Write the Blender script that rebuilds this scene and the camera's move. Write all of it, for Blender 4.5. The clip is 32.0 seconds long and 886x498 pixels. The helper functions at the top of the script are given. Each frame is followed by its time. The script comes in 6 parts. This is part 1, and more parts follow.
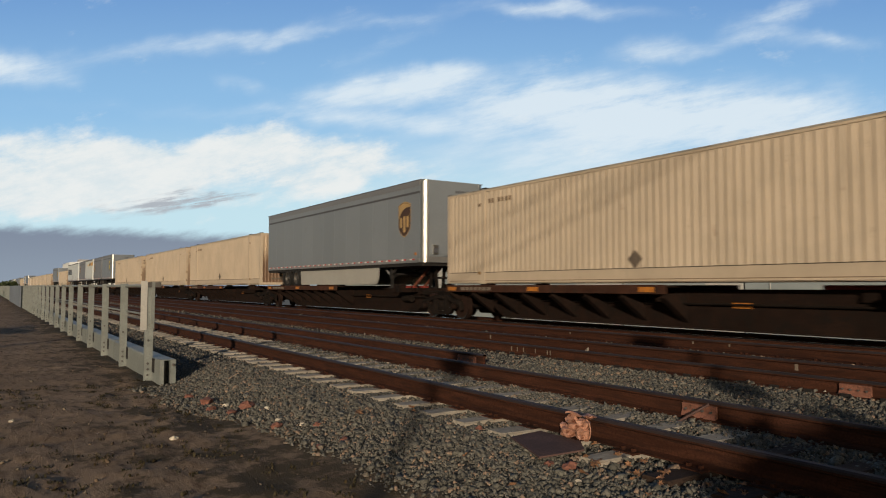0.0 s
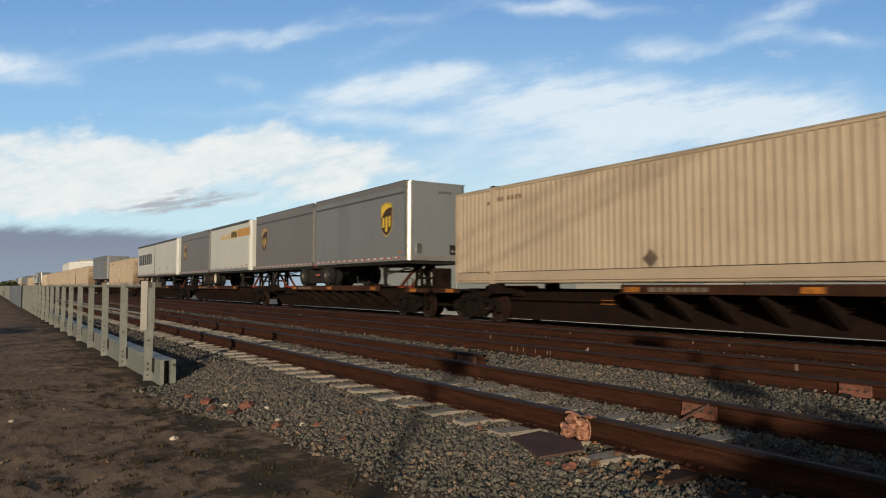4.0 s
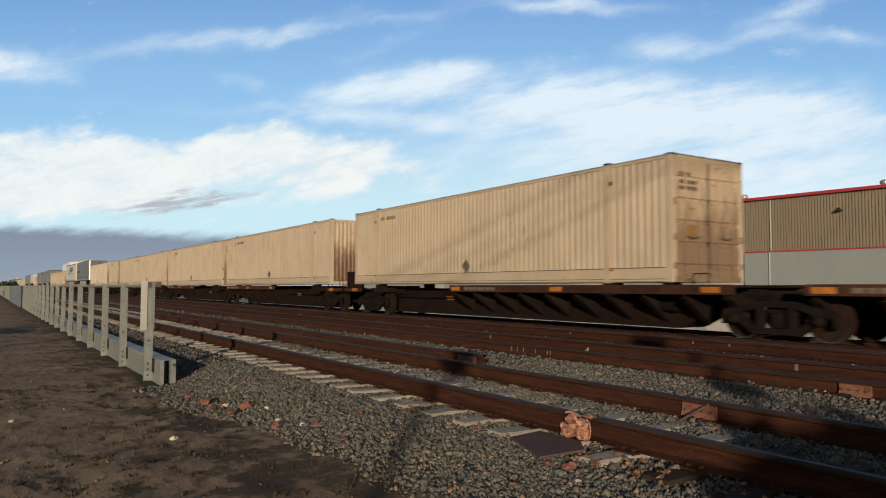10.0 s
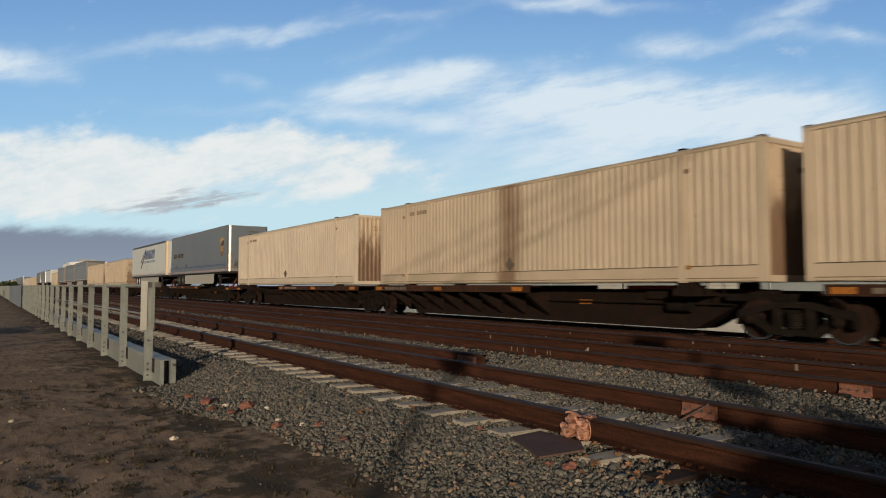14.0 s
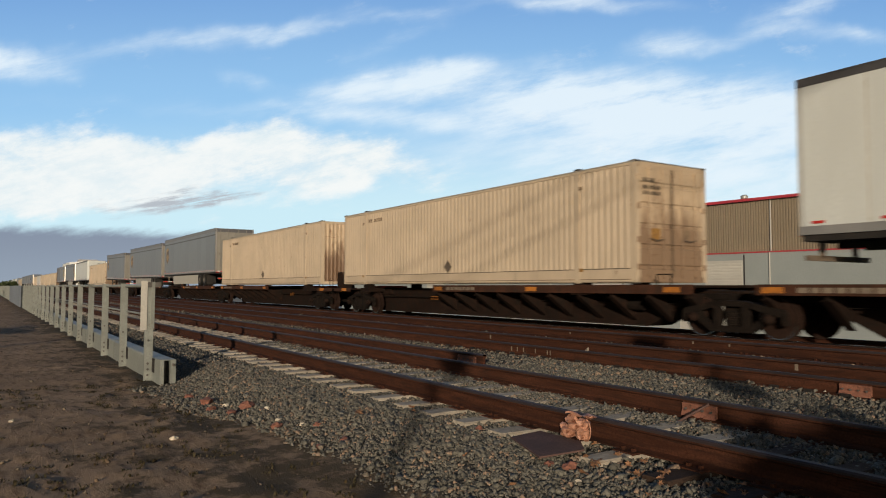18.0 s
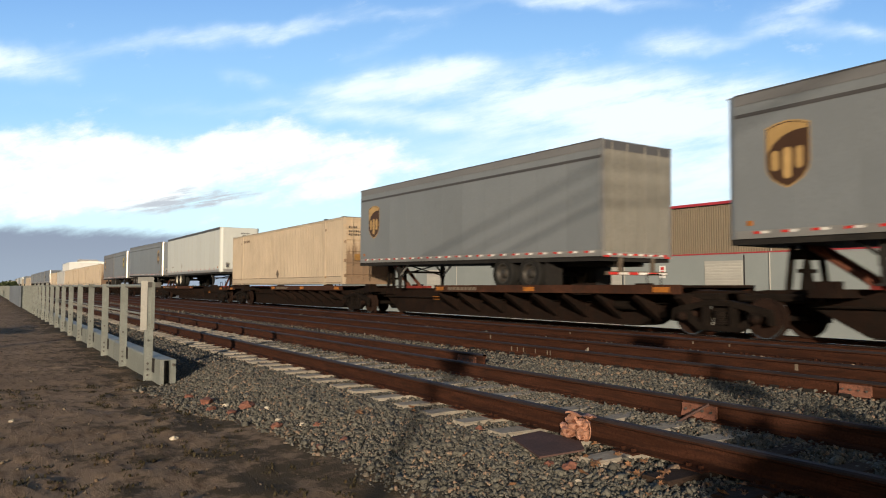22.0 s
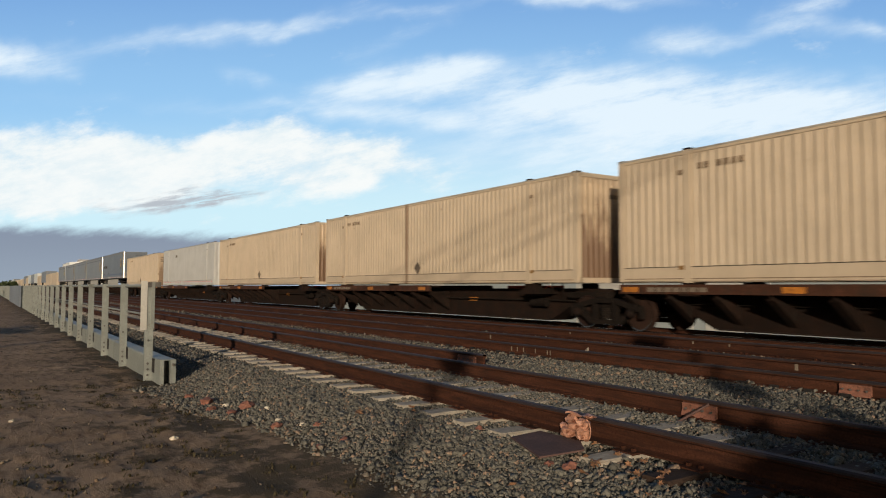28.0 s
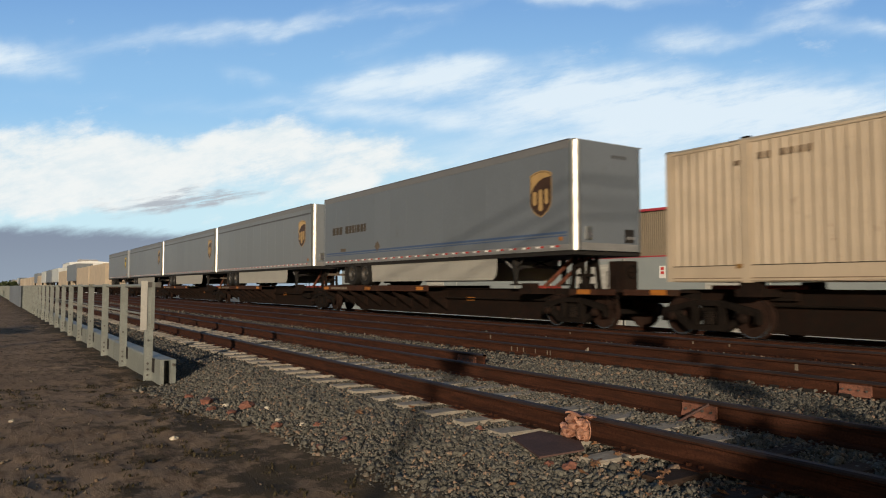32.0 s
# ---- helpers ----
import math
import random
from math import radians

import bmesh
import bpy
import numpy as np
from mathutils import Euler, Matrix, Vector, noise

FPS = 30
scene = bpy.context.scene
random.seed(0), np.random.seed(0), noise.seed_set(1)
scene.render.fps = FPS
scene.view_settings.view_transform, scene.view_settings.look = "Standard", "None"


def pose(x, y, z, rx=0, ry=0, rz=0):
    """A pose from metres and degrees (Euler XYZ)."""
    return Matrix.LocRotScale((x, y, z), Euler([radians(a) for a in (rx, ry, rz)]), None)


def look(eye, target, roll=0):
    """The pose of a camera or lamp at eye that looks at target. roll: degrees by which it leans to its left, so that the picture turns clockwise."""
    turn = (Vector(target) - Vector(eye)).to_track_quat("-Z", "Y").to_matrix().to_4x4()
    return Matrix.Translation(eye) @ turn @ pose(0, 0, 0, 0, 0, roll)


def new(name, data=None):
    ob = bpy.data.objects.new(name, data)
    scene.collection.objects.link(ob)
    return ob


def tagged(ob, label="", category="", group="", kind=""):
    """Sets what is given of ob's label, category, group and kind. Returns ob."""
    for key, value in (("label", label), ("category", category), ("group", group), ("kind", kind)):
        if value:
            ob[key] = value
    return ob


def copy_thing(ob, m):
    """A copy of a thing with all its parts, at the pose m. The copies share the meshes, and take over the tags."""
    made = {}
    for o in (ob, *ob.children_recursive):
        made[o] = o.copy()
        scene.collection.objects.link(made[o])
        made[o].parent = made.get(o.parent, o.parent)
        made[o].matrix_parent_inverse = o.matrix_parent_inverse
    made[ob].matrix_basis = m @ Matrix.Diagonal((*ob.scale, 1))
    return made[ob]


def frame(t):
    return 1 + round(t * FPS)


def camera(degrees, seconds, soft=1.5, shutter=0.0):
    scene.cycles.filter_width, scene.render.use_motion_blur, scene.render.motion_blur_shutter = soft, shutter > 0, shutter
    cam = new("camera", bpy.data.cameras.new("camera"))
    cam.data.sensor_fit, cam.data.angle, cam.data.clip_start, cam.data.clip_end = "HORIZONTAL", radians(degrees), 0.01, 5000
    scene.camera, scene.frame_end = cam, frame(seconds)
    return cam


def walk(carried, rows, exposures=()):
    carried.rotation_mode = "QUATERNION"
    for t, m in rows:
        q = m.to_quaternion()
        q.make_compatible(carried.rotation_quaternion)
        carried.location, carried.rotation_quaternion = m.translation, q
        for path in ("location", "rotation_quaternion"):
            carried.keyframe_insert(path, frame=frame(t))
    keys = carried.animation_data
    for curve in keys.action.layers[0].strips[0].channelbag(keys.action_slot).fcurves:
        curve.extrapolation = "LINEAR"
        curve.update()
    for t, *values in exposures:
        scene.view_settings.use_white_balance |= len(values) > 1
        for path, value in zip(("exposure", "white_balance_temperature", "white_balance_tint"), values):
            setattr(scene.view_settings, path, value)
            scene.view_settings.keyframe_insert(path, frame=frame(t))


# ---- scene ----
# ---- camera ----
H = 1.155                      # eye height over the foot of the rails' datum; the dirt path lies at -0.323
cam = camera(63.92, 32.0, soft=1.08, shutter=0.2)
YAW, TILT = radians(32.741), radians(3.094)
EYE = Vector((0.0, 0.0, H))
AIM = Vector((-math.cos(YAW) * math.cos(TILT), math.sin(YAW) * math.cos(TILT), math.sin(TILT)))
STAND = look(EYE, EYE + AIM, 0.133)
EXPOSURES = [(0.0, -0.12), (1.0, 0.05), (2.0, 0.0), (3.0, -0.1), (5.0, 0.02), (6.0, 0.22), (7.0, 0.33), (8.0, 0.05), (9.0, 0.03), (10.0, 0.0), (11.0, -0.1), (14.0, -0.14), (15.5, 0.0),
             (17.0, 0.17), (18.0, 0.02), (19.0, -0.05), (20.0, -0.05), (21.0, 0.18), (22.0, 0.33), (24.0, 0.05), (25.0, 0.17), (27.0, 0.08), (28.0, 0.06), (29.0, -0.08), (31.0, -0.12), (32.0, -0.02)]
walk(cam, [(0.0, STAND), (32.0, STAND)], exposures=EXPOSURES)

# ---- world and sun ----
SUN_WAY = Vector((-1.0, 0.83, -0.245)).normalized()
sun = new("sun", bpy.data.lights.new("sun", "SUN"))
sun.data.energy, sun.data.angle, sun.data.color = 3.9, radians(0.53), (1.0, 0.84, 0.64)
sun.matrix_world = look((30, -30, 20), Vector((30, -30, 20)) + SUN_WAY)
world = bpy.data.worlds.new("world")
scene.world = world
world.use_nodes = True
wn = world.node_tree.nodes
sky = wn.new("ShaderNodeTexSky")
sky.sky_type, sky.sun_disc = "NISHITA", False
sky.sun_elevation = math.asin(-SUN_WAY.z)
sky.sun_rotation = math.atan2(-SUN_WAY.x, -SUN_WAY.y)
world.node_tree.links.new(sky.outputs[0], wn["Background"].inputs[0])
wn["Background"].inputs[1].default_value = 0.05

# ---- materials ----
MATS = {}


def nodes_of(name):
    m = bpy.data.materials.new(name)
    m.use_nodes = True
    return m, m.node_tree.nodes, m.node_tree.links, m.node_tree.nodes["Principled BSDF"]


def coords(n, l, random_shift=True):
    """Object coordinates in metres, shifted by a random amount for each object."""
    tc = n.new("ShaderNodeTexCoord")
    if not random_shift:
        return tc.outputs["Object"]
    oi = n.new("ShaderNodeObjectInfo")
    mul = n.new("ShaderNodeMath")
    mul.operation = "MULTIPLY"
    mul.inputs[1].default_value = 97.0
    l.new(oi.outputs["Random"], mul.inputs[0])
    add = n.new("ShaderNodeVectorMath")
    l.new(tc.outputs["Object"], add.inputs[0])
    l.new(mul.outputs[0], add.inputs[1])
    return add.outputs[0]


def noise_tex(n, l, vec, scale, detail=4.0, rough=0.6, stretch=None):
    t = n.new("ShaderNodeTexNoise")
    t.inputs["Scale"].default_value, t.inputs["Detail"].default_value, t.inputs["Roughness"].default_value = scale, detail, rough
    if stretch:
        mp = n.new("ShaderNodeMapping")
        mp.inputs["Scale"].default_value = stretch
        l.new(vec, mp.inputs[0])
        vec = mp.outputs[0]
    l.new(vec, t.inputs["Vector"])
    return t.outputs["Fac"]


def ramp(n, l, fac, lo, hi):
    r = n.new("ShaderNodeMapRange")
    r.interpolation_type = "SMOOTHSTEP"
    r.inputs["From Min"].default_value, r.inputs["From Max"].default_value = lo, hi
    l.new(fac, r.inputs["Value"])
    return r.outputs[0]


def mix(n, l, fac, a, b):
    m = n.new("ShaderNodeMix")
    m.data_type = "RGBA"
    for sock, v in ((m.inputs[0], fac), (m.inputs[6], a), (m.inputs[7], b)):
        if hasattr(v, "is_linked"):
            l.new(v, sock)
        else:
            sock.default_value = v if not isinstance(v, tuple) else (*v, 1.0)
    return m.outputs[2]


def times(c, k):
    return tuple(min(1.0, x * k) for x in c)


def mat(name, col, rough=0.6, metal=0.0, var=0.2, scale=1.5, grain=40.0, bump=0.15, dirt=None, dirt_lo=0.5, dirt_hi=0.75, stretch=None, tone=0.12, spec=0.4):
    """A worn surface: two scales of tone, patches of dirt, fine relief; each object a little different."""
    if name in MATS:
        return MATS[name]
    m, n, l, p = nodes_of(name)
    vec = coords(n, l)
    big = noise_tex(n, l, vec, scale, 5.0, 0.62, stretch)
    fine = noise_tex(n, l, vec, grain, 3.0, 0.6)
    c = mix(n, l, ramp(n, l, big, 0.3, 0.7), times(col, 1 - var), times(col, 1 + var))
    c = mix(n, l, ramp(n, l, fine, 0.35, 0.8), c, times(col, 1 - var * 1.3))
    if dirt:
        d = noise_tex(n, l, vec, scale * 1.7, 6.0, 0.7, stretch)
        c = mix(n, l, ramp(n, l, d, dirt_lo, dirt_hi), c, dirt)
    oi = n.new("ShaderNodeObjectInfo")
    hsv = n.new("ShaderNodeHueSaturation")
    mr = n.new("ShaderNodeMapRange")
    mr.inputs["To Min"].default_value, mr.inputs["To Max"].default_value = 1 - tone, 1 + tone
    l.new(oi.outputs["Random"], mr.inputs["Value"])
    l.new(mr.outputs[0], hsv.inputs["Value"])
    l.new(c, hsv.inputs["Color"])
    l.new(hsv.outputs[0], p.inputs["Base Color"])
    rr = n.new("ShaderNodeMapRange")
    rr.inputs["To Min"].default_value, rr.inputs["To Max"].default_value = max(0.05, rough - 0.12), min(1.0, rough + 0.12)
    l.new(big, rr.inputs["Value"])
    l.new(rr.outputs[0], p.inputs["Roughness"])
    p.inputs["Metallic"].default_value = metal
    p.inputs["Specular IOR Level"].default_value = spec
    if bump:
        b = n.new("ShaderNodeBump")
        b.inputs["Strength"].default_value, b.inputs["Distance"].default_value = bump, 0.01
        l.new(fine, b.inputs["Height"])
        l.new(b.outputs[0], p.inputs["Normal"])
    MATS[name] = m
    return m


def container_paint(name, col, stain_at=None, stain_width=0.6, rust=0.62, grime=0.0):
    """Sun-bleached paint with streaks that run down the sheet, grime over the bottom rail and, on some boxes, one brown stain."""
    if name in MATS:
        return MATS[name]
    m, n, l, p = nodes_of(name)
    vec = coords(n, l)
    own = coords(n, l, False)
    big = noise_tex(n, l, vec, 0.8, 5.0, 0.6)
    streak = noise_tex(n, l, vec, 1.0, 5.0, 0.65, (7.0, 7.0, 0.35))
    fine = noise_tex(n, l, vec, 30.0, 3.0, 0.6)
    c = mix(n, l, ramp(n, l, big, 0.3, 0.7), times(col, 0.90), times(col, 1.06))
    c = mix(n, l, ramp(n, l, streak, 0.55, 0.80), c, times(col, 0.72))
    c = mix(n, l, ramp(n, l, noise_tex(n, l, vec, 2.2, 8.0, 0.75, (2.0, 2.0, 0.7)), rust, rust + 0.12), c, (0.13, 0.06, 0.03))
    c = mix(n, l, ramp(n, l, fine, 0.60, 0.85), c, times(col, 0.80))
    if stain_at is not None:
        sep = n.new("ShaderNodeSeparateXYZ")
        l.new(own, sep.inputs[0])
        d = n.new("ShaderNodeMath")
        d.operation = "SUBTRACT"
        d.inputs[1].default_value = stain_at
        l.new(sep.outputs[0], d.inputs[0])
        a = n.new("ShaderNodeMath")
        a.operation = "ABSOLUTE"
        l.new(d.outputs[0], a.inputs[0])
        w = n.new("ShaderNodeMath")
        w.operation = "MULTIPLY_ADD"
        w.inputs[1].default_value = -1.1 * stain_width
        l.new(streak, w.inputs[0])
        l.new(a.outputs[0], w.inputs[2])
        f = ramp(n, l, w.outputs[0], 0.1 * stain_width, -0.55 * stain_width)
        k = n.new("ShaderNodeMath")
        k.operation = "MULTIPLY"
        k.inputs[1].default_value = 0.88
        l.new(f, k.inputs[0])
        c = mix(n, l, k.outputs[0], c, (0.17, 0.10, 0.055))
    if grime > 0.5:
        bands = noise_tex(n, l, vec, 1.3, 6.0, 0.65, (1.0, 1.3, 6.5))
        c = mix(n, l, ramp(n, l, bands, 0.60, 0.72), c, (0.21, 0.11, 0.06))
    if grime:
        # road film thrown up over the lower half in smears
        sep = n.new("ShaderNodeSeparateXYZ")
        l.new(own, sep.inputs[0])
        up = n.new("ShaderNodeMath")
        up.operation = "MULTIPLY_ADD"
        up.inputs[1].default_value = -4.3
        l.new(noise_tex(n, l, vec, 1.5, 8.0, 0.72, (1.0, 2.6, 0.55)), up.inputs[0])
        l.new(sep.outputs[2], up.inputs[2])
        k = n.new("ShaderNodeMath")
        k.operation = "MULTIPLY"
        k.inputs[1].default_value = grime
        l.new(ramp(n, l, up.outputs[0], 0.1, -1.1), k.inputs[0])
        c = mix(n, l, k.outputs[0], c, (0.125, 0.066, 0.036))
    l.new(c, p.inputs["Base Color"])
    p.inputs["Roughness"].default_value = 0.55
    b = n.new("ShaderNodeBump")
    b.inputs["Strength"].default_value, b.inputs["Distance"].default_value = 0.12, 0.01
    l.new(big, b.inputs["Height"])
    l.new(b.outputs[0], p.inputs["Normal"])
    MATS[name] = m
    return m


TAN = (0.475, 0.382, 0.28)
M_TAN = container_paint("tan_paint", TAN)
M_TAN_B = container_paint("tan_paint_middle_stain", TAN, stain_at=-0.1, stain_width=1.4)
M_TAN_C = container_paint("tan_paint_narrow_stain", TAN, stain_at=-0.8, stain_width=0.35)
M_CREAM = container_paint("cream_paint", (0.55, 0.46, 0.36))
M_DOOR = container_paint("tan_door_paint", (0.48, 0.37, 0.255), rust=0.60, grime=0.72)
M_NOSE = container_paint("tan_nose_paint", (0.47, 0.355, 0.24), rust=0.58, grime=0.9)
M_PLACARD = mat("yellow_brown_placard", (0.26, 0.14, 0.04), 0.6, 0.0, 0.2, 6, 40, 0.05, (0.12, 0.06, 0.03), 0.5, 0.75)
M_WHITEBOX = container_paint("white_box_paint", (0.47, 0.465, 0.45), rust=0.78)
M_TRAIL_WHITE = mat("white_trailer_skin", (0.525, 0.545, 0.53), 0.42, 0.0, 0.05, 0.7, 18, 0.05, (0.42, 0.39, 0.33), 0.58, 0.88, (3.0, 3.0, 0.5), tone=0.03)
M_TRAIL_GREY = mat("grey_trailer_skin", (0.196, 0.214, 0.232), 0.42, 0.1, 0.06, 0.6, 18, 0.05, (0.155, 0.158, 0.157), 0.58, 0.85, tone=0.06)
M_TRAIL_BLUE = mat("blue_grey_trailer_skin", (0.152, 0.172, 0.198), 0.42, 0.1, 0.06, 0.6, 18, 0.05, (0.125, 0.13, 0.14), 0.58, 0.85, tone=0.04)
M_TRAIL_DARK = mat("dark_grey_trailer_skin", (0.178, 0.178, 0.184), 0.45, 0.1, 0.06, 0.6, 18, 0.05, tone=0.04)
M_TRAIL_REAR = mat("dusty_trailer_doors", (0.225, 0.215, 0.19), 0.6, 0.0, 0.10, 0.9, 18, 0.05, (0.16, 0.145, 0.12), 0.52, 0.8, tone=0.04)
M_TOPRAIL = mat("dark_grey_roof_rail", (0.115, 0.115, 0.125), 0.45, 0.2, 0.1, 1, 20, 0.05)
M_SEAM = mat("streaked_seam_strip", (0.50, 0.485, 0.44), 0.5, 0.0, 0.12, 1.5, 20, 0.05, (0.30, 0.26, 0.20), 0.5, 0.8)
M_BAND = mat("dark_grey_band", (0.075, 0.072, 0.075), 0.5, 0.1, 0.08, 1, 20, 0.05)
M_SKIRT = mat("pale_skirt_panel", (0.32, 0.305, 0.27), 0.5, 0.0, 0.07, 1.2, 20, 0.05)
# polished corner, its warm sun highlight put into the base colour
M_CORNER = mat("warm_highlight_corner", (0.52, 0.40, 0.28), 0.6, 0.25, 0.06, 2, 30, 0.03, tone=0.03)
M_CHROME = mat("polished_steel", (0.55, 0.53, 0.49), 0.42, 1.0, 0.04, 2, 30, 0.02, tone=0.03)
M_ALU = mat("aluminium_rail", (0.36, 0.35, 0.34), 0.42, 0.55, 0.1, 2, 30, 0.05)
M_UNDER = mat("underbody_black", (0.014, 0.012, 0.011), 0.75, 0.0, 0.3, 3, 30, 0.2, (0.03, 0.024, 0.018))
M_TYRE = mat("tyre_rubber", (0.017, 0.016, 0.015), 0.85, 0.0, 0.25, 4, 60, 0.2, (0.04, 0.034, 0.028), 0.58, 0.85, spec=0.2)
M_HUB = mat("wheel_hub_grey", (0.058, 0.053, 0.047), 0.5, 0.3, 0.2, 4, 40, 0.1, (0.07, 0.05, 0.04))
M_HUBWHITE = mat("wheel_hub_white", (0.46, 0.43, 0.36), 0.45, 0.0, 0.1, 4, 40, 0.1, (0.3, 0.22, 0.14), 0.6, 0.85)
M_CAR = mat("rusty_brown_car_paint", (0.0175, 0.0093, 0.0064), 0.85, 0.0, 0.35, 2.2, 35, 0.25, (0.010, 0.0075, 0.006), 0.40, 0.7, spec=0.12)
M_SILL = mat("rust_red_deck_sill", (0.058, 0.024, 0.014), 0.8, 0.0, 0.35, 2.2, 35, 0.25, (0.03, 0.019, 0.013), 0.45, 0.7, spec=0.15)
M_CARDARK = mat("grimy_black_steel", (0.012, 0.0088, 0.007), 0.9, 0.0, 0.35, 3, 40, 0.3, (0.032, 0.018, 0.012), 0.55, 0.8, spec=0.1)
M_WHEEL = mat("rusty_wheel_steel", (0.027, 0.0145, 0.0105), 0.85, 0.0, 0.35, 3, 40, 0.3, (0.02, 0.012, 0.009), 0.5, 0.75, spec=0.12)
M_HITCH = mat("faded_hitch_steel", (0.15, 0.05, 0.028), 0.7, 0.0, 0.3, 4, 40, 0.2, (0.07, 0.035, 0.025))
M_REDHITCH = mat("dull_red_hitch_paint", (0.22, 0.028, 0.02), 0.7, 0.0, 0.25, 4, 40, 0.1, (0.10, 0.03, 0.02), 0.55, 0.75)
M_ORANGE = mat("orange_reflector", (0.42, 0.15, 0.02), 0.55, 0.0, 0.2, 5, 40, 0.05, (0.13, 0.06, 0.025), 0.48, 0.72)
M_ROOFEDGE = mat("worn_roof_edge", (0.34, 0.315, 0.28), 0.6, 0.0, 0.2, 3, 30, 0.1, (0.10, 0.075, 0.055), 0.52, 0.72, (0.6, 1, 1))
M_PALEMARK = mat("pale_stencil_paint", (0.17, 0.135, 0.10), 0.75, 0.0, 0.25, 6, 40, 0.1)
M_RED = mat("red_tape", (0.50, 0.03, 0.025), 0.4, 0.0, 0.1, 6, 40, 0.0)
M_WHITETAPE = mat("white_tape", (0.75, 0.73, 0.70), 0.4, 0.0, 0.08, 6, 40, 0.0)
M_FADED_SHADE = mat("faded_stencil_and_shade_paint", (0.20, 0.14, 0.09), 0.7, 0.0, 0.3, 6, 40, 0.05)
M_STENCIL_SHADE = mat("dark_stencil_and_shade_paint", (0.07, 0.055, 0.04), 0.7, 0.0, 0.3, 6, 40, 0.05)
M_DIAMOND = mat("grey_brown_placard", (0.13, 0.10, 0.075), 0.7, 0.0, 0.25, 6, 40, 0.05)
M_SHIELD = mat("brown_shield", (0.055, 0.028, 0.016), 0.45, 0.0, 0.1, 3, 40, 0.02)
M_GOLD = mat("gold_emblem", (0.43, 0.28, 0.115), 0.45, 0.0, 0.12, 3, 40, 0.02)
M_YELLOWGOLD = mat("yellow_emblem", (0.66, 0.47, 0.05), 0.45, 0.0, 0.12, 3, 40, 0.02)
M_NAVY = mat("navy_lettering", (0.03, 0.055, 0.16), 0.45, 0.0, 0.1, 3, 40, 0.02)
M_BLACKINK = mat("black_lettering", (0.018, 0.02, 0.03), 0.5, 0.0, 0.2, 3, 40, 0.02)
M_BROWNINK = mat("brown_swoosh", (0.075, 0.055, 0.045), 0.5, 0.0, 0.1, 3, 40, 0.02)
M_BLUELINE = mat("navy_stripe", (0.06, 0.10, 0.20), 0.5, 0.0, 0.1, 3, 40, 0.02)
M_LIME = mat("yellow_livery", (0.46, 0.33, 0.05), 0.45, 0.0, 0.1, 3, 40, 0.02)
M_LIVERY = mat("orange_livery", (0.58, 0.31, 0.07), 0.45, 0.0, 0.15, 1, 40, 0.02)
M_LIVERYPALE = mat("pale_orange_livery", (0.58, 0.43, 0.21), 0.45, 0.0, 0.15, 1, 40, 0.02)
M_RAIL = mat("rusty_rail", (0.058, 0.022, 0.0125), 0.85, 0.0, 0.35, 3, 50, 0.25, (0.022, 0.011, 0.008), 0.46, 0.70, (0.5, 1.0, 6.0), spec=0.12)
M_RAILHEAD = mat("dull_rail_head", (0.030, 0.022, 0.023), 0.66, 0.0, 0.2, 4, 50, 0.08, (0.04, 0.022, 0.018), 0.5, 0.8, (0.6, 1.0, 1.0), spec=0.25)
M_SHINY = mat("worn_bright_rail_head", (0.50, 0.50, 0.52), 0.2, 1.0, 0.1, 4, 50, 0.03)
M_TIE = mat("weathered_pale_tie", (0.34, 0.30, 0.245), 0.9, 0.0, 0.22, 2.5, 30, 0.5, (0.24, 0.18, 0.135), 0.5, 0.75, (6.0, 1.0, 6.0), spec=0.2)
M_TIEDARK = mat("creosote_tie", (0.042, 0.027, 0.020), 0.9, 0.0, 0.3, 2.5, 30, 0.5, None, stretch=(6.0, 1.0, 6.0), spec=0.15)
M_GALV = mat("galvanised_steel", (0.215, 0.228, 0.21), 0.6, 0.15, 0.15, 5, 60, 0.08, (0.15, 0.145, 0.125), 0.55, 0.8, tone=0.05)
M_BOLT = mat("dull_bolt_steel", (0.13, 0.12, 0.11), 0.6, 0.5, 0.2, 8, 60, 0.05)
# pinkish joint bars, with their sunlit tone put into the colour
M_JOINT = mat("pink_sunlit_joint", (0.21, 0.088, 0.058), 0.75, 0.0, 0.25, 9, 60, 0.3, (0.07, 0.032, 0.02), 0.5, 0.7)
M_BRICK = mat("broken_brick", (0.19, 0.080, 0.055), 0.85, 0.0, 0.25, 8, 60, 0.4)
M_LEAF = mat("dry_leaf", (0.20, 0.10, 0.05), 0.75, 0.0, 0.3, 9, 60, 0.2, tone=0.3)
M_WALLTAN = mat("tan_ribbed_cladding", (0.215, 0.175, 0.125), 0.65, 0.0, 0.10, 0.4, 8, 0.05, tone=0.0)
M_WALLGREY = mat("pale_grey_wall", (0.24, 0.265, 0.265), 0.7, 0.0, 0.06, 0.4, 10, 0.05, tone=0.03)
M_SHUTTER = mat("white_roller_shutter", (0.40, 0.385, 0.35), 0.55, 0.0, 0.08, 1, 20, 0.05)
M_TRIMRED = mat("dark_red_trim", (0.36, 0.035, 0.05), 0.5, 0.0, 0.12, 2, 30, 0.05)
M_ROOF = mat("grey_roof_sheet", (0.30, 0.29, 0.28), 0.7, 0.0, 0.1, 0.5, 10, 0.05)
M_WHITEROOF = mat("white_roof_membrane", (0.78, 0.78, 0.76), 0.6, 0.0, 0.06, 0.3, 10, 0.05)
M_VENT = mat("zinc_vent", (0.40, 0.40, 0.40), 0.45, 0.5, 0.1, 3, 30, 0.05)
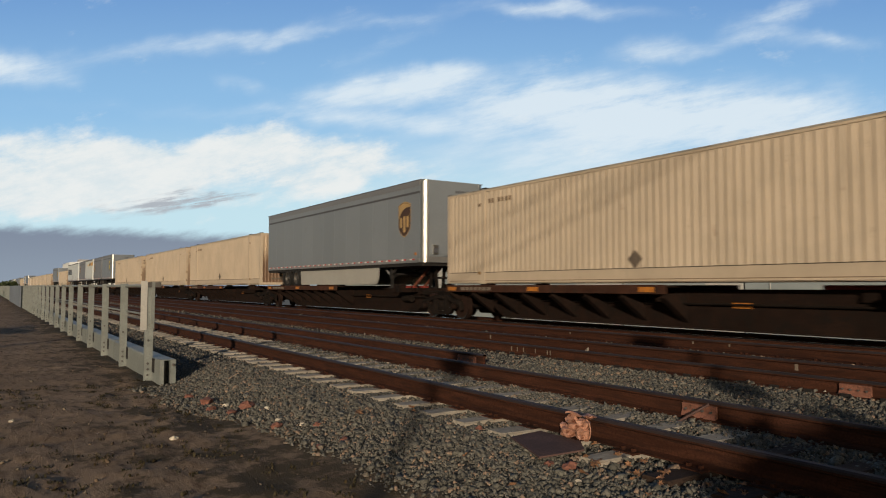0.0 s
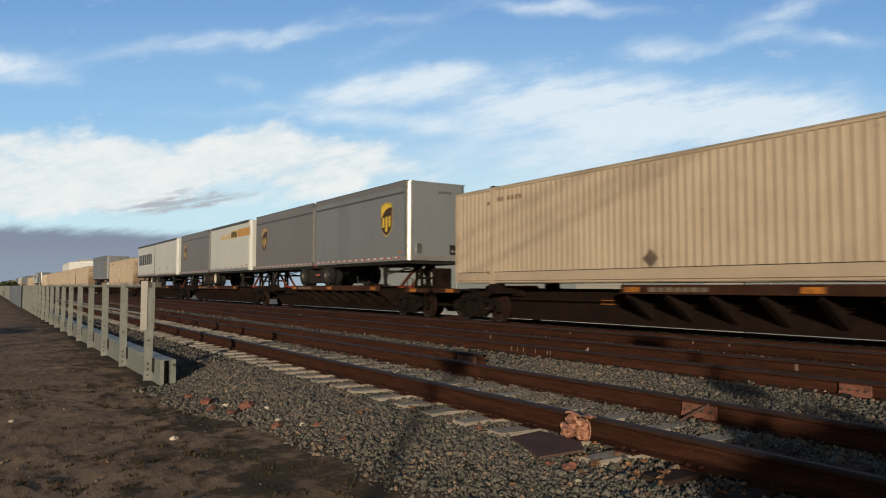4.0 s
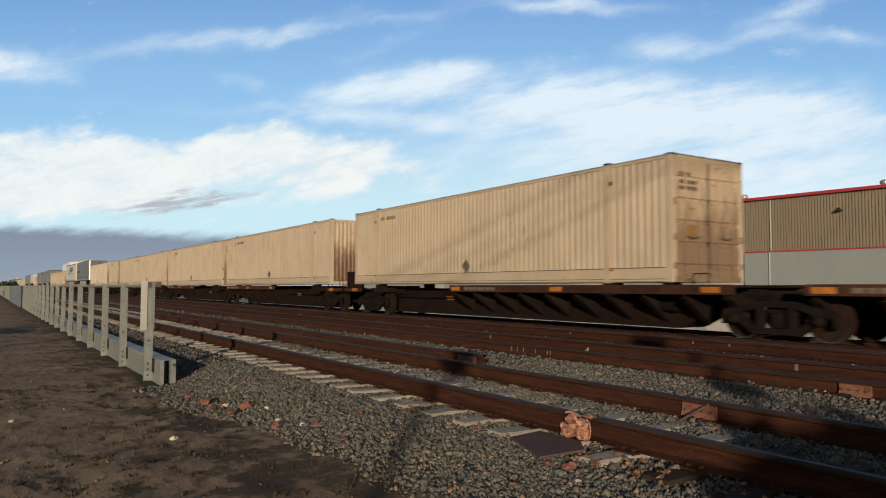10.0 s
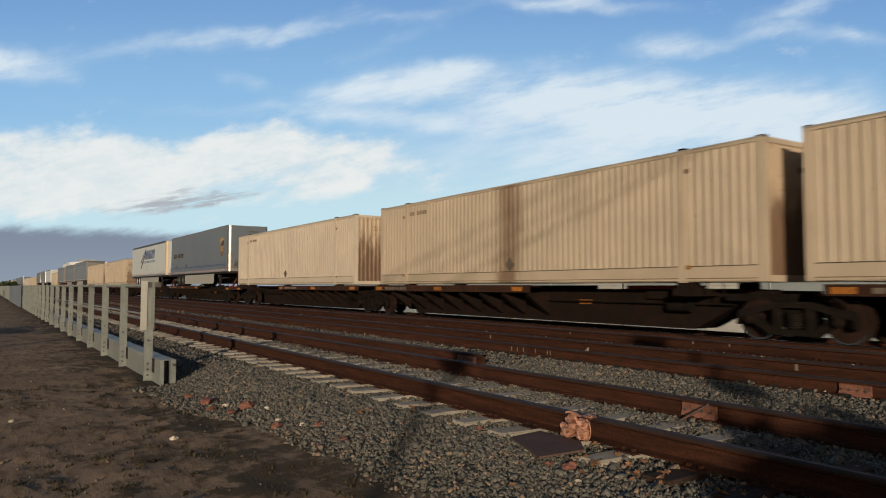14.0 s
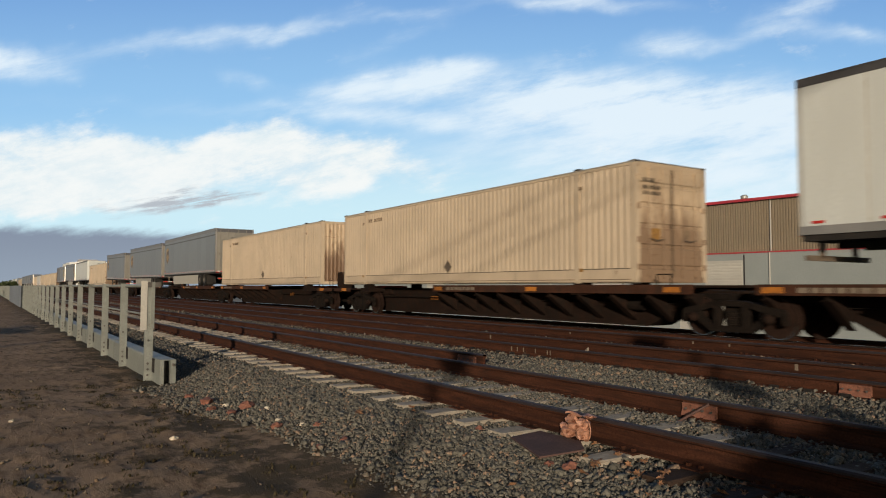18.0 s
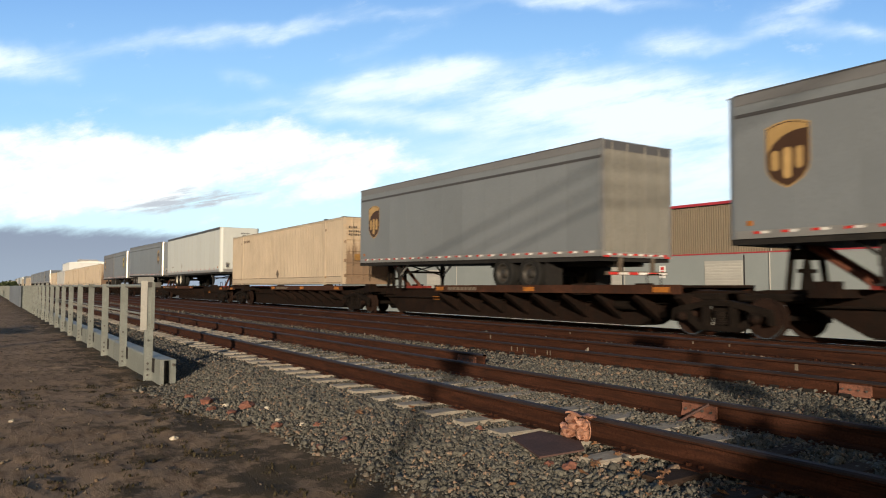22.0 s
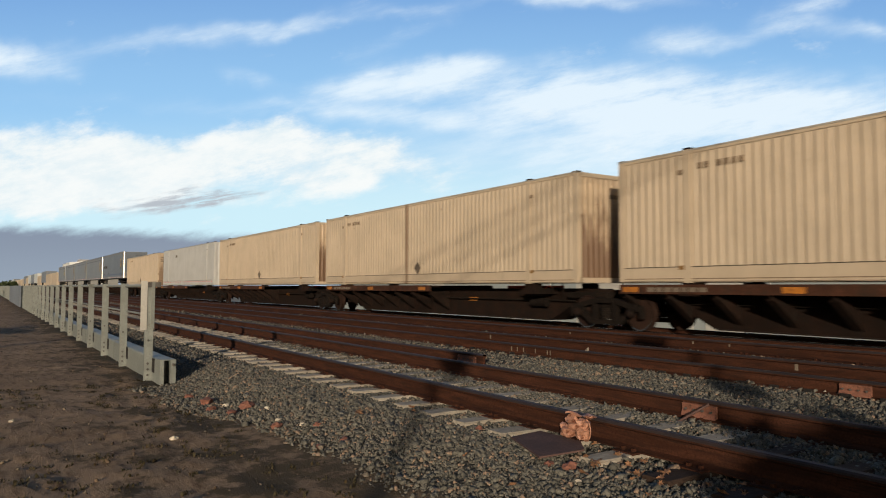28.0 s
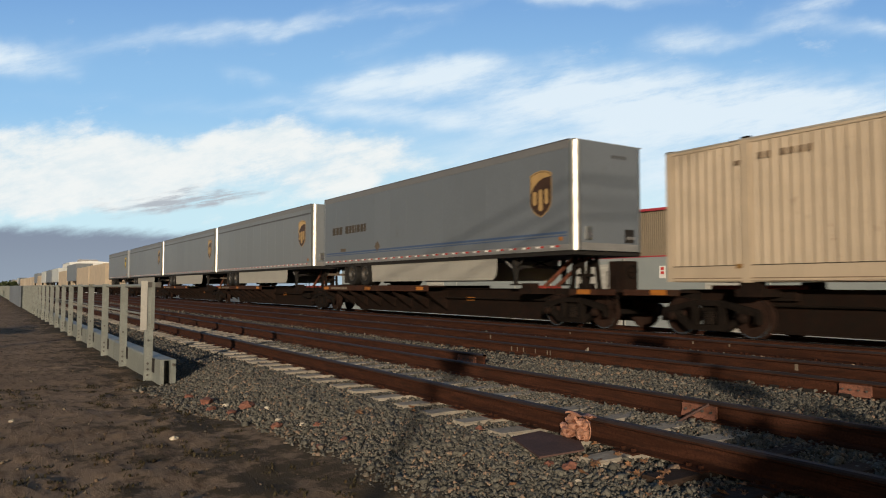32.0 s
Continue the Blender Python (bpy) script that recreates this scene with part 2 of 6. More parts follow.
M_BARK = mat("grey_bark", (0.13, 0.10, 0.075), 0.9, 0.0, 0.3, 4, 30, 0.5)
M_FOLIAGE = mat("dull_green_foliage", (0.055, 0.075, 0.03), 0.8, 0.0, 0.35, 3, 30, 0.2, tone=0.3)
M_POLE = mat("weathered_wood_pole", (0.17, 0.12, 0.085), 0.9, 0.0, 0.3, 3, 30, 0.4, None, stretch=(6.0, 6.0, 0.6))
M_CABLE = mat("black_cable", (0.02, 0.02, 0.02), 0.7, 0.0, 0.2, 5, 30, 0.1)
M_SAFETY = mat("orange_plastic", (0.70, 0.16, 0.03), 0.5, 0.0, 0.15, 5, 30, 0.05)
M_GREYPANEL = mat("blue_grey_panel", (0.16, 0.18, 0.21), 0.6, 0.0, 0.15, 2, 30, 0.1)
M_DARKGLASS = mat("dark_glass", (0.02, 0.022, 0.025), 0.12, 0.0, 0.1, 3, 30, 0.0)
M_RAG = mat("crumpled_pink_wrapping", (0.43, 0.215, 0.14), 0.5, 0.0, 0.3, 16, 60, 0.15, (0.15, 0.055, 0.028), 0.48, 0.62)
M_PLATE = mat("rusted_flat_plate", (0.098, 0.058, 0.050), 0.85, 0.0, 0.25, 4, 50, 0.2, (0.07, 0.042, 0.036), 0.5, 0.8, spec=0.15)
M_PALE_STONE = mat("pale_chip", (0.55, 0.48, 0.38), 0.8, 0.0, 0.15, 20, 60, 0.2)
M_WEED = mat("dead_weed", (0.055, 0.045, 0.024), 0.9, 0.0, 0.35, 6, 60, 0.1, (0.09, 0.06, 0.03), 0.5, 0.7, spec=0.1)

# ---- mesh tools ----


class Shell:
    """Collects faces for one mesh."""

    def __init__(self):
        self.v, self.f = [], []

    def add(self, verts, faces, m=None):
        o = len(self.v)
        for p in verts:
            q = Vector(p)
            self.v.append(tuple(m @ q) if m else tuple(q))
        self.f += [tuple(i + o for i in f) for f in faces]
        return self

    def box(self, x0, x1, y0, y1, z0, z1, m=None, c=0.0):
        """A box; c > 0 cuts its four long edges along x."""
        if c:
            prof = [(y0 + c, z0), (y1 - c, z0), (y1, z0 + c), (y1, z1 - c), (y1 - c, z1), (y0 + c, z1), (y0, z1 - c), (y0, z0 + c)]
            return self.loft([[(x, y, z) for y, z in prof] for x in (x0, x1)], m)
        v = [(x, y, z) for x in (x0, x1) for y in (y0, y1) for z in (z0, z1)]
        return self.add(v, [(0, 1, 3, 2), (4, 6, 7, 5), (0, 4, 5, 1), (2, 3, 7, 6), (0, 2, 6, 4), (1, 5, 7, 3)], m)

    def loft(self, rings, m=None, caps=True, closed=True):
        n = len(rings[0])
        v = [p for r in rings for p in r]
        f = []
        for k in range(len(rings) - 1):
            for i in range(n if closed else n - 1):
                j = (i + 1) % n
                f.append((k * n + i, k * n + j, (k + 1) * n + j, (k + 1) * n + i))
        if caps and closed:
            f += [tuple(range(n))[::-1], tuple(range((len(rings) - 1) * n, len(rings) * n))]
        return self.add(v, f, m)

    def plate_xz(self, outline, y0, y1, m=None):
        """A plate with an outline in x, z, from y0 to y1."""
        return self.loft([[(x, y0, z) for x, z in outline], [(x, y1, z) for x, z in outline]], m)

    def rod(self, a, b, r, n=8, r2=None):
        a, b = Vector(a), Vector(b)
        q = (b - a).to_track_quat("Z", "Y")
        r2 = r if r2 is None else r2
        rings = [[tuple(p + q @ Vector((rr * math.cos(2 * math.pi * i / n), rr * math.sin(2 * math.pi * i / n), 0))) for i in range(n)] for p, rr in ((a, r), (b, r2))]
        return self.loft(rings)

    def turned(self, profile, centre, n=20, axis="y", caps=True):
        """A solid of revolution round an axis through centre; profile: (place along the axis, radius)."""
        rings = []
        for s, r in profile:
            ring = []
            for i in range(n):
                a = 2 * math.pi * i / n
                c, d = r * math.cos(a), r * math.sin(a)
                off = (c, s, d) if axis == "y" else ((c, d, s) if axis == "z" else (s, c, d))
                ring.append(tuple(Vector(centre) + Vector(off)))
            rings.append(ring)
        return self.loft(rings, None, caps)

    def mesh(self, name, material=None, smooth=False):
        me = bpy.data.meshes.new(name)
        me.from_pydata(self.v, [], self.f)
        bm = bmesh.new()
        bm.from_mesh(me)
        bmesh.ops.recalc_face_normals(bm, faces=bm.faces)
        bm.to_mesh(me)
        bm.free()
        if material:
            me.materials.append(material)
        if smooth:
            me.polygons.foreach_set("use_smooth", [True] * len(me.polygons))
            me.set_sharp_from_angle(angle=radians(40))
        return me


def part(name, shell, material, parent, label="", kind="", smooth=False, at=None):
    me = shell if isinstance(shell, bpy.types.Mesh) else shell.mesh(name, material, smooth)
    ob = new(name, me)
    ob.parent = parent
    if at is not None:
        ob.matrix_local = at
    return tagged(ob, label=label, kind=kind)


def thing(name, label, category, group="", kind="", at=None, shell=None, material=None):
    ob = new(name, shell.mesh(name, material) if shell else None)
    if at is not None:
        ob.matrix_world = at
    return tagged(ob, label, category, group, kind)


def bars(sh, x0, z0, widths, height, y, gap=0.35, slant=0.0, t=0.006):
    """Plain bars in place of writing, on a side wall at y."""
    x = x0
    for w in widths:
        if w > 0:
            s = slant * height
            sh.plate_xz([(x, z0), (x + w, z0), (x + w + s, z0 + height), (x + s, z0 + height)], y - t, y + t)
        x += abs(w) + gap * height
    return sh


# ---- sky ----


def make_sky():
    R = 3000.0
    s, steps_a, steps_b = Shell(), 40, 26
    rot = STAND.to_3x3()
    for i in range(steps_a + 1):
        a = radians(-48 + 96 * i / steps_a)
        for k in range(steps_b + 1):
            b = radians(-5 + 45 * k / steps_b)
            s.v.append((R * math.sin(a) * math.cos(b), R * math.sin(b), -R * math.cos(a) * math.cos(b)))
    w = steps_b + 1
    s.f = [(i * w + k, (i + 1) * w + k, (i + 1) * w + k + 1, i * w + k + 1) for i in range(steps_a) for k in range(steps_b)]
    m = bpy.data.materials.new("cloudy_evening_sky")
    m.use_nodes = True
    n, l = m.node_tree.nodes, m.node_tree.links
    n.remove(n["Principled BSDF"])
    tc = n.new("ShaderNodeTexCoord")
    sep = n.new("ShaderNodeSeparateXYZ")
    l.new(tc.outputs["Object"], sep.inputs[0])

    def mth(op, a, b=0.0, c=None):
        q = n.new("ShaderNodeMath")
        q.operation = op
        for sock, v in zip(q.inputs, (a, b, c)):
            if v is None:
                continue
            if hasattr(v, "is_linked"):
                l.new(v, sock)
            else:
                sock.default_value = v
        return q.outputs[0]

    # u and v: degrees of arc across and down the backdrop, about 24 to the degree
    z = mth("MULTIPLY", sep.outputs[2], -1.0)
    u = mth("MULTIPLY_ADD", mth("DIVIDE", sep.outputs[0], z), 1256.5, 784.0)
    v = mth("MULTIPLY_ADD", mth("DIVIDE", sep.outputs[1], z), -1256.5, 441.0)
    comb = n.new("ShaderNodeCombineXYZ")
    l.new(mth("MULTIPLY", u, 0.01), comb.inputs[0])
    l.new(mth("MULTIPLY", v, 0.01), comb.inputs[1])
    flat = comb.outputs[0]
    warp = n.new("ShaderNodeTexNoise")
    warp.inputs["Scale"].default_value, warp.inputs["Detail"].default_value = 0.9, 5.0
    l.new(flat, warp.inputs["Vector"])
    ws = n.new("ShaderNodeSeparateXYZ")
    l.new(warp.outputs["Color"], ws.inputs[0])
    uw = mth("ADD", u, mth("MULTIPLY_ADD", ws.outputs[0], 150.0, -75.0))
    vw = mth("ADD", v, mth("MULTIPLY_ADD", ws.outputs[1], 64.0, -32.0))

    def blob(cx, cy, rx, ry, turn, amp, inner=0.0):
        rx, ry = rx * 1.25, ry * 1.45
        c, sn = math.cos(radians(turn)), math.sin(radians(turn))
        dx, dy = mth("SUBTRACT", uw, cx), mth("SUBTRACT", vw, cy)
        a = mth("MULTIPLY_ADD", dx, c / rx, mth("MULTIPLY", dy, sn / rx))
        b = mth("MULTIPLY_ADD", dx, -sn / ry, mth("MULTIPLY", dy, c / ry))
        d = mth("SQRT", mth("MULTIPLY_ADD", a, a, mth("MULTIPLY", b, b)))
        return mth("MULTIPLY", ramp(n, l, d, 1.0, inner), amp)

    def total(items):
        s_ = items[0]
        for q in items[1:]:
            s_ = mth("ADD", s_, q)
        return s_

    def fibres(scale, turn, stretch, detail, rough):
        mp = n.new("ShaderNodeMapping")
        mp.inputs["Rotation"].default_value = (0, 0, radians(turn))
        l.new(flat, mp.inputs[0])
        return noise_tex(n, l, mp.outputs[0], scale, detail, rough, stretch)

    wisps = fibres(0.9, 11.0, (0.40, 1.9, 1.0), 8.0, 0.62)
    wisps2 = fibres(2.6, 14.0, (0.45, 1.5, 1.0), 8.0, 0.70)
    streaks = fibres(2.4, 8.0, (0.30, 2.4, 1.0), 8.0, 0.65)
    billow = noise_tex(n, l, flat, 1.2, 10.0, 0.62, (0.75, 1.3, 1.0))
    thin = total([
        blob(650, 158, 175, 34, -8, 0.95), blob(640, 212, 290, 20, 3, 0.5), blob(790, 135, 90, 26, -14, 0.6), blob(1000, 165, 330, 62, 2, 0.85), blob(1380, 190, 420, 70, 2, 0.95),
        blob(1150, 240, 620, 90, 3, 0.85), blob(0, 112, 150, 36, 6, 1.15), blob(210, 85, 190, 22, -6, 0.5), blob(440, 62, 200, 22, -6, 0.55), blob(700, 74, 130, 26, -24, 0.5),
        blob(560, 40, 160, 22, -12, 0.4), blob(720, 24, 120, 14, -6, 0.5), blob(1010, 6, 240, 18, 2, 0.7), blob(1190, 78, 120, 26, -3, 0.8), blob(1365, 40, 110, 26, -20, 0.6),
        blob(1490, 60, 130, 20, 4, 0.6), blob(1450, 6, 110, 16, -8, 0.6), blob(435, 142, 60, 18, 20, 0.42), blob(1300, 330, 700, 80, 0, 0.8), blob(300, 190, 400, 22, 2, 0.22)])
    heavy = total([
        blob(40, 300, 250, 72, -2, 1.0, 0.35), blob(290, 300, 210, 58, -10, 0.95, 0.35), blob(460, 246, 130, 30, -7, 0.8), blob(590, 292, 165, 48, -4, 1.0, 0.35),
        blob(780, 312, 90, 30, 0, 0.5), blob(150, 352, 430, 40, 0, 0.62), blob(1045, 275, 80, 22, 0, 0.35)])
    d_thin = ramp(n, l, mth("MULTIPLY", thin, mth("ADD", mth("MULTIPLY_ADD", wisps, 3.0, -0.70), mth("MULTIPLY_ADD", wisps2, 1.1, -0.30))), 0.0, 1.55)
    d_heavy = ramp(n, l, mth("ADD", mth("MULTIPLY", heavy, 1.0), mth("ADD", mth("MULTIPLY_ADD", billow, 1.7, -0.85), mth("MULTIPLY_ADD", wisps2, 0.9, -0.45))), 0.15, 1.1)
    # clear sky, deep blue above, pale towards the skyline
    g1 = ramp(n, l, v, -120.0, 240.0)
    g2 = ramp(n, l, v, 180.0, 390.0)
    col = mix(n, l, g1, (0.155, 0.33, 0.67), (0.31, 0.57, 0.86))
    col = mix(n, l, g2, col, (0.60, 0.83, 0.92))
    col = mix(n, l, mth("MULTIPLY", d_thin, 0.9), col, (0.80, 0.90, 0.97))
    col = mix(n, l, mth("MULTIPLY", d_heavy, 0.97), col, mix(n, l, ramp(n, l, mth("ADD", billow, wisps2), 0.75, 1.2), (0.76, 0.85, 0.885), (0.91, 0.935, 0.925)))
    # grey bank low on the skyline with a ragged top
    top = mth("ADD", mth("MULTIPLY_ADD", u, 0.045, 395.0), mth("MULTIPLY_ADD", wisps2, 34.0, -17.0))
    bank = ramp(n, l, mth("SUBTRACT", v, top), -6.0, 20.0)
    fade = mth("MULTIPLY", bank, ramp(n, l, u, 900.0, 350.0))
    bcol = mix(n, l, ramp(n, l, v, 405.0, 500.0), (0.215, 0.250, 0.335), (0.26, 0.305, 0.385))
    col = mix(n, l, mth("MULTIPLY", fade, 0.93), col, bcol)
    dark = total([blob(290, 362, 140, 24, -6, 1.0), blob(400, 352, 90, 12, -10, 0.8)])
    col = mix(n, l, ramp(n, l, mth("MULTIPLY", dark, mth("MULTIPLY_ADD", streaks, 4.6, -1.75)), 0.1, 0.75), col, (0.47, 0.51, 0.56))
    em = n.new("ShaderNodeEmission")
    l.new(col, em.inputs[0])
    em.inputs[1].default_value = 1.0
    l.new(em.outputs[0], n["Material Output"].inputs[0])
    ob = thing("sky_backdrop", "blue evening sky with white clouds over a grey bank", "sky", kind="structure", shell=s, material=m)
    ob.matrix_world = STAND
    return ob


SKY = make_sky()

# ---- ground ----
RAIL_H = 0.19
TRACKS = {"near": (4.245, 5.752, -0.09, -0.09), "middle": (8.72, 10.22, 0.05, 0.10), "train": (13.38, 14.88, -0.075, -0.075)}
DIRT = -0.323                  # the path, below the shoulder of ballast that carries the tracks
PROFILE = [(-900.0, -0.5), (-40.0, -0.37), (-2.0, DIRT), (2.15, DIRT), (2.5, -0.298), (3.15, -0.158), (3.5, -0.134), (4.0, -0.132), (4.35, -0.130), (5.4, -0.128), (5.95, -0.132), (6.7, -0.105), (7.5, -0.062), (8.0, -0.022),
           (8.5, 0.025), (10.8, 0.06), (11.6, -0.02), (12.6, -0.11), (15.8, -0.11), (17.0, -0.35), (20.5, -2.25), (60.0, -2.3), (2600.0, -4.0)]


def ground_z(y):
    for (a, za), (b, zb) in zip(PROFILE, PROFILE[1:]):
        if a <= y <= b:
            return za + (zb - za) * (y - a) / (b - a)
    return PROFILE[0][1] if y < 0 else PROFILE[-1][1]


def dirt_bump(x, y):
    x, y = x / 1.28, y / 1.28
    k = max(0.0, min(1.0, (1.9 - y) / 0.5)) * max(0.0, min(1.0, (x + 34.0) / 10.0))
    lumps = noise.noise((x * 0.8, y * 1.2, 0.0)) * 0.030 + noise.noise((x * 2.2, y * 3.4, 5.0)) * 0.034 + max(0.0, noise.noise((x * 5.0, y * 9.0, 9.0))) * 0.045
    lumps += max(0.0, noise.noise((x * 11.0, y * 13.0, 3.0)) - 0.1) * 0.05 * (0.4 + max(0.0, noise.noise((x * 0.9, y * 1.1, 7.0)) + 0.25) * 1.6)
    return 0.70 * k * lumps


def make_ground():
    m, n, l, p = nodes_of("dirt_and_ballast")
    vec = coords(n, l, False)
    sep = n.new("ShaderNodeSeparateXYZ")
    l.new(vec, sep.inputs[0])
    edge = n.new("ShaderNodeMath")
    edge.operation = "MULTIPLY_ADD"
    edge.inputs[1].default_value = 0.6
    l.new(noise_tex(n, l, vec, 1.1, 6.0, 0.6), edge.inputs[0])
    # the stones reach farther over the dirt beyond the end of the fence
    bend = n.new("ShaderNodeMapRange")
    for sock, v in zip(("From Min", "From Max", "To Min", "To Max"), (-11.0, -7.2, 0.5, 0.0)):
        bend.inputs[sock].default_value = v
    l.new(sep.outputs[0], bend.inputs["Value"])
    shift = n.new("ShaderNodeMath")
    l.new(sep.outputs[1], shift.inputs[0])
    l.new(bend.outputs[0], shift.inputs[1])
    l.new(shift.outputs[0], edge.inputs[2])
    stony = ramp(n, l, edge.outputs[0], 2.72, 3.05)
    # dirt
    big = noise_tex(n, l, vec, 0.43, 6.0, 0.65)
    mid = noise_tex(n, l, vec, 3.9, 6.0, 0.7, (1.0, 2.2, 1.0))
    fine = noise_tex(n, l, vec, 43.0, 4.0, 0.7)
    dirt = mix(n, l, ramp(n, l, big, 0.3, 0.7), (0.205, 0.140, 0.090), (0.305, 0.215, 0.143))
    dirt = mix(n, l, ramp(n, l, mid, 0.44, 0.74), dirt, (0.095, 0.060, 0.037))
    blotches = noise_tex(n, l, vec, 1.8, 8.0, 0.72)
    # darker soil in patches, more of it towards the stones
    near_stone = n.new("ShaderNodeMath")
    near_stone.operation = "MULTIPLY_ADD"
    near_stone.inputs[1].default_value = 0.12
    l.new(ramp(n, l, sep.outputs[1], 0.64, 2.2), near_stone.inputs[0])
    l.new(blotches, near_stone.inputs[2])
    dirt = mix(n, l, ramp(n, l, near_stone.outputs[0], 0.54, 0.66), dirt, (0.078, 0.058, 0.036))
    dirt = mix(n, l, ramp(n, l, fine, 0.62, 0.78), dirt, (0.25, 0.19, 0.14))
    # ballast
    cells = n.new("ShaderNodeTexVoronoi")
    cells.inputs["Scale"].default_value = 21.0
    l.new(vec, cells.inputs["Vector"])
    hue = n.new("ShaderNodeSeparateXYZ")
    l.new(cells.outputs["Color"], hue.inputs[0])
    stone = mix(n, l, hue.outputs[0], (0.085, 0.085, 0.077), (0.20, 0.19, 0.165))
    stone = mix(n, l, ramp(n, l, hue.outputs[1], 0.86, 0.9), stone, (0.21, 0.13, 0.085))
    # shade in the gaps between the stones, put into the colour
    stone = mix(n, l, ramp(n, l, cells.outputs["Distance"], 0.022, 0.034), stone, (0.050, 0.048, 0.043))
    rust = n.new("ShaderNodeMath")
    rust.operation = "MULTIPLY"
    l.new(ramp(n, l, sep.outputs[1], 7.4, 8.6), rust.inputs[0])
    rust.inputs[1].default_value = 0.7
    stone = mix(n, l, rust.outputs[0], stone, (0.055, 0.031, 0.021))
    yard = ramp(n, l, sep.outputs[1], 16.4, 17.6)
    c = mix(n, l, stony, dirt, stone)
    c = mix(n, l, yard, c, mix(n, l, ramp(n, l, big, 0.3, 0.7), (0.20, 0.19, 0.17), (0.28, 0.27, 0.24)))
    c = mix(n, l, ramp(n, l, sep.outputs[1], 120.0, 200.0), c, (0.10, 0.10, 0.06))
    l.new(c, p.inputs["Base Color"])
    p.inputs["Roughness"].default_value = 0.95
    p.inputs["Specular IOR Level"].default_value = 0.1
    h = mix(n, l, stony, mid, cells.outputs["Distance"])
    b = n.new("ShaderNodeBump")
    b.inputs["Strength"].default_value, b.inputs["Distance"].default_value = 0.7, 0.03
    l.new(h, b.inputs["Height"])
    b2 = n.new("ShaderNodeBump")
    b2.inputs["Strength"].default_value, b2.inputs["Distance"].default_value = 0.8, 0.015
    l.new(fine, b2.inputs["Height"])
    l.new(b.outputs[0], b2.inputs["Normal"])
    l.new(b2.outputs[0], p.inputs["Normal"])
    xs = [-2600, -900, -400, -200, -120, -90, -70, -58, -50] + [-44 + 0.32 * i for i in range(81)] + [-18 + 0.096 * i for i in range(180)] + [0, 2, 8, 30, 120, 500, 1500]
    ys = [-900, -200, -60, -30, -15, -8, -4, -2, -1.2] + [-0.9 + 0.083 * i for i in range(46)] + [3.1, 3.35, 3.6, 4.3, 5.0, 5.9, 6.7, 7.6, 8.2, 9.5, 10.8, 11.6, 12.6, 15.8, 17.0, 20.5, 30, 60, 120, 600, 2600]
    s = Shell()
    for x in xs:
        for y in ys:
            s.v.append((x, y, ground_z(y) + dirt_bump(x, y)))
    w = len(ys)
    s.f = [(i * w + k, (i + 1) * w + k, (i + 1) * w + k + 1, i * w + k + 1) for i in range(len(xs) - 1) for k in range(w - 1)]
    me = s.mesh("ground", m)
    me.polygons.foreach_set("use_smooth", [True] * len(me.polygons))
    tagged(new("ground", me), "brown dirt path beside grey stone ballast", "ground", kind="structure")


make_ground()


def stone_cloud(name, label, category, spots, size, material, seed):
    """Loose angular stones as one mesh: spots is an array of x, y, z."""
    rng = np.random.default_rng(seed)
    kinds = []
    for _ in range(16):
        bm = bmesh.new()
        for q in rng.normal(size=(9, 3)):
            bm.verts.new(q / np.linalg.norm(q) * rng.uniform(0.8, 1.15))
        got = bmesh.ops.convex_hull(bm, input=bm.verts)
        bmesh.ops.delete(bm, geom=list({g for g in got["geom_interior"] + got["geom_unused"] if isinstance(g, bmesh.types.BMVert)}), context="VERTS")
        bmesh.ops.triangulate(bm, faces=bm.faces)
        bm.verts.index_update()
        kinds.append((np.array([v.co[:] for v in bm.verts]) * rng.uniform(0.65, 1.2, (1, 3)), np.array([[v.index for v in f.verts] for f in bm.faces])))
        bm.free()
    total_pts, total_faces, start = [], [], 0
    order = rng.integers(0, len(kinds), len(spots))
    for k, (base, tri) in enumerate(kinds):
        here = spots[order == k]
        n = len(here)
        q = rng.normal(size=(n, 4))
        q /= np.linalg.norm(q, axis=1, keepdims=True)
        w, x, y, z = q.T
        rot = np.stack([1 - 2 * (y * y + z * z), 2 * (x * y - z * w), 2 * (x * z + y * w), 2 * (x * y + z * w), 1 - 2 * (x * x + z * z), 2 * (y * z - x * w),
                        2 * (x * z - y * w), 2 * (y * z + x * w), 1 - 2 * (x * x + y * y)], axis=1).reshape(n, 3, 3)
        r = size * np.exp(rng.normal(0, 0.40, n))
        total_pts.append((np.einsum("nij,kj->nki", rot, base) * r[:, None, None] + here[:, None, :]).reshape(-1, 3))
        total_faces.append((tri[None] + (np.arange(n) * len(base))[:, None, None]).reshape(-1, 3) + start)
        start += n * len(base)
    pts, faces = np.concatenate(total_pts), np.concatenate(total_faces)
    nf = len(faces)
    me = bpy.data.meshes.new(name)
    me.vertices.add(len(pts))
    me.vertices.foreach_set("co", pts.reshape(-1).astype(np.float32))
    me.loops.add(nf * 3)
    me.polygons.add(nf)
    me.loops.foreach_set("vertex_index", faces.reshape(-1).astype(np.int32))
    me.polygons.foreach_set("loop_start", np.arange(0, nf * 3, 3, dtype=np.int32))
    me.update(calc_edges=True)
    me.validate()
    me.materials.append(material)
    return tagged(new(name, me), label, category, kind="stuff")


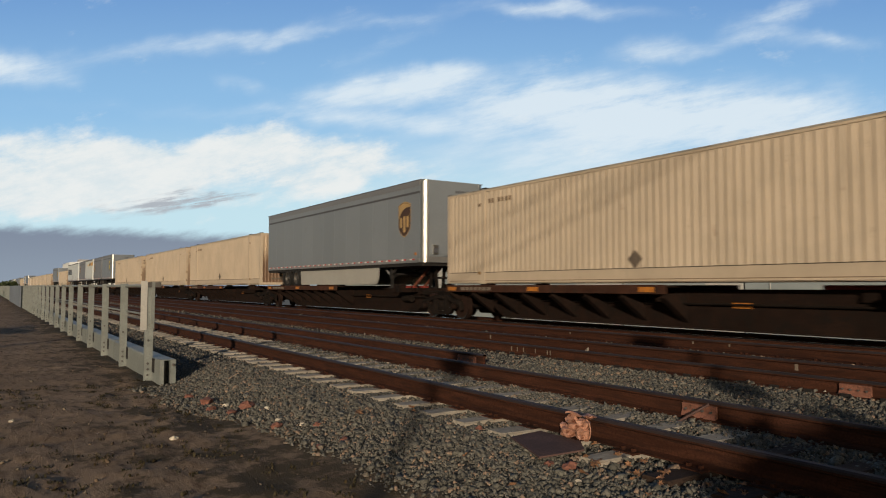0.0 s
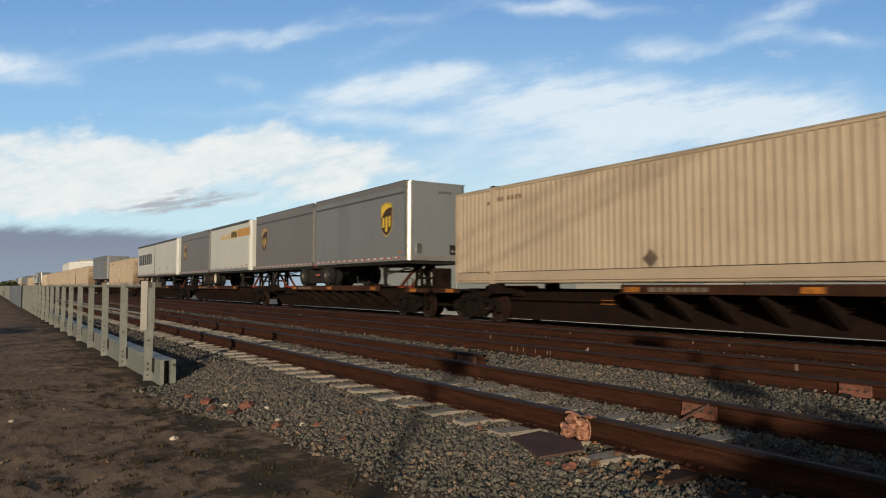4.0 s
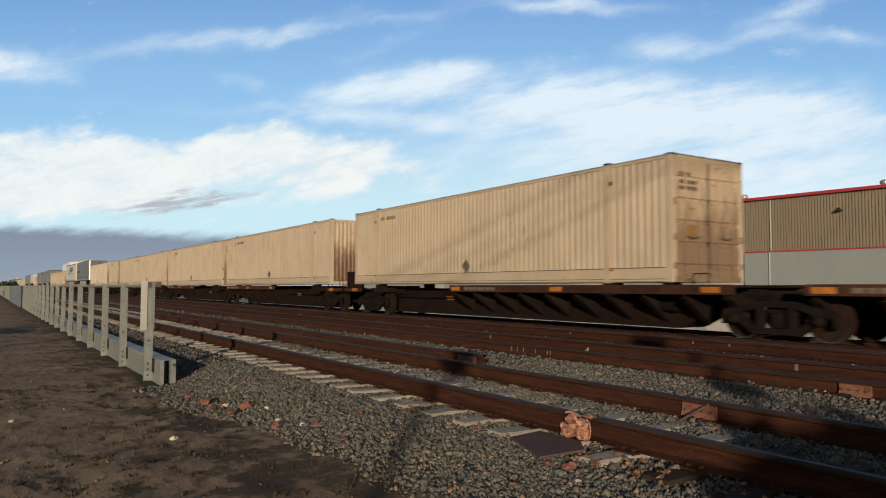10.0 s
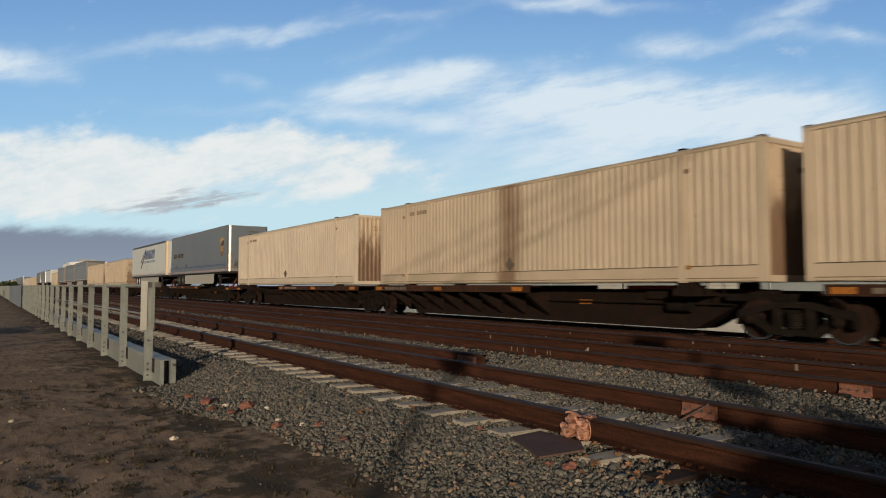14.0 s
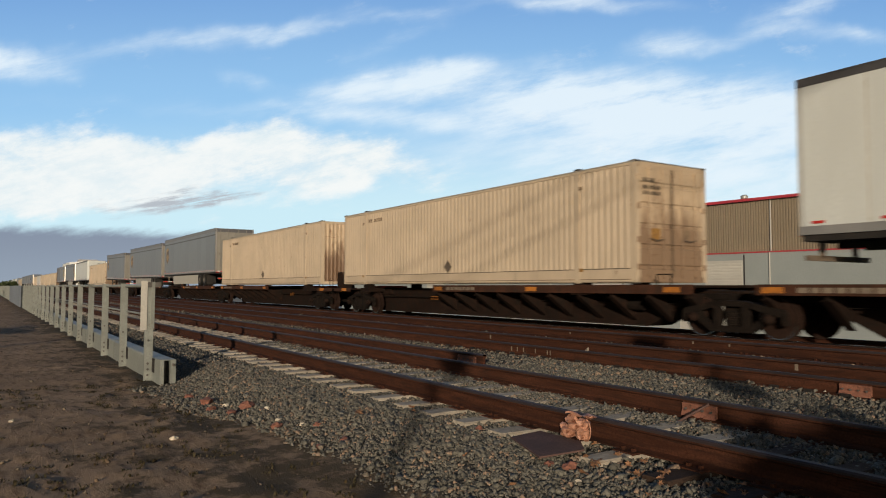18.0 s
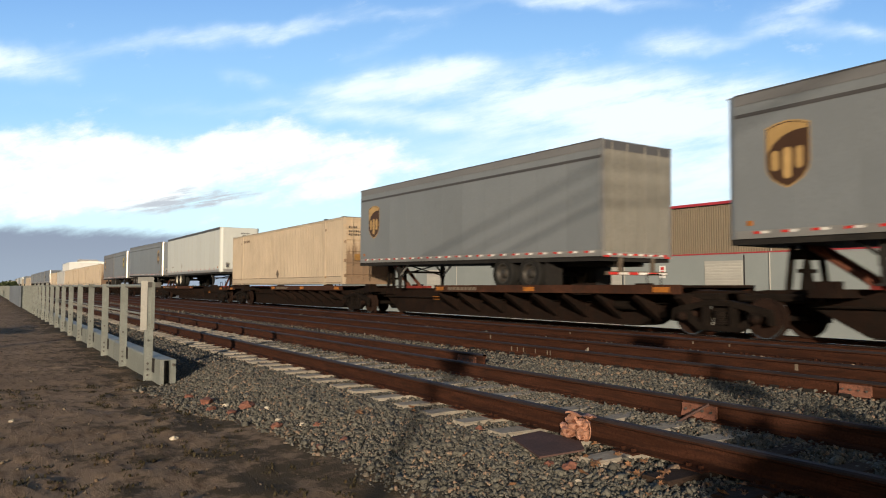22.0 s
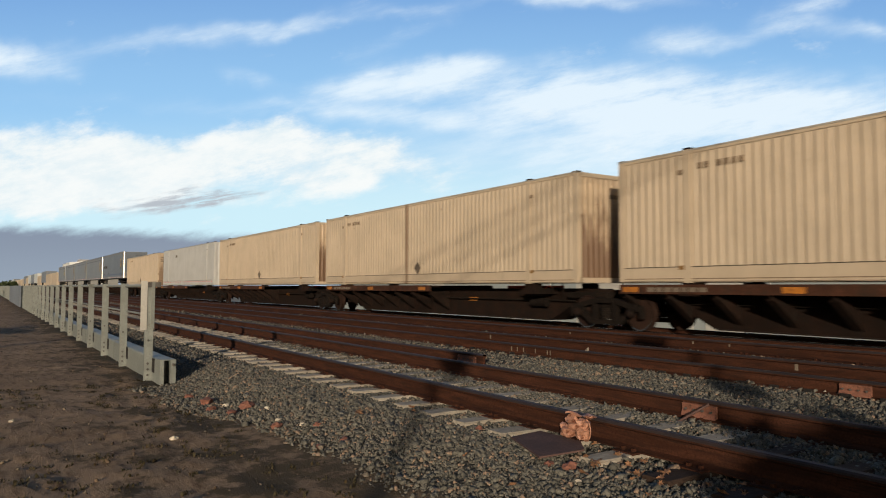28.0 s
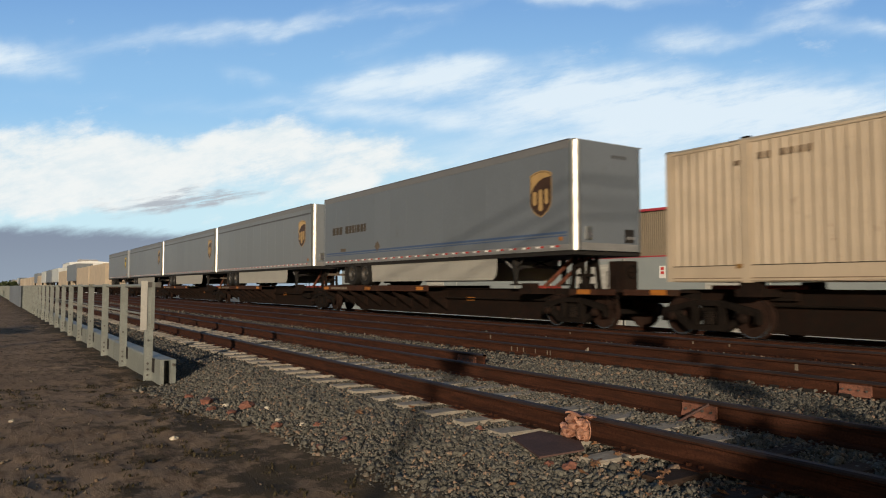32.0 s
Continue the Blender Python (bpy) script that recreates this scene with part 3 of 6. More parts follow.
def stone_material(name, dark, pale, odd):
    m, n, l, p = nodes_of(name)
    g = n.new("ShaderNodeNewGeometry")
    isl = g.outputs["Random Per Island"]
    c = mix(n, l, isl, dark, pale)
    wn_ = n.new("ShaderNodeTexWhiteNoise")
    wn_.noise_dimensions = "1D"
    l.new(isl, wn_.inputs["W"])
    c = mix(n, l, ramp(n, l, wn_.outputs["Value"], 0.87, 0.90), c, odd)
    vec = coords(n, l, False)
    f = noise_tex(n, l, vec, 70.0, 3.0, 0.6)
    c = mix(n, l, ramp(n, l, f, 0.4, 0.75), c, times(dark, 0.8))
    l.new(c, p.inputs["Base Color"])
    p.inputs["Roughness"].default_value = 0.9
    p.inputs["Specular IOR Level"].default_value = 0.2
    return m


M_STONE = stone_material("ballast_stone", (0.078, 0.075, 0.064), (0.188, 0.174, 0.145), (0.27, 0.19, 0.135))
M_STONE_RUST = stone_material("rust_dusted_stone", (0.040, 0.024, 0.018), (0.105, 0.065, 0.046), (0.30, 0.26, 0.21))
M_CLOD = stone_material("dirt_clod", (0.065, 0.043, 0.028), (0.17, 0.12, 0.08), (0.22, 0.175, 0.125))


def scatter():
    rng = np.random.default_rng(5)

    def field(x0, x1, y0, y1, per_m2, dz):
        k = int((x1 - x0) * (y1 - y0) * per_m2)
        x, y = rng.uniform(x0, x1, k), rng.uniform(y0, y1, k)
        z = np.interp(y, [a for a, _ in PROFILE], [b for _, b in PROFILE]) + rng.uniform(-dz, dz, k)
        return np.stack([x, y, z], axis=1)

    near = field(-12.4, -1.6, 1.7, 3.75, 2450, 0.011)
    edge = np.interp(near[:, 0], [-11.0, -8.6, -7.4, -5.2, -2.0], [1.92, 2.13, 2.45, 2.6, 2.5]) + 0.16 * np.array([noise.noise((a * 1.1, 0.3, 2.0)) for a in near[:, 0]]) + rng.uniform(-0.14, 0.14, len(near))
    near = near[(near[:, 1] > edge) & ~((near[:, 0] < -11.2) & (near[:, 1] < 2.5))]
    gauge = np.concatenate([field(-9.0, -1.6, 3.75, 8.0, 1650, 0.009), field(-16.0, -9.0, 3.75, 8.0, 620, 0.012)])
    # gravel lies over the ties in places
    gauge[:, 2] += np.array([0.036 * max(0.0, noise.noise((a * 1.9, b * 2.4, 4.0)) + 0.02) + 0.026 * min(1.0, max(0.0, (b - 5.1) / 0.3)) for a, b, _ in gauge]) * ((gauge[:, 1] > 4.32) & (gauge[:, 1] < 5.7))
    back = field(-26, -9.5, 2.5, 8.0, 300, 0.014)
    back = back[~((back[:, 0] > -16.0) & (back[:, 1] > 3.75)) & ~((back[:, 0] > -12.4) & (back[:, 1] < 3.75))]
    stone_cloud("ballast_stones", "loose grey angular ballast stones between the rails", "ballast", np.concatenate([near, gauge, back]), 0.0164, M_STONE, 1)
    rust = field(-22, -2.0, 7.9, 12.9, 90, 0.02)
    bed = field(-34, -2.0, 8.82, 10.1, 150, 0.012)
    bed[:, 2] = 0.045 + 0.033 * (bed[:, 1] - 8.82) + rng.uniform(-0.012, 0.012, len(bed))
    stone_cloud("bed_stones", "pale grey stones filling the bed of the middle track", "ballast", bed, 0.020, M_STONE, 6)
    stone_cloud("rusty_ballast_stones", "rust-dusted ballast stones round the middle track", "ballast", rust, 0.03, M_STONE_RUST, 2)
    clods = field(-20, -1.9, -0.77, 2.24, 45, 0.003)
    clods[:, 2] += np.array([dirt_bump(a, b) for a, b, _ in clods])
    stone_cloud("dirt_clods", "small brown clods and pebbles on the dirt path", "clods", clods, 0.0096, M_CLOD, 3)
    far = field(-60, -26, 2.7, 8.0, 40, 0.02)
    stone_cloud("far_ballast_stones", "grey ballast stones farther down the line", "ballast", far, 0.035, M_STONE, 4)


scatter()

# ---- tracks ----
X_END, X_START = 60.0, -1500.0
RAIL_PROF = [(-0.072, 0.0), (0.072, 0.0), (0.072, 0.012), (0.012, 0.032), (0.012, 0.140), (0.036, 0.152), (0.037, 0.180), (0.026, 0.190),
             (-0.026, 0.190), (-0.037, 0.180), (-0.036, 0.152), (-0.012, 0.140), (-0.012, 0.032), (-0.072, 0.012)]


def rail(parent, y, z, x0, x1, head, label=""):
    s = Shell()
    xs = [x0 + (x1 - x0) * i / 60 for i in range(61)] if x1 - x0 < 200 else [x0] + [q for q in [-300, -100, -50, -25] + [-20 + i for i in range(0, 22)] if x0 < q < x1 - 0.5] + [x1]
    s.loft([[(x, y + a, z + b) for a, b in RAIL_PROF] for x in xs])
    ob = part("rail", s, M_RAIL, parent, label)
    h = Shell()
    # worn head: its top and both shoulders
    cap = [(-0.0385, 0.166), (-0.0385, 0.181), (-0.027, 0.192), (0.027, 0.192), (0.0385, 0.181), (0.0385, 0.166)]
    h.loft([[(x, y + a, z + b) for a, b in cap] for x in (x0, x1)])
    part("running_surface", h, head, ob)
    return ob


def make_track(key, label, tie_mat, head, spacing, seed):
    y0, y1, z0, z1 = TRACKS[key]
    t = thing("railway_track", label, "track", "parallel tracks")
    rail(t, y0, z0, X_START, X_END, head)
    rail(t, y1, z1, X_START, X_END, head)
    rng = random.Random(seed)
    slope = (z1 - z0) / (y1 - y0)
    over = 0.50 if key == "near" else 0.57
    shapes = []
    for _ in range(5):
        s = Shell()
        rings = []
        for k in range(8):
            y = -over + (y1 - y0 + 2 * over) * k / 7
            wv = 0.112 + rng.uniform(-0.012, 0.006)
            top = slope * y + rng.uniform(-0.006, 0.003)
            sk = rng.uniform(-0.01, 0.01)
            rings.append([(-wv + sk, y, top - 0.17), (wv + sk, y, top - 0.17), (wv + sk, y, top - 0.014), (wv - 0.016 + sk, y, top), (-wv + 0.016 + sk, y, top), (-wv + sk, y, top - 0.014)])
        s.loft(rings)
        shapes.append(s.mesh("tie", tie_mat))
    worn = []
    for me in shapes:
        dark = me.copy()
        dark.materials[0] = M_TIEDARK
        worn.append(dark)
    plate = Shell()
    plate.box(-0.10, 0.10, -0.16, 0.16, -0.004, 0.010)
    for dx in (-0.05, 0.05):
        for dy in (-0.095, 0.095):
            plate.box(dx - 0.012, dx + 0.012, dy - 0.016, dy + 0.016, 0.010, 0.034)
    plate_mesh = plate.mesh("tie_plate", M_RAIL)
    x, k, far = -0.95, 0, Shell()
    while x > -140:
        if k < (72 if key == "near" else 30):
            tie = part("tie", worn[k % 5] if key == "near" and x > -3.75 else shapes[k % 5], None, t, at=pose(x + rng.uniform(-0.03, 0.03), y0, z0, 0, 0, rng.uniform(-1.2, 1.2)))
            for yy in (0.0, y1 - y0):
                part("tie_plate", plate_mesh, None, tie, at=pose(0, yy, slope * yy))
        else:
            far.box(x - 0.11, x + 0.11, y0 - 0.55, y1 + 0.55, min(z0, z1) - 0.1, min(z0, z1) - 0.002 + (0.0 if key == "near" else 0.02))
        x -= spacing
        k += 1
    part("distant_tie_row", far, tie_mat, t, kind="stuff")
    return t


NEAR_TRACK = make_track("near", "rusty near track on weathered pale ties in grey ballast", M_TIE, M_RAILHEAD, 0.575, 3)
make_track("middle", "rusty middle track on dark ties in stained ballast", M_TIEDARK, M_RAILHEAD, 0.60, 4)
make_track("train", "main track with bright rail heads under the freight train", M_TIEDARK, M_SHINY, 0.55, 5)


def spare_rail(y, z, x0, x1, label):
    t = thing("spare_rail", label, "rail", "spare rails")
    r = rail(t, y, z, x0, x1, M_RAILHEAD)
    return t


spare_rail(6.68, -0.10, -400.0, -9.16, "long rusty spare rail lying loose, its sawn end in the ballast")
loose = spare_rail(7.97, -0.03, -400.0, 40.0, "long rusty spare rail lying loose beside the middle track")
# black blocks stand for the shaded gaps under the rail foot
anchor = Shell().box(-0.055, 0.055, -0.095, -0.068, 0.008, 0.042).mesh("rail_anchor", M_UNDER)
for k in range(22):
    part("rail_anchor", anchor, None, loose, at=pose(-3.35 - 0.415 * k, 7.97, -0.03))


def joint_bar(x, y, z, length, label, material):
    t = thing("joint_bar", label, "joint bar", "rail joint bars", at=pose(x, y, z))
    for sy in (-1, 1):
        s = Shell()
        prof = [(sy * 0.016, 0.035), (sy * 0.060, 0.022), (sy * 0.050, 0.05), (sy * 0.034, 0.09), (sy * 0.042, 0.14), (sy * 0.016, 0.147)]
        s.loft([[(xx, a, b) for a, b in prof] for xx in (-length / 2, length / 2)])
        bar = part("bar", s, material, t)
        for k in range(4):
            b = Shell()
            xx = length * (-0.38 + 0.25 * k)
            b.turned([(0.0, 0.011), (sy * 0.02, 0.011), (sy * 0.02, 0.007), (sy * 0.028, 0.007)], (xx, sy * 0.036, 0.088), 6)
            part("bolt", b, M_BOLT, bar)


joint_bar(-4.40, 5.747, -0.09, 0.38, "pinkish insulated joint bar bolted to the rusty rail", M_JOINT)
joint_bar(-9.62, 6.68, -0.10, 0.5, "sunlit rusty joint bar near the sawn rail end", M_JOINT)
joint_bar(-4.10, 7.965, -0.03, 0.34, "sunlit rusty joint bar on the spare rail", M_JOINT)

rod_bar = thing("iron_bar", "thin rusty iron bar leaning against the rail joint", "bar", at=pose(-4.47, 5.49, -0.10))
part("shaft", Shell().rod((0, 0, 0), (0.20, 0.20, 0.175), 0.012, 8), M_PLATE, rod_bar)

# ---- guard fence ----
FENCE_Y, POST_GAP, POST0 = 2.176, 2.438, -11.93


def make_fence():
    t = thing("guard_fence", "galvanised steel guard fence with tall posts, pipe rail and low kerb", "fence", at=pose(0, FENCE_Y, DIRT))
    # channel section post, open towards the track
    prof = [(-0.033, -0.061), (0.033, -0.061), (0.033, 0.061), (0.024, 0.061), (0.024, -0.051), (-0.024, -0.051), (-0.024, 0.061), (-0.033, 0.061)]
    pm = Shell().loft([[(a, b, z) for a, b in prof] for z in (-0.13, 1.536)]).mesh("post", M_GALV)
    hm = Shell().turned([(0.0, 0.019), (0.010, 0.019), (0.014, 0.010)], (0.033, -0.012, 0.0), 8, "x").mesh("bolt", M_BOLT)
    nm = Shell().box(-0.006, 0.15, -0.005, 0.005, 0.15, 0.365).mesh("drain_slot", M_UNDER)
    for k in range(60):
        x = POST0 - POST_GAP * k
        p = part("post", pm, None, t, at=pose(x, 0, 0, 0, 0.35 * math.sin(k * 2.3), 0))
        if k < 14:
            for z in (0.10, 0.19, 0.28, 0.64):
                part("bolt", hm, None, p, at=pose(0, 0, z))
        part("drain_slot", nm, None, p, at=pose(0.064, 0.052, 0))
    x_far = POST0 - POST_GAP * 59
    end = POST0 + 0.62
    # box beam in lengths, a little out of line with one another
    x = end - 0.26
    for k in range(30):
        x1 = x - (4.876 if k else 4.3)
        dz, dy = 0.010 * math.sin(k * 1.9), 0.006 * math.sin(k * 2.7)
        cp = [(0.058, -0.02), (0.058, 0.345), (0.075, 0.368), (0.27, 0.378), (0.288, 0.36), (0.288, -0.02)]
        kerb = part("kerb", Shell().loft([[(xx, a + dy, b + dz) for a, b in cp] for xx in (x1 + 0.018, x)]), M_GALV, t)
        if k < 8:
            part("splice_strip", Shell().box(x1 - 0.05, x1 + 0.07, 0.048, 0.0545, 0.0, 0.35), M_GALV, kerb)
        x = x1
    part("end_web", Shell().box(end - 0.26, end - 0.22, 0.09, 0.25, -0.02, 0.36), M_BOLT, t)
    part("end_flange", Shell().box(end - 0.258, end, 0.058, 0.118, -0.02, 0.365), M_GALV, t)
    part("end_flange", Shell().box(end - 0.258, end, 0.215, 0.288, -0.02, 0.365), M_GALV, t)
    part("end_cap", Shell().box(end - 0.258, end - 0.005, 0.06, 0.286, 0.366, 0.380), M_GALV, t)
    part("bolt", Shell().turned([(0.0, 0.022), (0.03, 0.022), (0.033, 0.010)], (end, 0.245, 0.30), 8, "x"), M_BOLT, t)
    part("top_pipe", Shell().rod((x_far, 0.026, 1.491), (POST0 + 0.04, 0.026, 1.491), 0.028, 10), M_GALV, t, smooth=True)
    part("middle_pipe", Shell().rod((x_far, 0.045, 1.024), (POST0 + 0.03, 0.045, 1.024), 0.018, 8), M_GALV, t, smooth=True)
    part("marker_plate", Shell().box(POST0 + 0.038, POST0 + 0.046, -0.134, -0.038, 0.80, 1.568), M_SHUTTER, t, "white reflective plate on the end post")
    part("end_bracket", Shell().box(POST0 + 0.038, POST0 + 0.064, 0.026, 0.070, 0.82, 1.55), M_GALV, t)
    part("end_bracket", Shell().box(POST0 + 0.034, POST0 + 0.060, -0.038, 0.16, 1.47, 1.55), M_BOLT, t)
    # solid panels on the far stretch
    for k in range(7):
        x0 = -57.6 - 3.84 * k
        part("panel", Shell().box(x0 - 3.78, x0, -0.128, -0.077, 0.02, 1.536), M_GREYPANEL, t)


make_fence()

# ---- freight train ----
SPEED, GAIN = 18.111, 0.0012
TRAIN = []                                  # things that roll: (object, place along the line at 16 s)
Y_MID = 14.13                               # middle of the main track
RAIL_TOP = 0.115
FLOOR = 1.215                               # deck the trailer wheels stand on
BOX_Z = 1.285                               # underside of the containers


def rolls(ob, s, y, z, turned=False, tilt=0.0):
    ob.matrix_world = pose(s, y, z, 0, tilt, 180 if turned else 0)
    TRAIN.append((ob, s, y, z, turned, tilt))
    return ob


CL, CW, CH = 16.15, 2.59, 2.89


def corrugated(x0, x1, z0, z1, y, out, pitch=0.25, depth=0.034):
    """Ribbed sheet along x: flat outer ribs, sloped flanks, inner flats."""
    s = Shell()
    line, n = [], max(1, round((x1 - x0) / pitch))
    p = (x1 - x0) / n
    for k in range(n):
        a = x0 + k * p
        line += [(a, 0.0), (a + 0.58 * p, 0.0), (a + 0.67 * p, -depth), (a + 0.87 * p, -depth)]
    line.append((x1, 0.0))
    s.loft([[(x, y + out * d, z) for x, d in line] for z in (z0, z1)], caps=False, closed=False)
    return s


def make_container(doors_front, paint, label, marks=True, smooth_side=False, door=None):
    t = thing("container", label, "container", "containers on the train")
    door = door or M_DOOR
    hx, hy = CL / 2, CW / 2
    post_x = 6.095
    for side in (-1, 1):
        y = side * hy
        spans = [(-hx + 0.16, -post_x - 0.10), (-post_x + 0.10, post_x - 0.10), (post_x + 0.10, hx - 0.16)]
        for a, b in spans:
            sh = corrugated(a, b, 0.337, CH - 0.085, y - side * 0.012, side, pitch=0.21, depth=0.004 if smooth_side else 0.017)
            part("side_panel", sh, paint, t)
        r = Shell().box(-hx + 0.02, hx - 0.02, y - side * 0.07, y + side * 0.004, 0.05, 0.325).box(-hx + 0.02, hx - 0.02, y - side * 0.07, y - side * 0.02, 0.0, 0.05)
        part("bottom_rail", r, paint, t)
        r = Shell().box(-hx + 0.02, hx - 0.02, y - side * 0.06, y + side * 0.004, CH - 0.085, CH - 0.02)
        part("top_rail", r, paint, t)
        part("roof_edge", Shell().box(-hx, hx, y - side * 0.08, y + side * 0.012, CH - 0.028, CH + 0.006), M_ROOFEDGE, t, "pale worn roof edge")
        # two dark strips drawn as the shadow lines along the bottom rail
        part("rail_seam", Shell().box(-hx + 0.17, hx - 0.17, y - side * 0.04, y + side * 0.006, 0.322, 0.342), M_STENCIL_SHADE, t)
        part("rail_seam", Shell().box(-hx + 0.17, hx - 0.17, y - side * 0.04, y + side * 0.0065, 0.062, 0.082), M_FADED_SHADE, t)
        part("rail_lip", Shell().box(-hx + 0.17, hx - 0.17, min(y - side * 0.005, y + side * 0.018), max(y - side * 0.005, y + side * 0.018), 0.02, 0.055), paint, t)
        for sx in (-1, 1):
            c = Shell().box(sx * hx - 0.17 * (sx > 0), sx * hx + 0.17 * (sx < 0), y - (0.16 if side > 0 else 0), y + (0.16 if side < 0 else 0), 0.0, CH)
            part("corner_post", c, paint, t)
            e = Shell().box(sx * hx - (0.18 if sx > 0 else 0.004), sx * hx + (0.18 if sx < 0 else 0.004), y - (0.17 if side > 0 else 0.006), y + (0.17 if side < 0 else 0.006), CH - 0.006, CH + 0.03, c=0.01)
            part("corner_casting", e, M_STENCIL_SHADE, t)
            c = Shell().box(sx * post_x - 0.105, sx * post_x + 0.105, min(y - side * 0.05, y + side * 0.012), max(y - side * 0.05, y + side * 0.012), -0.02, CH + 0.01)
            part("lifting_post", c, paint, t)
            c = Shell().box(sx * post_x - 0.09, sx * post_x + 0.09, y - (0.17 if side > 0 else -0.0), y + (0.17 if side < 0 else 0.0), CH + 0.01, CH + 0.055, c=0.01)
            part("corner_casting", c, M_CARDARK, t)
            if side < 0:
                for zz in (2.38, 0.27):
                    b = Shell().box(sx * post_x + 0.16 * sx - 0.07, sx * post_x + 0.16 * sx + 0.07, y - 0.016, y - 0.006, zz, zz + 0.09)
                    part("stencil_mark", b, M_FADED_SHADE if zz > 1 else M_PLACARD, t)
    roof = Shell()
    n = 40
    roof.loft([[(-hx + 0.05 + (CL - 0.1) * k / n, yy, CH - 0.02 + (0.012 if k % 2 else 0.0)) for k in range(n + 1)] for yy in (-hy + 0.02, hy - 0.02)], caps=False, closed=False)
    part("roof", roof, paint, t)
    fl = Shell().box(-hx + 0.1, hx - 0.1, -hy + 0.05, hy - 0.05, 0.02, 0.10)
    part("floor_frame", fl, M_UNDER, t)
    for sx in (-1, 1):
        x = sx * hx
        if (sx > 0) == doors_front:
            for sd in (-1, 1):
                y0, y1 = (0.02, hy - 0.12) if sd > 0 else (-hy + 0.12, -0.02)
                lines = [(0.13, 0.0)]
                for k in range(5):
                    zz = 0.30 + 0.5 * k
                    lines += [(zz, 0.0), (zz + 0.03, -0.03), (zz + 0.10, -0.03), (zz + 0.13, 0.0)]
                lines.append((CH - 0.12, 0.0))
                prof = [(x - sx * 0.008 + sx * o, z) for z, o in lines] + [(x - sx * 0.06, CH - 0.12), (x - sx * 0.06, 0.13)]
                dd = part("door", Shell().plate_xz(prof, y0, y1), M_DOOR, t)
                part("door_gasket", Shell().box(min(x, x + sx * 0.004), max(x, x + sx * 0.004), y0 if sd > 0 else y1 - 0.02, y0 + 0.02 if sd > 0 else y1, 0.13, CH - 0.12), M_STENCIL_SHADE, dd)
                for fr in (0.28, 0.72):
                    yy = y0 + (y1 - y0) * fr
                    rod = Shell().rod((x + sx * 0.03, yy, 0.10), (x + sx * 0.03, yy, CH - 0.10), 0.021, 8)
                    rod.box(min(x, x + sx * 0.05), max(x, x + sx * 0.05), yy - 0.04, yy + 0.04, 0.14, 0.2)
                    rod.box(min(x, x + sx * 0.05), max(x, x + sx * 0.05), yy - 0.04, yy + 0.04, CH - 0.22, CH - 0.16)
                    part("locking_bar", rod, M_DOOR, dd)
                    hd = Shell().rod((x + sx * 0.045, yy, 1.05), (x + sx * 0.045, yy + 0.32 * (1 if fr < 0.5 else -1), 1.0), 0.014, 6)
                    part("handle", hd, M_DIAMOND, dd)
                for zz in (0.3, 0.95, 1.75, 2.45):
                    hg = Shell().box(min(x, x + sx * 0.03), max(x, x + sx * 0.03), (hy - 0.14 if sd > 0 else -hy + 0.06), (hy - 0.06 if sd > 0 else -hy + 0.14), zz, zz + 0.14)
                    part("hinge", hg, M_DOOR, dd)
            sill = Shell().box(min(x - sx * 0.1, x), max(x - sx * 0.1, x), -hy + 0.12, hy - 0.12, 0.0, 0.13)
            part("door_sill", sill, M_DOOR, t)
            head = Shell().box(min(x - sx * 0.1, x), max(x - sx * 0.1, x), -hy + 0.12, hy - 0.12, CH - 0.13, CH)
            part("door_header", head, M_DOOR, t)
            part("roof_edge", Shell().box(min(x - sx * 0.06, x + sx * 0.012), max(x - sx * 0.06, x + sx * 0.012), -hy + 0.09, hy - 0.09, CH + 0.001, CH + 0.022), M_STENCIL_SHADE, t)
            lab = Shell().box(min(x, x + sx * 0.008), max(x, x + sx * 0.008), 0.35, 0.62, 1.05, 1.32)
            part("placard", lab, M_FADED_SHADE, t)
            rows = Shell()
            for zz, n_ in ((2.42, 4), (2.24, 6), (2.10, 6)):
                for k in range(n_):
                    rows.box(min(x, x + sx * 0.009), max(x, x + sx * 0.009), -1.02 + 0.105 * k, -0.955 + 0.105 * k, zz, zz + 0.09)
            part("stencil_bars", rows, M_STENCIL_SHADE, t)
            lab = Shell().box(min(x, x + sx * 0.008), max(x, x + sx * 0.008), -0.75, -0.45, 1.0, 1.3)
            part("placard", lab, M_PLACARD, t, "faded yellow-brown placard")
        else:
            s = Shell()
            w = hy - 0.14
            line, nn = [], 12
            for k in range(nn):
                a, pp = -w + 2 * w * k / nn, 2 * w / nn
                line += [(a, 0.0), (a + 0.3 * pp, 0.0), (a + 0.45 * pp, -0.02), (a + 0.85 * pp, -0.02)]
            line.append((w, 0.0))
            s.loft([[(x - sx * 0.02 + sx * d, yy, z) for yy, d in line] for z in (0.12, CH - 0.1)], caps=False, closed=False)
            part("end_wall", s, paint if smooth_side else M_NOSE, t)
            for z0, z1 in ((0.0, 0.13), (CH - 0.11, CH)):
                part("end_rail", Shell().box(min(x - sx * 0.1, x), max(x - sx * 0.1, x), -w - 0.02, w + 0.02, z0, z1), paint, t)
            bb = Shell()
            for k in range(7):
                bb.box(min(x, x + sx * 0.008), max(x, x + sx * 0.008), -0.1 + 0.11 * k, -0.04 + 0.11 * k, 2.25, 2.36)
            part("stencil_bars", bb, M_STENCIL_SHADE, t)
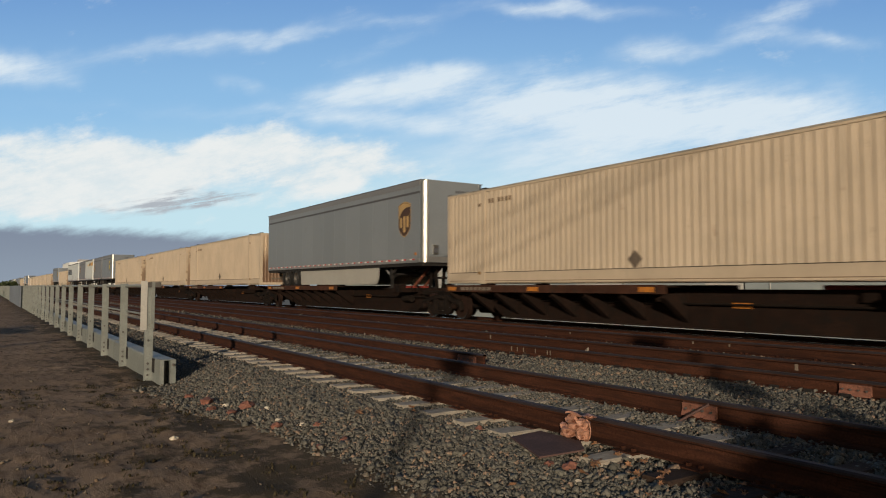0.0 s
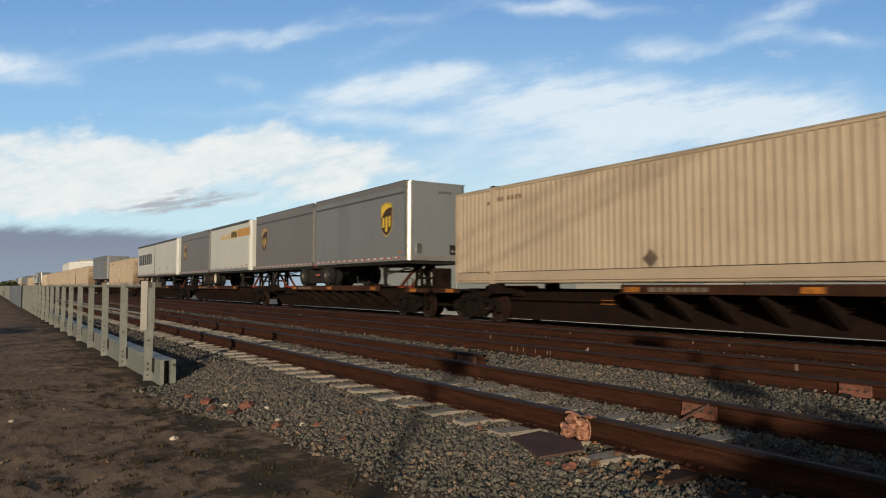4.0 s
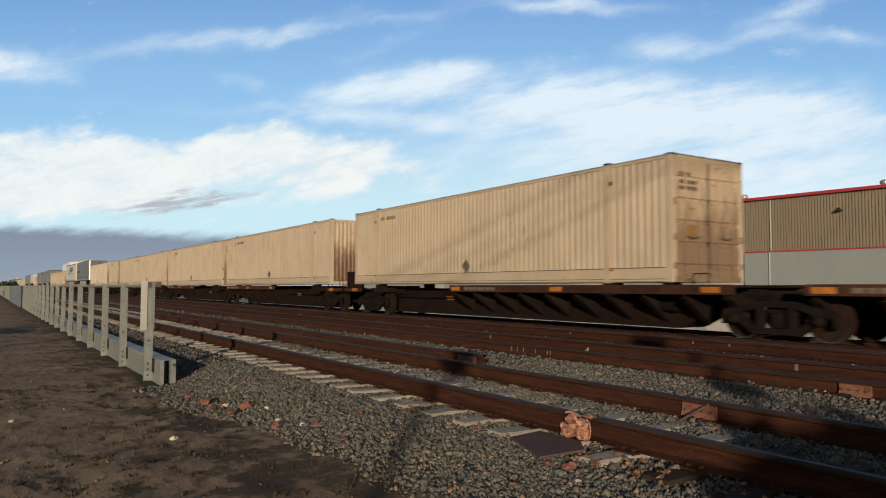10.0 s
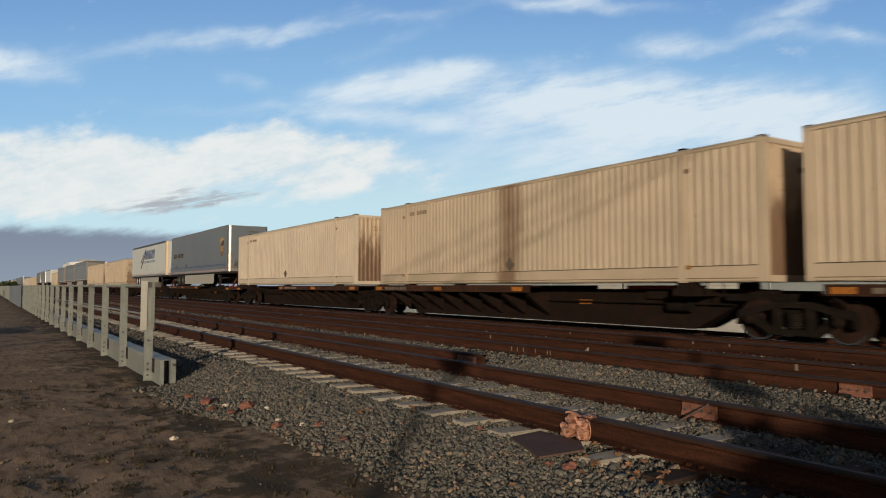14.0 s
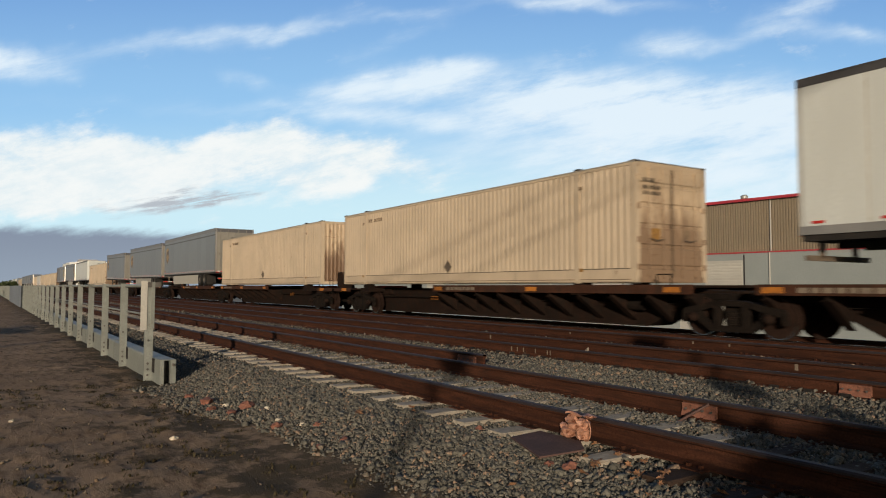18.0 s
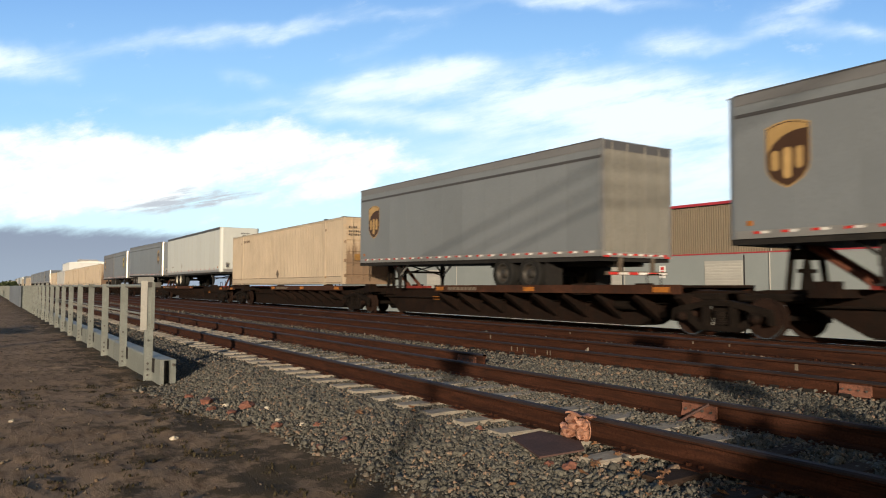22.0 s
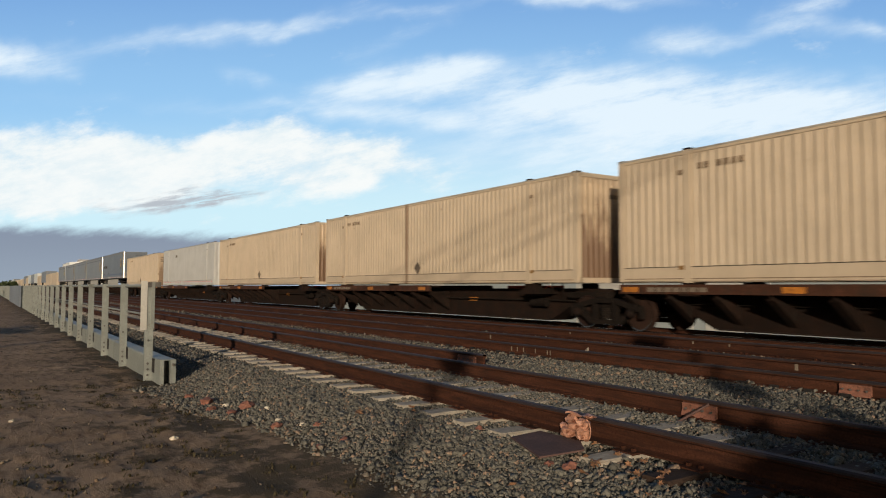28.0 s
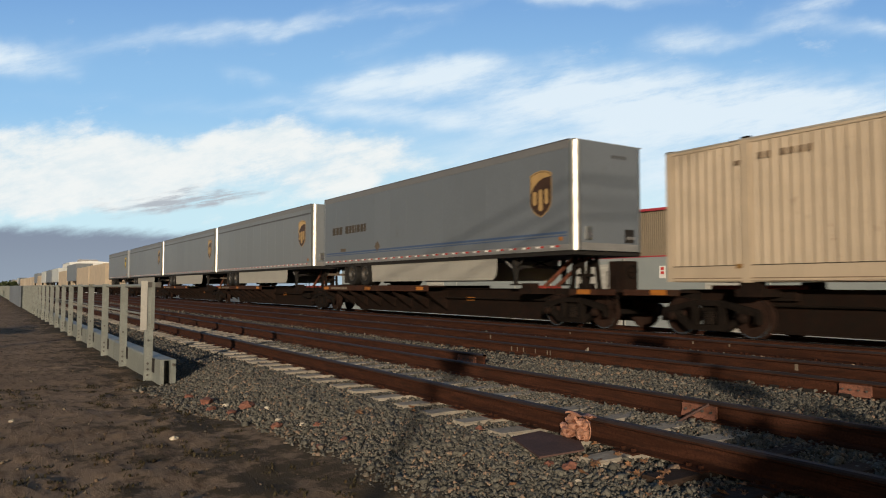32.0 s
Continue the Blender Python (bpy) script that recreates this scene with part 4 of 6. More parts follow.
    if marks:
        yb = -hy - 0.010
        num = bars(Shell(), -post_x + 0.30, 2.44, [0.09, 0.09, -0.06, 0.10, 0.09, 0.10, 0.09], 0.13, yb, 0.62)
        part("stencil_bars", num, M_FADED_SHADE, t)
        d = Shell().plate_xz([(-0.22, 0.55), (0.0, 0.33), (0.22, 0.55), (0.0, 0.77)], yb - 0.006, yb + 0.004)
        part("placard_holder", d, M_DIAMOND, t, "weathered grey diamond placard holder")
    if smooth_side:
        for side in (-1, 1):
            rt = Shell()
            y0, y1 = sorted((side * (hy + 0.004), side * (hy + 0.008)))
            for k in range(26):
                a = -hx + 0.25 + 0.61 * k
                rt.box(a, a + 0.27, y0, y1, 0.215, 0.275)
            part("red_tape", rt, M_RED, t, kind="stuff")
            part("label_plate", Shell().box(-3.4, -2.85, y0, y1, 2.22, 2.40), M_DIAMOND, t)
    return t


def bars_yz(x, y0, z, n):
    """Small plain bars in a row on a front wall."""
    s = Shell()
    for k in range(n):
        s.box(x - 0.004, x + 0.003, y0 + 0.10 * k, y0 + 0.10 * k + 0.065, z, z + 0.09)
    return s


def tyre_wheel(parent, x, y, z, r, hub, outward):
    s = Shell()
    s.turned([(-0.13, r * 0.62), (-0.14, r * 0.90), (-0.10, r * 0.985), (0.10, r * 0.985), (0.14, r * 0.90), (0.13, r * 0.62), (0.0, r * 0.60), (-0.13, r * 0.62)], (x, y, z), 28, caps=False)
    w = part("tyre", s, M_TYRE, parent, smooth=True)
    h = Shell()
    o = outward
    h.turned([(-o * 0.02, r * 0.60), (o * 0.125, r * 0.615), (o * 0.125, r * 0.55), (o * 0.02, r * 0.45), (o * 0.01, r * 0.28), (o * 0.09, r * 0.22), (o * 0.11, r * 0.10)], (x, y, z), 24)
    part("rim", h, hub, w, smooth=True)
    return w


def make_trailer(length, skin, label, skirt=True, hub=None, corner=None, band=None, top=None, emblem=None, emblem_back=False, axles=2, tape="mixed", letters=None, axle_at=2.85):
    """A box trailer that faces +x; its origin lies on the deck under the middle."""
    t = thing("semi_trailer", label, "trailer", "trailers on the train")
    hub = hub or M_HUB
    hx, hy = length / 2, 1.295
    z0, z1 = 0.93, 3.87
    R = 0.21
    for side in (-1, 1):
        y = side * hy
        n = max(6, round(length / 1.22))
        for k in range(n):
            a, b = -hx + 0.03 + (length - 0.03 - R) * k / n, -hx + 0.03 + (length - 0.03 - R) * (k + 1) / n
            s = Shell().box(a + 0.004, b - 0.004, min(y, y - side * 0.03), max(y, y - side * 0.03), z0 + 0.14, z1 - 0.12)
            part("side_panel", s, skin, t)
        ribs = Shell()
        for k in range(n + 1):
            a = -hx + 0.03 + (length - 0.03 - R) * k / n - 0.02 * (k == n)
            ribs.box(a - 0.018, a + 0.018, min(y, y + side * 0.003), max(y, y + side * 0.003), z0 + 0.14, z1 - 0.12)
        part("seam_trim", ribs, M_SEAM if skin is M_TRAIL_WHITE else skin, t, kind="stuff")
        part("top_rail", Shell().box(-hx, hx - R, min(y + side * 0.008, y - side * 0.06), max(y + side * 0.008, y - side * 0.06), z1 - (0.15 if top else 0.22), z1 - 0.018), top or M_TRAIL_DARK, t)
        part("roof_edge", Shell().box(-hx - 0.005, hx - R, min(y + side * 0.014, y - side * 0.06), max(y + side * 0.014, y - side * 0.06), z1 - 0.018, z1 + 0.012), M_BAND, t)
        part("bottom_rail", Shell().box(-hx, hx - R, min(y + side * 0.008, y - side * 0.07), max(y + side * 0.008, y - side * 0.07), z0, z0 + 0.16), M_ALU, t)
        if band:
            part("band", Shell().box(-hx + 0.02, hx - R - 0.01, min(y, y + side * 0.007), max(y, y + side * 0.007), z1 - 0.475, z1 - 0.40), band, t, "dark line under the roof edge")
        wt, rt = Shell(), Shell()
        nd = round(length / 0.62)
        for k in range(nd):
            a = -hx + 0.25 + (length - 0.6) * k / nd
            yy0, yy1 = sorted((y + side * 0.008, y + side * 0.011))
            if tape == "red":
                if k % 2 == 0:
                    rt.box(a, a + 0.24, yy0, yy1, z0 + 0.20, z0 + 0.25)
            else:
                wt.box(a, a + 0.17, yy0, yy1, z0 + 0.09, z0 + 0.14)
                rt.box(a + 0.19, a + 0.34, yy0, yy1, z0 + 0.09, z0 + 0.14)
        if wt.v:
            part("white_tape", wt, M_WHITETAPE, t, kind="stuff")
        part("red_tape", rt, M_RED, t, kind="stuff")
        part("marker_light", Shell().box(hx - 0.6, hx - 0.48, min(y, y + side * 0.02), max(y, y + side * 0.02), z0 + 0.26, z0 + 0.36), M_ORANGE, t)
        # front corner, rounded
        cs = Shell()
        arc = [(hx - R + R * math.sin(a), side * (hy - R + R * math.cos(a))) for a in [math.pi / 2 * k / 6 for k in range(7)]]
        inner = [(hx - R, side * (hy - R))]
        cs.loft([[(a, b, z) for a, b in arc + inner] for z in (z0, z1 - 0.02)])
        part("corner_post", cs, corner or skin, t, smooth=True)
        # rear corner
        part("rear_post", Shell().box(-hx, -hx + 0.10, min(y, y - side * 0.1), max(y, y - side * 0.1), z0, z1 - 0.02), M_ALU, t)
    part("front_wall", Shell().box(hx - 0.06, hx - 0.005, -hy + R, hy - R, z0, z1 - 0.02), skin, t)
    part("front_rail", Shell().box(hx - 0.004, hx + 0.006, -hy + R + 0.01, hy - R - 0.01, z0, z0 + 0.2), M_ALU, t)
    gl = Shell().box(hx - 0.004, hx + 0.05, -0.92, -0.72, z0 + 0.28, z0 + 0.62)
    db = part("document_box", gl, M_CHROME, t)
    part("lid", Shell().box(hx + 0.05, hx + 0.056, -0.90, -0.74, z0 + 0.33, z0 + 0.50), M_TOPRAIL, db)
    hp = part("hose_plate", Shell().box(hx - 0.004, hx + 0.04, 0.55, 0.86, z0 + 0.24, z0 + 0.60), M_UNDER, t)
    for yy in (0.63, 0.78):
        part("coupling", Shell().turned([(hx + 0.04, 0.045), (hx + 0.09, 0.045), (hx + 0.10, 0.02)], (0, yy, z0 + 0.36), 10, "x"), M_ALU, hp)
    part("stencil_bars", bars_yz(hx, 0.05, z1 - 0.42, 6), M_BAND, t)
    for sd in (-1, 1):
        y0, y1 = (0.01, hy - 0.10) if sd > 0 else (-hy + 0.10, -0.01)
        d = part("door", Shell().box(-hx - 0.005, -hx + 0.04, y0, y1, z0 + 0.12, z1 - 0.10), M_TRAIL_REAR if skin is M_TRAIL_GREY else skin, t)
        for fr in (0.35, 0.8):
            yy = y0 + (y1 - y0) * fr
            part("locking_bar", Shell().rod((-hx - 0.03, yy, z0 + 0.05), (-hx - 0.03, yy, z1 - 0.05), 0.017, 6), M_TRAIL_REAR if skin is M_TRAIL_GREY else M_TRAIL_DARK, d)
    part("rear_sill", Shell().box(-hx - 0.01, -hx + 0.08, -hy + 0.1, hy - 0.1, z0 - 0.02, z0 + 0.12), M_ALU, t)
    rt, wt = Shell(), Shell()
    for k in range(6):
        rt.box(-hx - 0.014, -hx - 0.010, -1.12 + 0.38 * k, -0.96 + 0.38 * k, z0 + 0.03, z0 + 0.08)
        wt.box(-hx - 0.014, -hx - 0.010, -0.95 + 0.38 * k, -0.79 + 0.38 * k, z0 + 0.03, z0 + 0.08)
    part("red_tape", rt, M_RED, t, kind="stuff")
    part("white_tape", wt, M_WHITETAPE, t, kind="stuff")
    for sd in (-1, 1):
        part("tail_lamp", Shell().box(-hx - 0.018, -hx, sd * 1.12 - 0.10, sd * 1.12 + 0.10, z0 - 0.02, z0 + 0.025), M_RED, t)
    part("rear_header", Shell().box(-hx - 0.012, -hx + 0.06, -hy + 0.1, hy - 0.1, z1 - 0.24, z1), top or M_TOPRAIL, t)
    part("roof", Shell().box(-hx + 0.02, hx - 0.04, -hy + 0.02, hy - 0.02, z1 - 0.03, z1 - 0.004), M_ALU, t)
    part("floor", Shell().box(-hx + 0.05, hx - 0.1, -hy + 0.03, hy - 0.03, z0 - 0.12, z0 + 0.02), M_UNDER, t)
    fr = Shell()
    for y in (-0.5, 0.5):
        fr.box(-hx + 0.3, -hx + 5.6 if length > 10 else -hx + 2.6, y - 0.05, y + 0.05, z0 - 0.24, z0 - 0.06)
    part("slider_frame", fr, M_UNDER, t)
    # underride guard
    g = Shell()
    g.box(-hx - 0.02, -hx + 0.08, -1.1, 1.1, 0.46, 0.56)
    for y in (-0.6, 0.6):
        g.box(-hx, -hx + 0.08, y - 0.05, y + 0.05, 0.5, z0)
    ug = part("underride_guard", g, M_DIAMOND, t, "grimy steel underride guard with red and white tape")
    for k in range(6):
        part("guard_tape", Shell().box(-hx - 0.025, -hx - 0.02, -1.08 + 0.36 * k, -0.74 + 0.36 * k, 0.475, 0.535), M_RED if k % 2 else M_WHITETAPE, ug)
    # axles and wheels
    r = 0.50
    xs = [-hx + axle_at, -hx + axle_at + 1.22] if axles == 2 else [-hx + 1.15]
    for x in xs:
        a = part("axle", Shell().rod((x, -1.1, r), (x, 1.1, r), 0.07, 8), M_UNDER, t)
        for side in (-1, 1):
            tyre_wheel(a, x, side * 1.13, r, r, hub, side)
            tyre_wheel(a, x, side * 0.80, r, r, M_HUB, side)
        for yy in (-0.48, 0.48):
            part("spring_hanger", Shell().box(x - 0.55, x + 0.55, yy - 0.06, yy + 0.06, 0.55, 0.72), M_UNDER, t)
    for y in (-0.95, 0.95):
        part("mud_flap", Shell().box(xs[0] - 0.72, xs[0] - 0.70, y - 0.3, y + 0.3, 0.12, z0 - 0.05), M_UNDER, t)
    # landing gear
    lx = hx - (2.9 if length > 10 else 2.3)
    lg = part("landing_gear", Shell().box(lx - 0.08, lx + 0.08, -1.0, 1.0, 0.52, 0.60), M_UNDER, t)
    for y in (-0.95, 0.95):
        lo = 0.02
        leg = part("leg", Shell().box(lx - 0.07, lx + 0.07, y - 0.07, y + 0.07, 0.35, z0).box(lx - 0.05, lx + 0.05, y - 0.05, y + 0.05, lo, 0.36).box(lx - 0.13, lx + 0.13, y - 0.12, y + 0.12, lo - 0.015, lo + 0.03), M_UNDER, lg)
        part("brace", Shell().rod((lx - 0.75, y, z0 - 0.02), (lx, y, 0.42), 0.035, 6), M_ALU, leg)
        part("brace", Shell().rod((lx + 0.6, y, z0 - 0.02), (lx, y, 0.5), 0.035, 6), M_UNDER, leg)
    part("cross_brace", Shell().rod((lx, -0.9, 0.9), (lx, 0.9, 0.45), 0.025, 6).rod((lx, 0.9, 0.9), (lx, -0.9, 0.45), 0.025, 6), M_UNDER, lg)
    part("kingpin_plate", Shell().box(hx - 1.6, hx - 0.25, -0.6, 0.6, z0 - 0.09, z0 - 0.05), M_UNDER, t)
    if skirt:
        a, b = xs[-1] + 0.62, lx - 0.7
        for side in (-1, 1):
            y = side * (hy - 0.06)
            nose = [(b + 0.15, z0 - 0.02), (b + 0.12, 0.34), (b - 0.05, 0.16)]
            if skin is M_TRAIL_WHITE:
                nose = [(b + 0.5, z0 - 0.02), (b + 0.47, 0.68), (b + 0.38, 0.48), (b + 0.22, 0.31), (b, 0.20), (b - 0.3, 0.16)]
            s = Shell().plate_xz([(a, 0.16), (a - 0.10, z0 - 0.02)] + nose, min(y, y - side * 0.02), max(y, y - side * 0.02))
            part("side_skirt", s, M_SKIRT, t, "pale aerodynamic side skirt")
    if emblem:
        for side in (-1, 1):
            y = side * hy
            ex = (-hx + 0.95) if emblem_back else (hx - 1.35 if length > 10 else hx - 1.6)
            zc = 2.55

            def inlay(outline, k0, k1, grow=1.0):
                return Shell().plate_xz([(ex - side * p * grow, zc + q * grow) for p, q in outline], *sorted((y + side * k0, y + side * k1)))

            out = [(-0.43, 0.50), (-0.22, 0.57), (0.0, 0.60), (0.22, 0.57), (0.43, 0.50), (0.43, -0.20), (0.40, -0.34), (0.30, -0.48), (0.15, -0.58), (0.0, -0.65), (-0.15, -0.58), (-0.30, -0.48), (-0.40, -0.34), (-0.43, -0.20)]
            sh = part("shield_emblem", inlay(out, 0.003, 0.006, 1.05), emblem, t, "brown and gold shield emblem")
            part("shield_field", inlay(out, 0.006, 0.009), M_SHIELD, sh)
            part("shield_crest", inlay([(-0.41, 0.49), (-0.22, 0.55), (0.0, 0.58), (0.22, 0.55), (0.41, 0.49), (0.41, 0.42), (0.15, 0.41), (-0.08, 0.34), (-0.28, 0.20), (-0.41, 0.02)], 0.009, 0.012), emblem, sh)
            for bx, b0, b1, w in ((-0.25, -0.33, 0.06, 0.085), (0.0, -0.50, 0.10, 0.085), (0.24, -0.33, 0.10, 0.075)):
                bar = [(bx - w, b0 + 0.05), (bx - w + 0.05, b0), (bx + w - 0.05, b0), (bx + w, b0 + 0.05), (bx + w, b1 - 0.05), (bx + w - 0.05, b1), (bx - w + 0.05, b1), (bx - w, b1 - 0.05)]
                part("shield_bar", inlay(bar, 0.009, 0.013), emblem, sh)
    for shell_fn, material, lab, side in letters or ():
        part("lettering", shell_fn(side * hy, hx), material, t, lab)
    return t

# ---- spine cars ----
CACHE = {}


def cached(key, build):
    if key not in CACHE:
        CACHE[key] = build()
    return CACHE[key]


def wheel_mesh():
    s = Shell()
    s.turned([(-0.065, 0.40), (-0.065, 0.425), (0.045, 0.415), (0.045, 0.455), (0.075, 0.455), (0.075, 0.40), (0.04, 0.35), (0.0, 0.16), (0.06, 0.13), (0.06, 0.06), (-0.10, 0.06), (-0.10, 0.13), (-0.03, 0.16), (-0.03, 0.35)], (0, 0, 0), 26)
    return s.mesh("wheel", M_WHEEL, True)


def tread_mesh():
    s = Shell()
    s.turned([(-0.068, 0.398), (-0.070, 0.412), (-0.064, 0.412), (-0.064, 0.398), (-0.068, 0.398)], (0, 0, 0), 26, "y", False)
    return s.mesh("wheel_rim", M_SHINY, True)


def frame_mesh():
    """Cast side frame of a freight bogie with two triangular windows."""
    s = Shell()
    s.plate_xz([(-1.2, 0.47), (-1.16, 0.60), (-0.6, 0.72), (-0.3, 0.78), (0.3, 0.78), (0.6, 0.72), (1.16, 0.60), (1.2, 0.47), (1.0, 0.47), (0.55, 0.60), (0.3, 0.655), (-0.3, 0.655), (-0.55, 0.60), (-1.0, 0.47)], -0.08, 0.07)
    s.plate_xz([(-1.02, 0.50), (-0.84, 0.52), (-0.42, 0.25), (0.42, 0.25), (0.84, 0.52), (1.02, 0.50), (0.5, 0.13), (-0.5, 0.13)], -0.08, 0.07)
    for sx in (-1, 1):
        s.plate_xz([(sx * 0.27, 0.22), (sx * 0.41, 0.22), (sx * 0.39, 0.70), (sx * 0.27, 0.70)], -0.10, 0.06)
        s.plate_xz([(sx * 0.74, 0.34), (sx * 0.80, 0.30), (sx * 0.80, 0.56), (sx * 0.74, 0.56)], -0.07, 0.06)
        s.plate_xz([(sx * 1.22, 0.30), (sx * 1.13, 0.30), (sx * 1.10, 0.55), (sx * 1.20, 0.55)], -0.07, 0.06)
    s.box(-0.30, 0.30, -0.12, -0.07, 0.66, 0.75)
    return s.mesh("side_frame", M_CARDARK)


def spring_mesh():
    s = Shell()
    prof = []
    for k in range(7):
        prof += [(0.26 + 0.045 * k, 0.150), (0.2825 + 0.045 * k, 0.165)]
    s.turned(prof, (0.0, 0.02, 0.0), 14, "z")
    return s.mesh("spring", M_CARDARK)


def cap_mesh():
    s = Shell()
    s.turned([(0.02, 0.10), (-0.10, 0.10), (-0.12, 0.07), (-0.15, 0.06)], (0, 0, 0), 14)
    return s.mesh("bearing_cap", M_CAR, True)


def make_bogie(parent, x):
    b = part("bogie", cached("bolster", lambda: Shell().box(-0.22, 0.22, -1.0, 1.0, 0.46, 0.72, c=0.03).mesh("bogie", M_CARDARK)), None, parent, at=pose(x, 0, 0))
    for side in (-1, 1):
        turn = pose(0, side * 1.02, 0, 0, 0, 0 if side < 0 else 180)
        part("side_frame", cached("frame", frame_mesh), None, b, at=turn)
        part("spring", cached("spring", spring_mesh), None, b, at=turn)
        for dx in (-0.89, 0.89):
            part("wheel", cached("wheel", wheel_mesh), None, b, at=pose(dx, side * 0.75, 0.42, 0, 0, 0 if side < 0 else 180))
            part("wheel_rim", cached("tread", tread_mesh), None, b, at=pose(dx, side * 0.75, 0.42, 0, 0, 0 if side < 0 else 180))
            part("bearing_cap", cached("cap", cap_mesh), None, b, at=pose(dx, side * 1.09, 0.42, 0, 0, 0 if side < 0 else 180))
    for dx in (-0.89, 0.89):
        part("axle", cached("axle", lambda: Shell().rod((0, -0.7, 0.42), (0, 0.7, 0.42), 0.075, 10).mesh("axle", M_CARDARK, True)), None, b, at=pose(dx, 0, 0))
    return b


def gusset_mesh(side):
    s = Shell()
    v = [(side * 0.44, 0.24), (side * 0.44, 0.90), (side * 1.27, 0.90), (side * 1.27, 0.80)]
    s.loft([[(x, a, b) for a, b in v] for x in (-0.02, 0.02)])
    s.loft([[(-0.09, side * 0.44, 0.24), (0.09, side * 0.44, 0.24), (0.09, side * 0.44, 0.262), (-0.09, side * 0.44, 0.262)],
            [(-0.09, side * 1.27, 0.80), (0.09, side * 1.27, 0.80), (0.09, side * 1.27, 0.822), (-0.09, side * 1.27, 0.822)]])
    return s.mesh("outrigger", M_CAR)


def make_hitch(parent, x, way, raised):
    """Trailer hitch: a sloping strut and an upright stand, or folded flat."""
    if raised:
        h = part("hitch", Shell().box(x - 0.22, x + 0.22, -0.34, 0.34, 1.98, 2.05), M_CARDARK, parent)
        legs = Shell()
        for y in (-0.28, 0.28):
            for sx in (-1, 1):
                legs.plate_xz([(x + sx * 0.06, 1.98), (x + sx * 0.17, 1.98), (x + sx * 0.30, 0.98), (x + sx * 0.19, 0.98)], y - 0.04, y + 0.04)
            legs.plate_xz([(x - 0.16, 1.82), (x + 0.16, 1.82), (x + 0.19, 1.62), (x - 0.19, 1.62)], y - 0.03, y + 0.03)
        legs.box(x - 0.05, x + 0.05, -0.28, 0.28, 1.35, 1.43)
        part("stand", legs, M_CARDARK, h)
        for y in (-0.24, 0.24):
            part("shoe", Shell().box(min(x - way * 2.1, x - way * 1.4), max(x - way * 2.1, x - way * 1.4), y - 0.12, y + 0.12, 0.99, 1.10, c=0.015), M_REDHITCH, h, "dull red hitch shoe")
            part("strut", Shell().rod((x - way * 0.10, y, 1.95), (x - way * 1.55, y, 1.02), 0.062, 8), M_HITCH, h, "faded red diagonal strut")
    else:
        h = part("hitch", Shell().box(x - 1.5, x + 0.4, -0.32, 0.32, 0.98, 1.10, c=0.02), M_REDHITCH, parent)
    part("hitch_base", Shell().box(x - 0.65, x + 0.65, -0.55, 0.55, 0.78, 1.0), M_CAR, h)


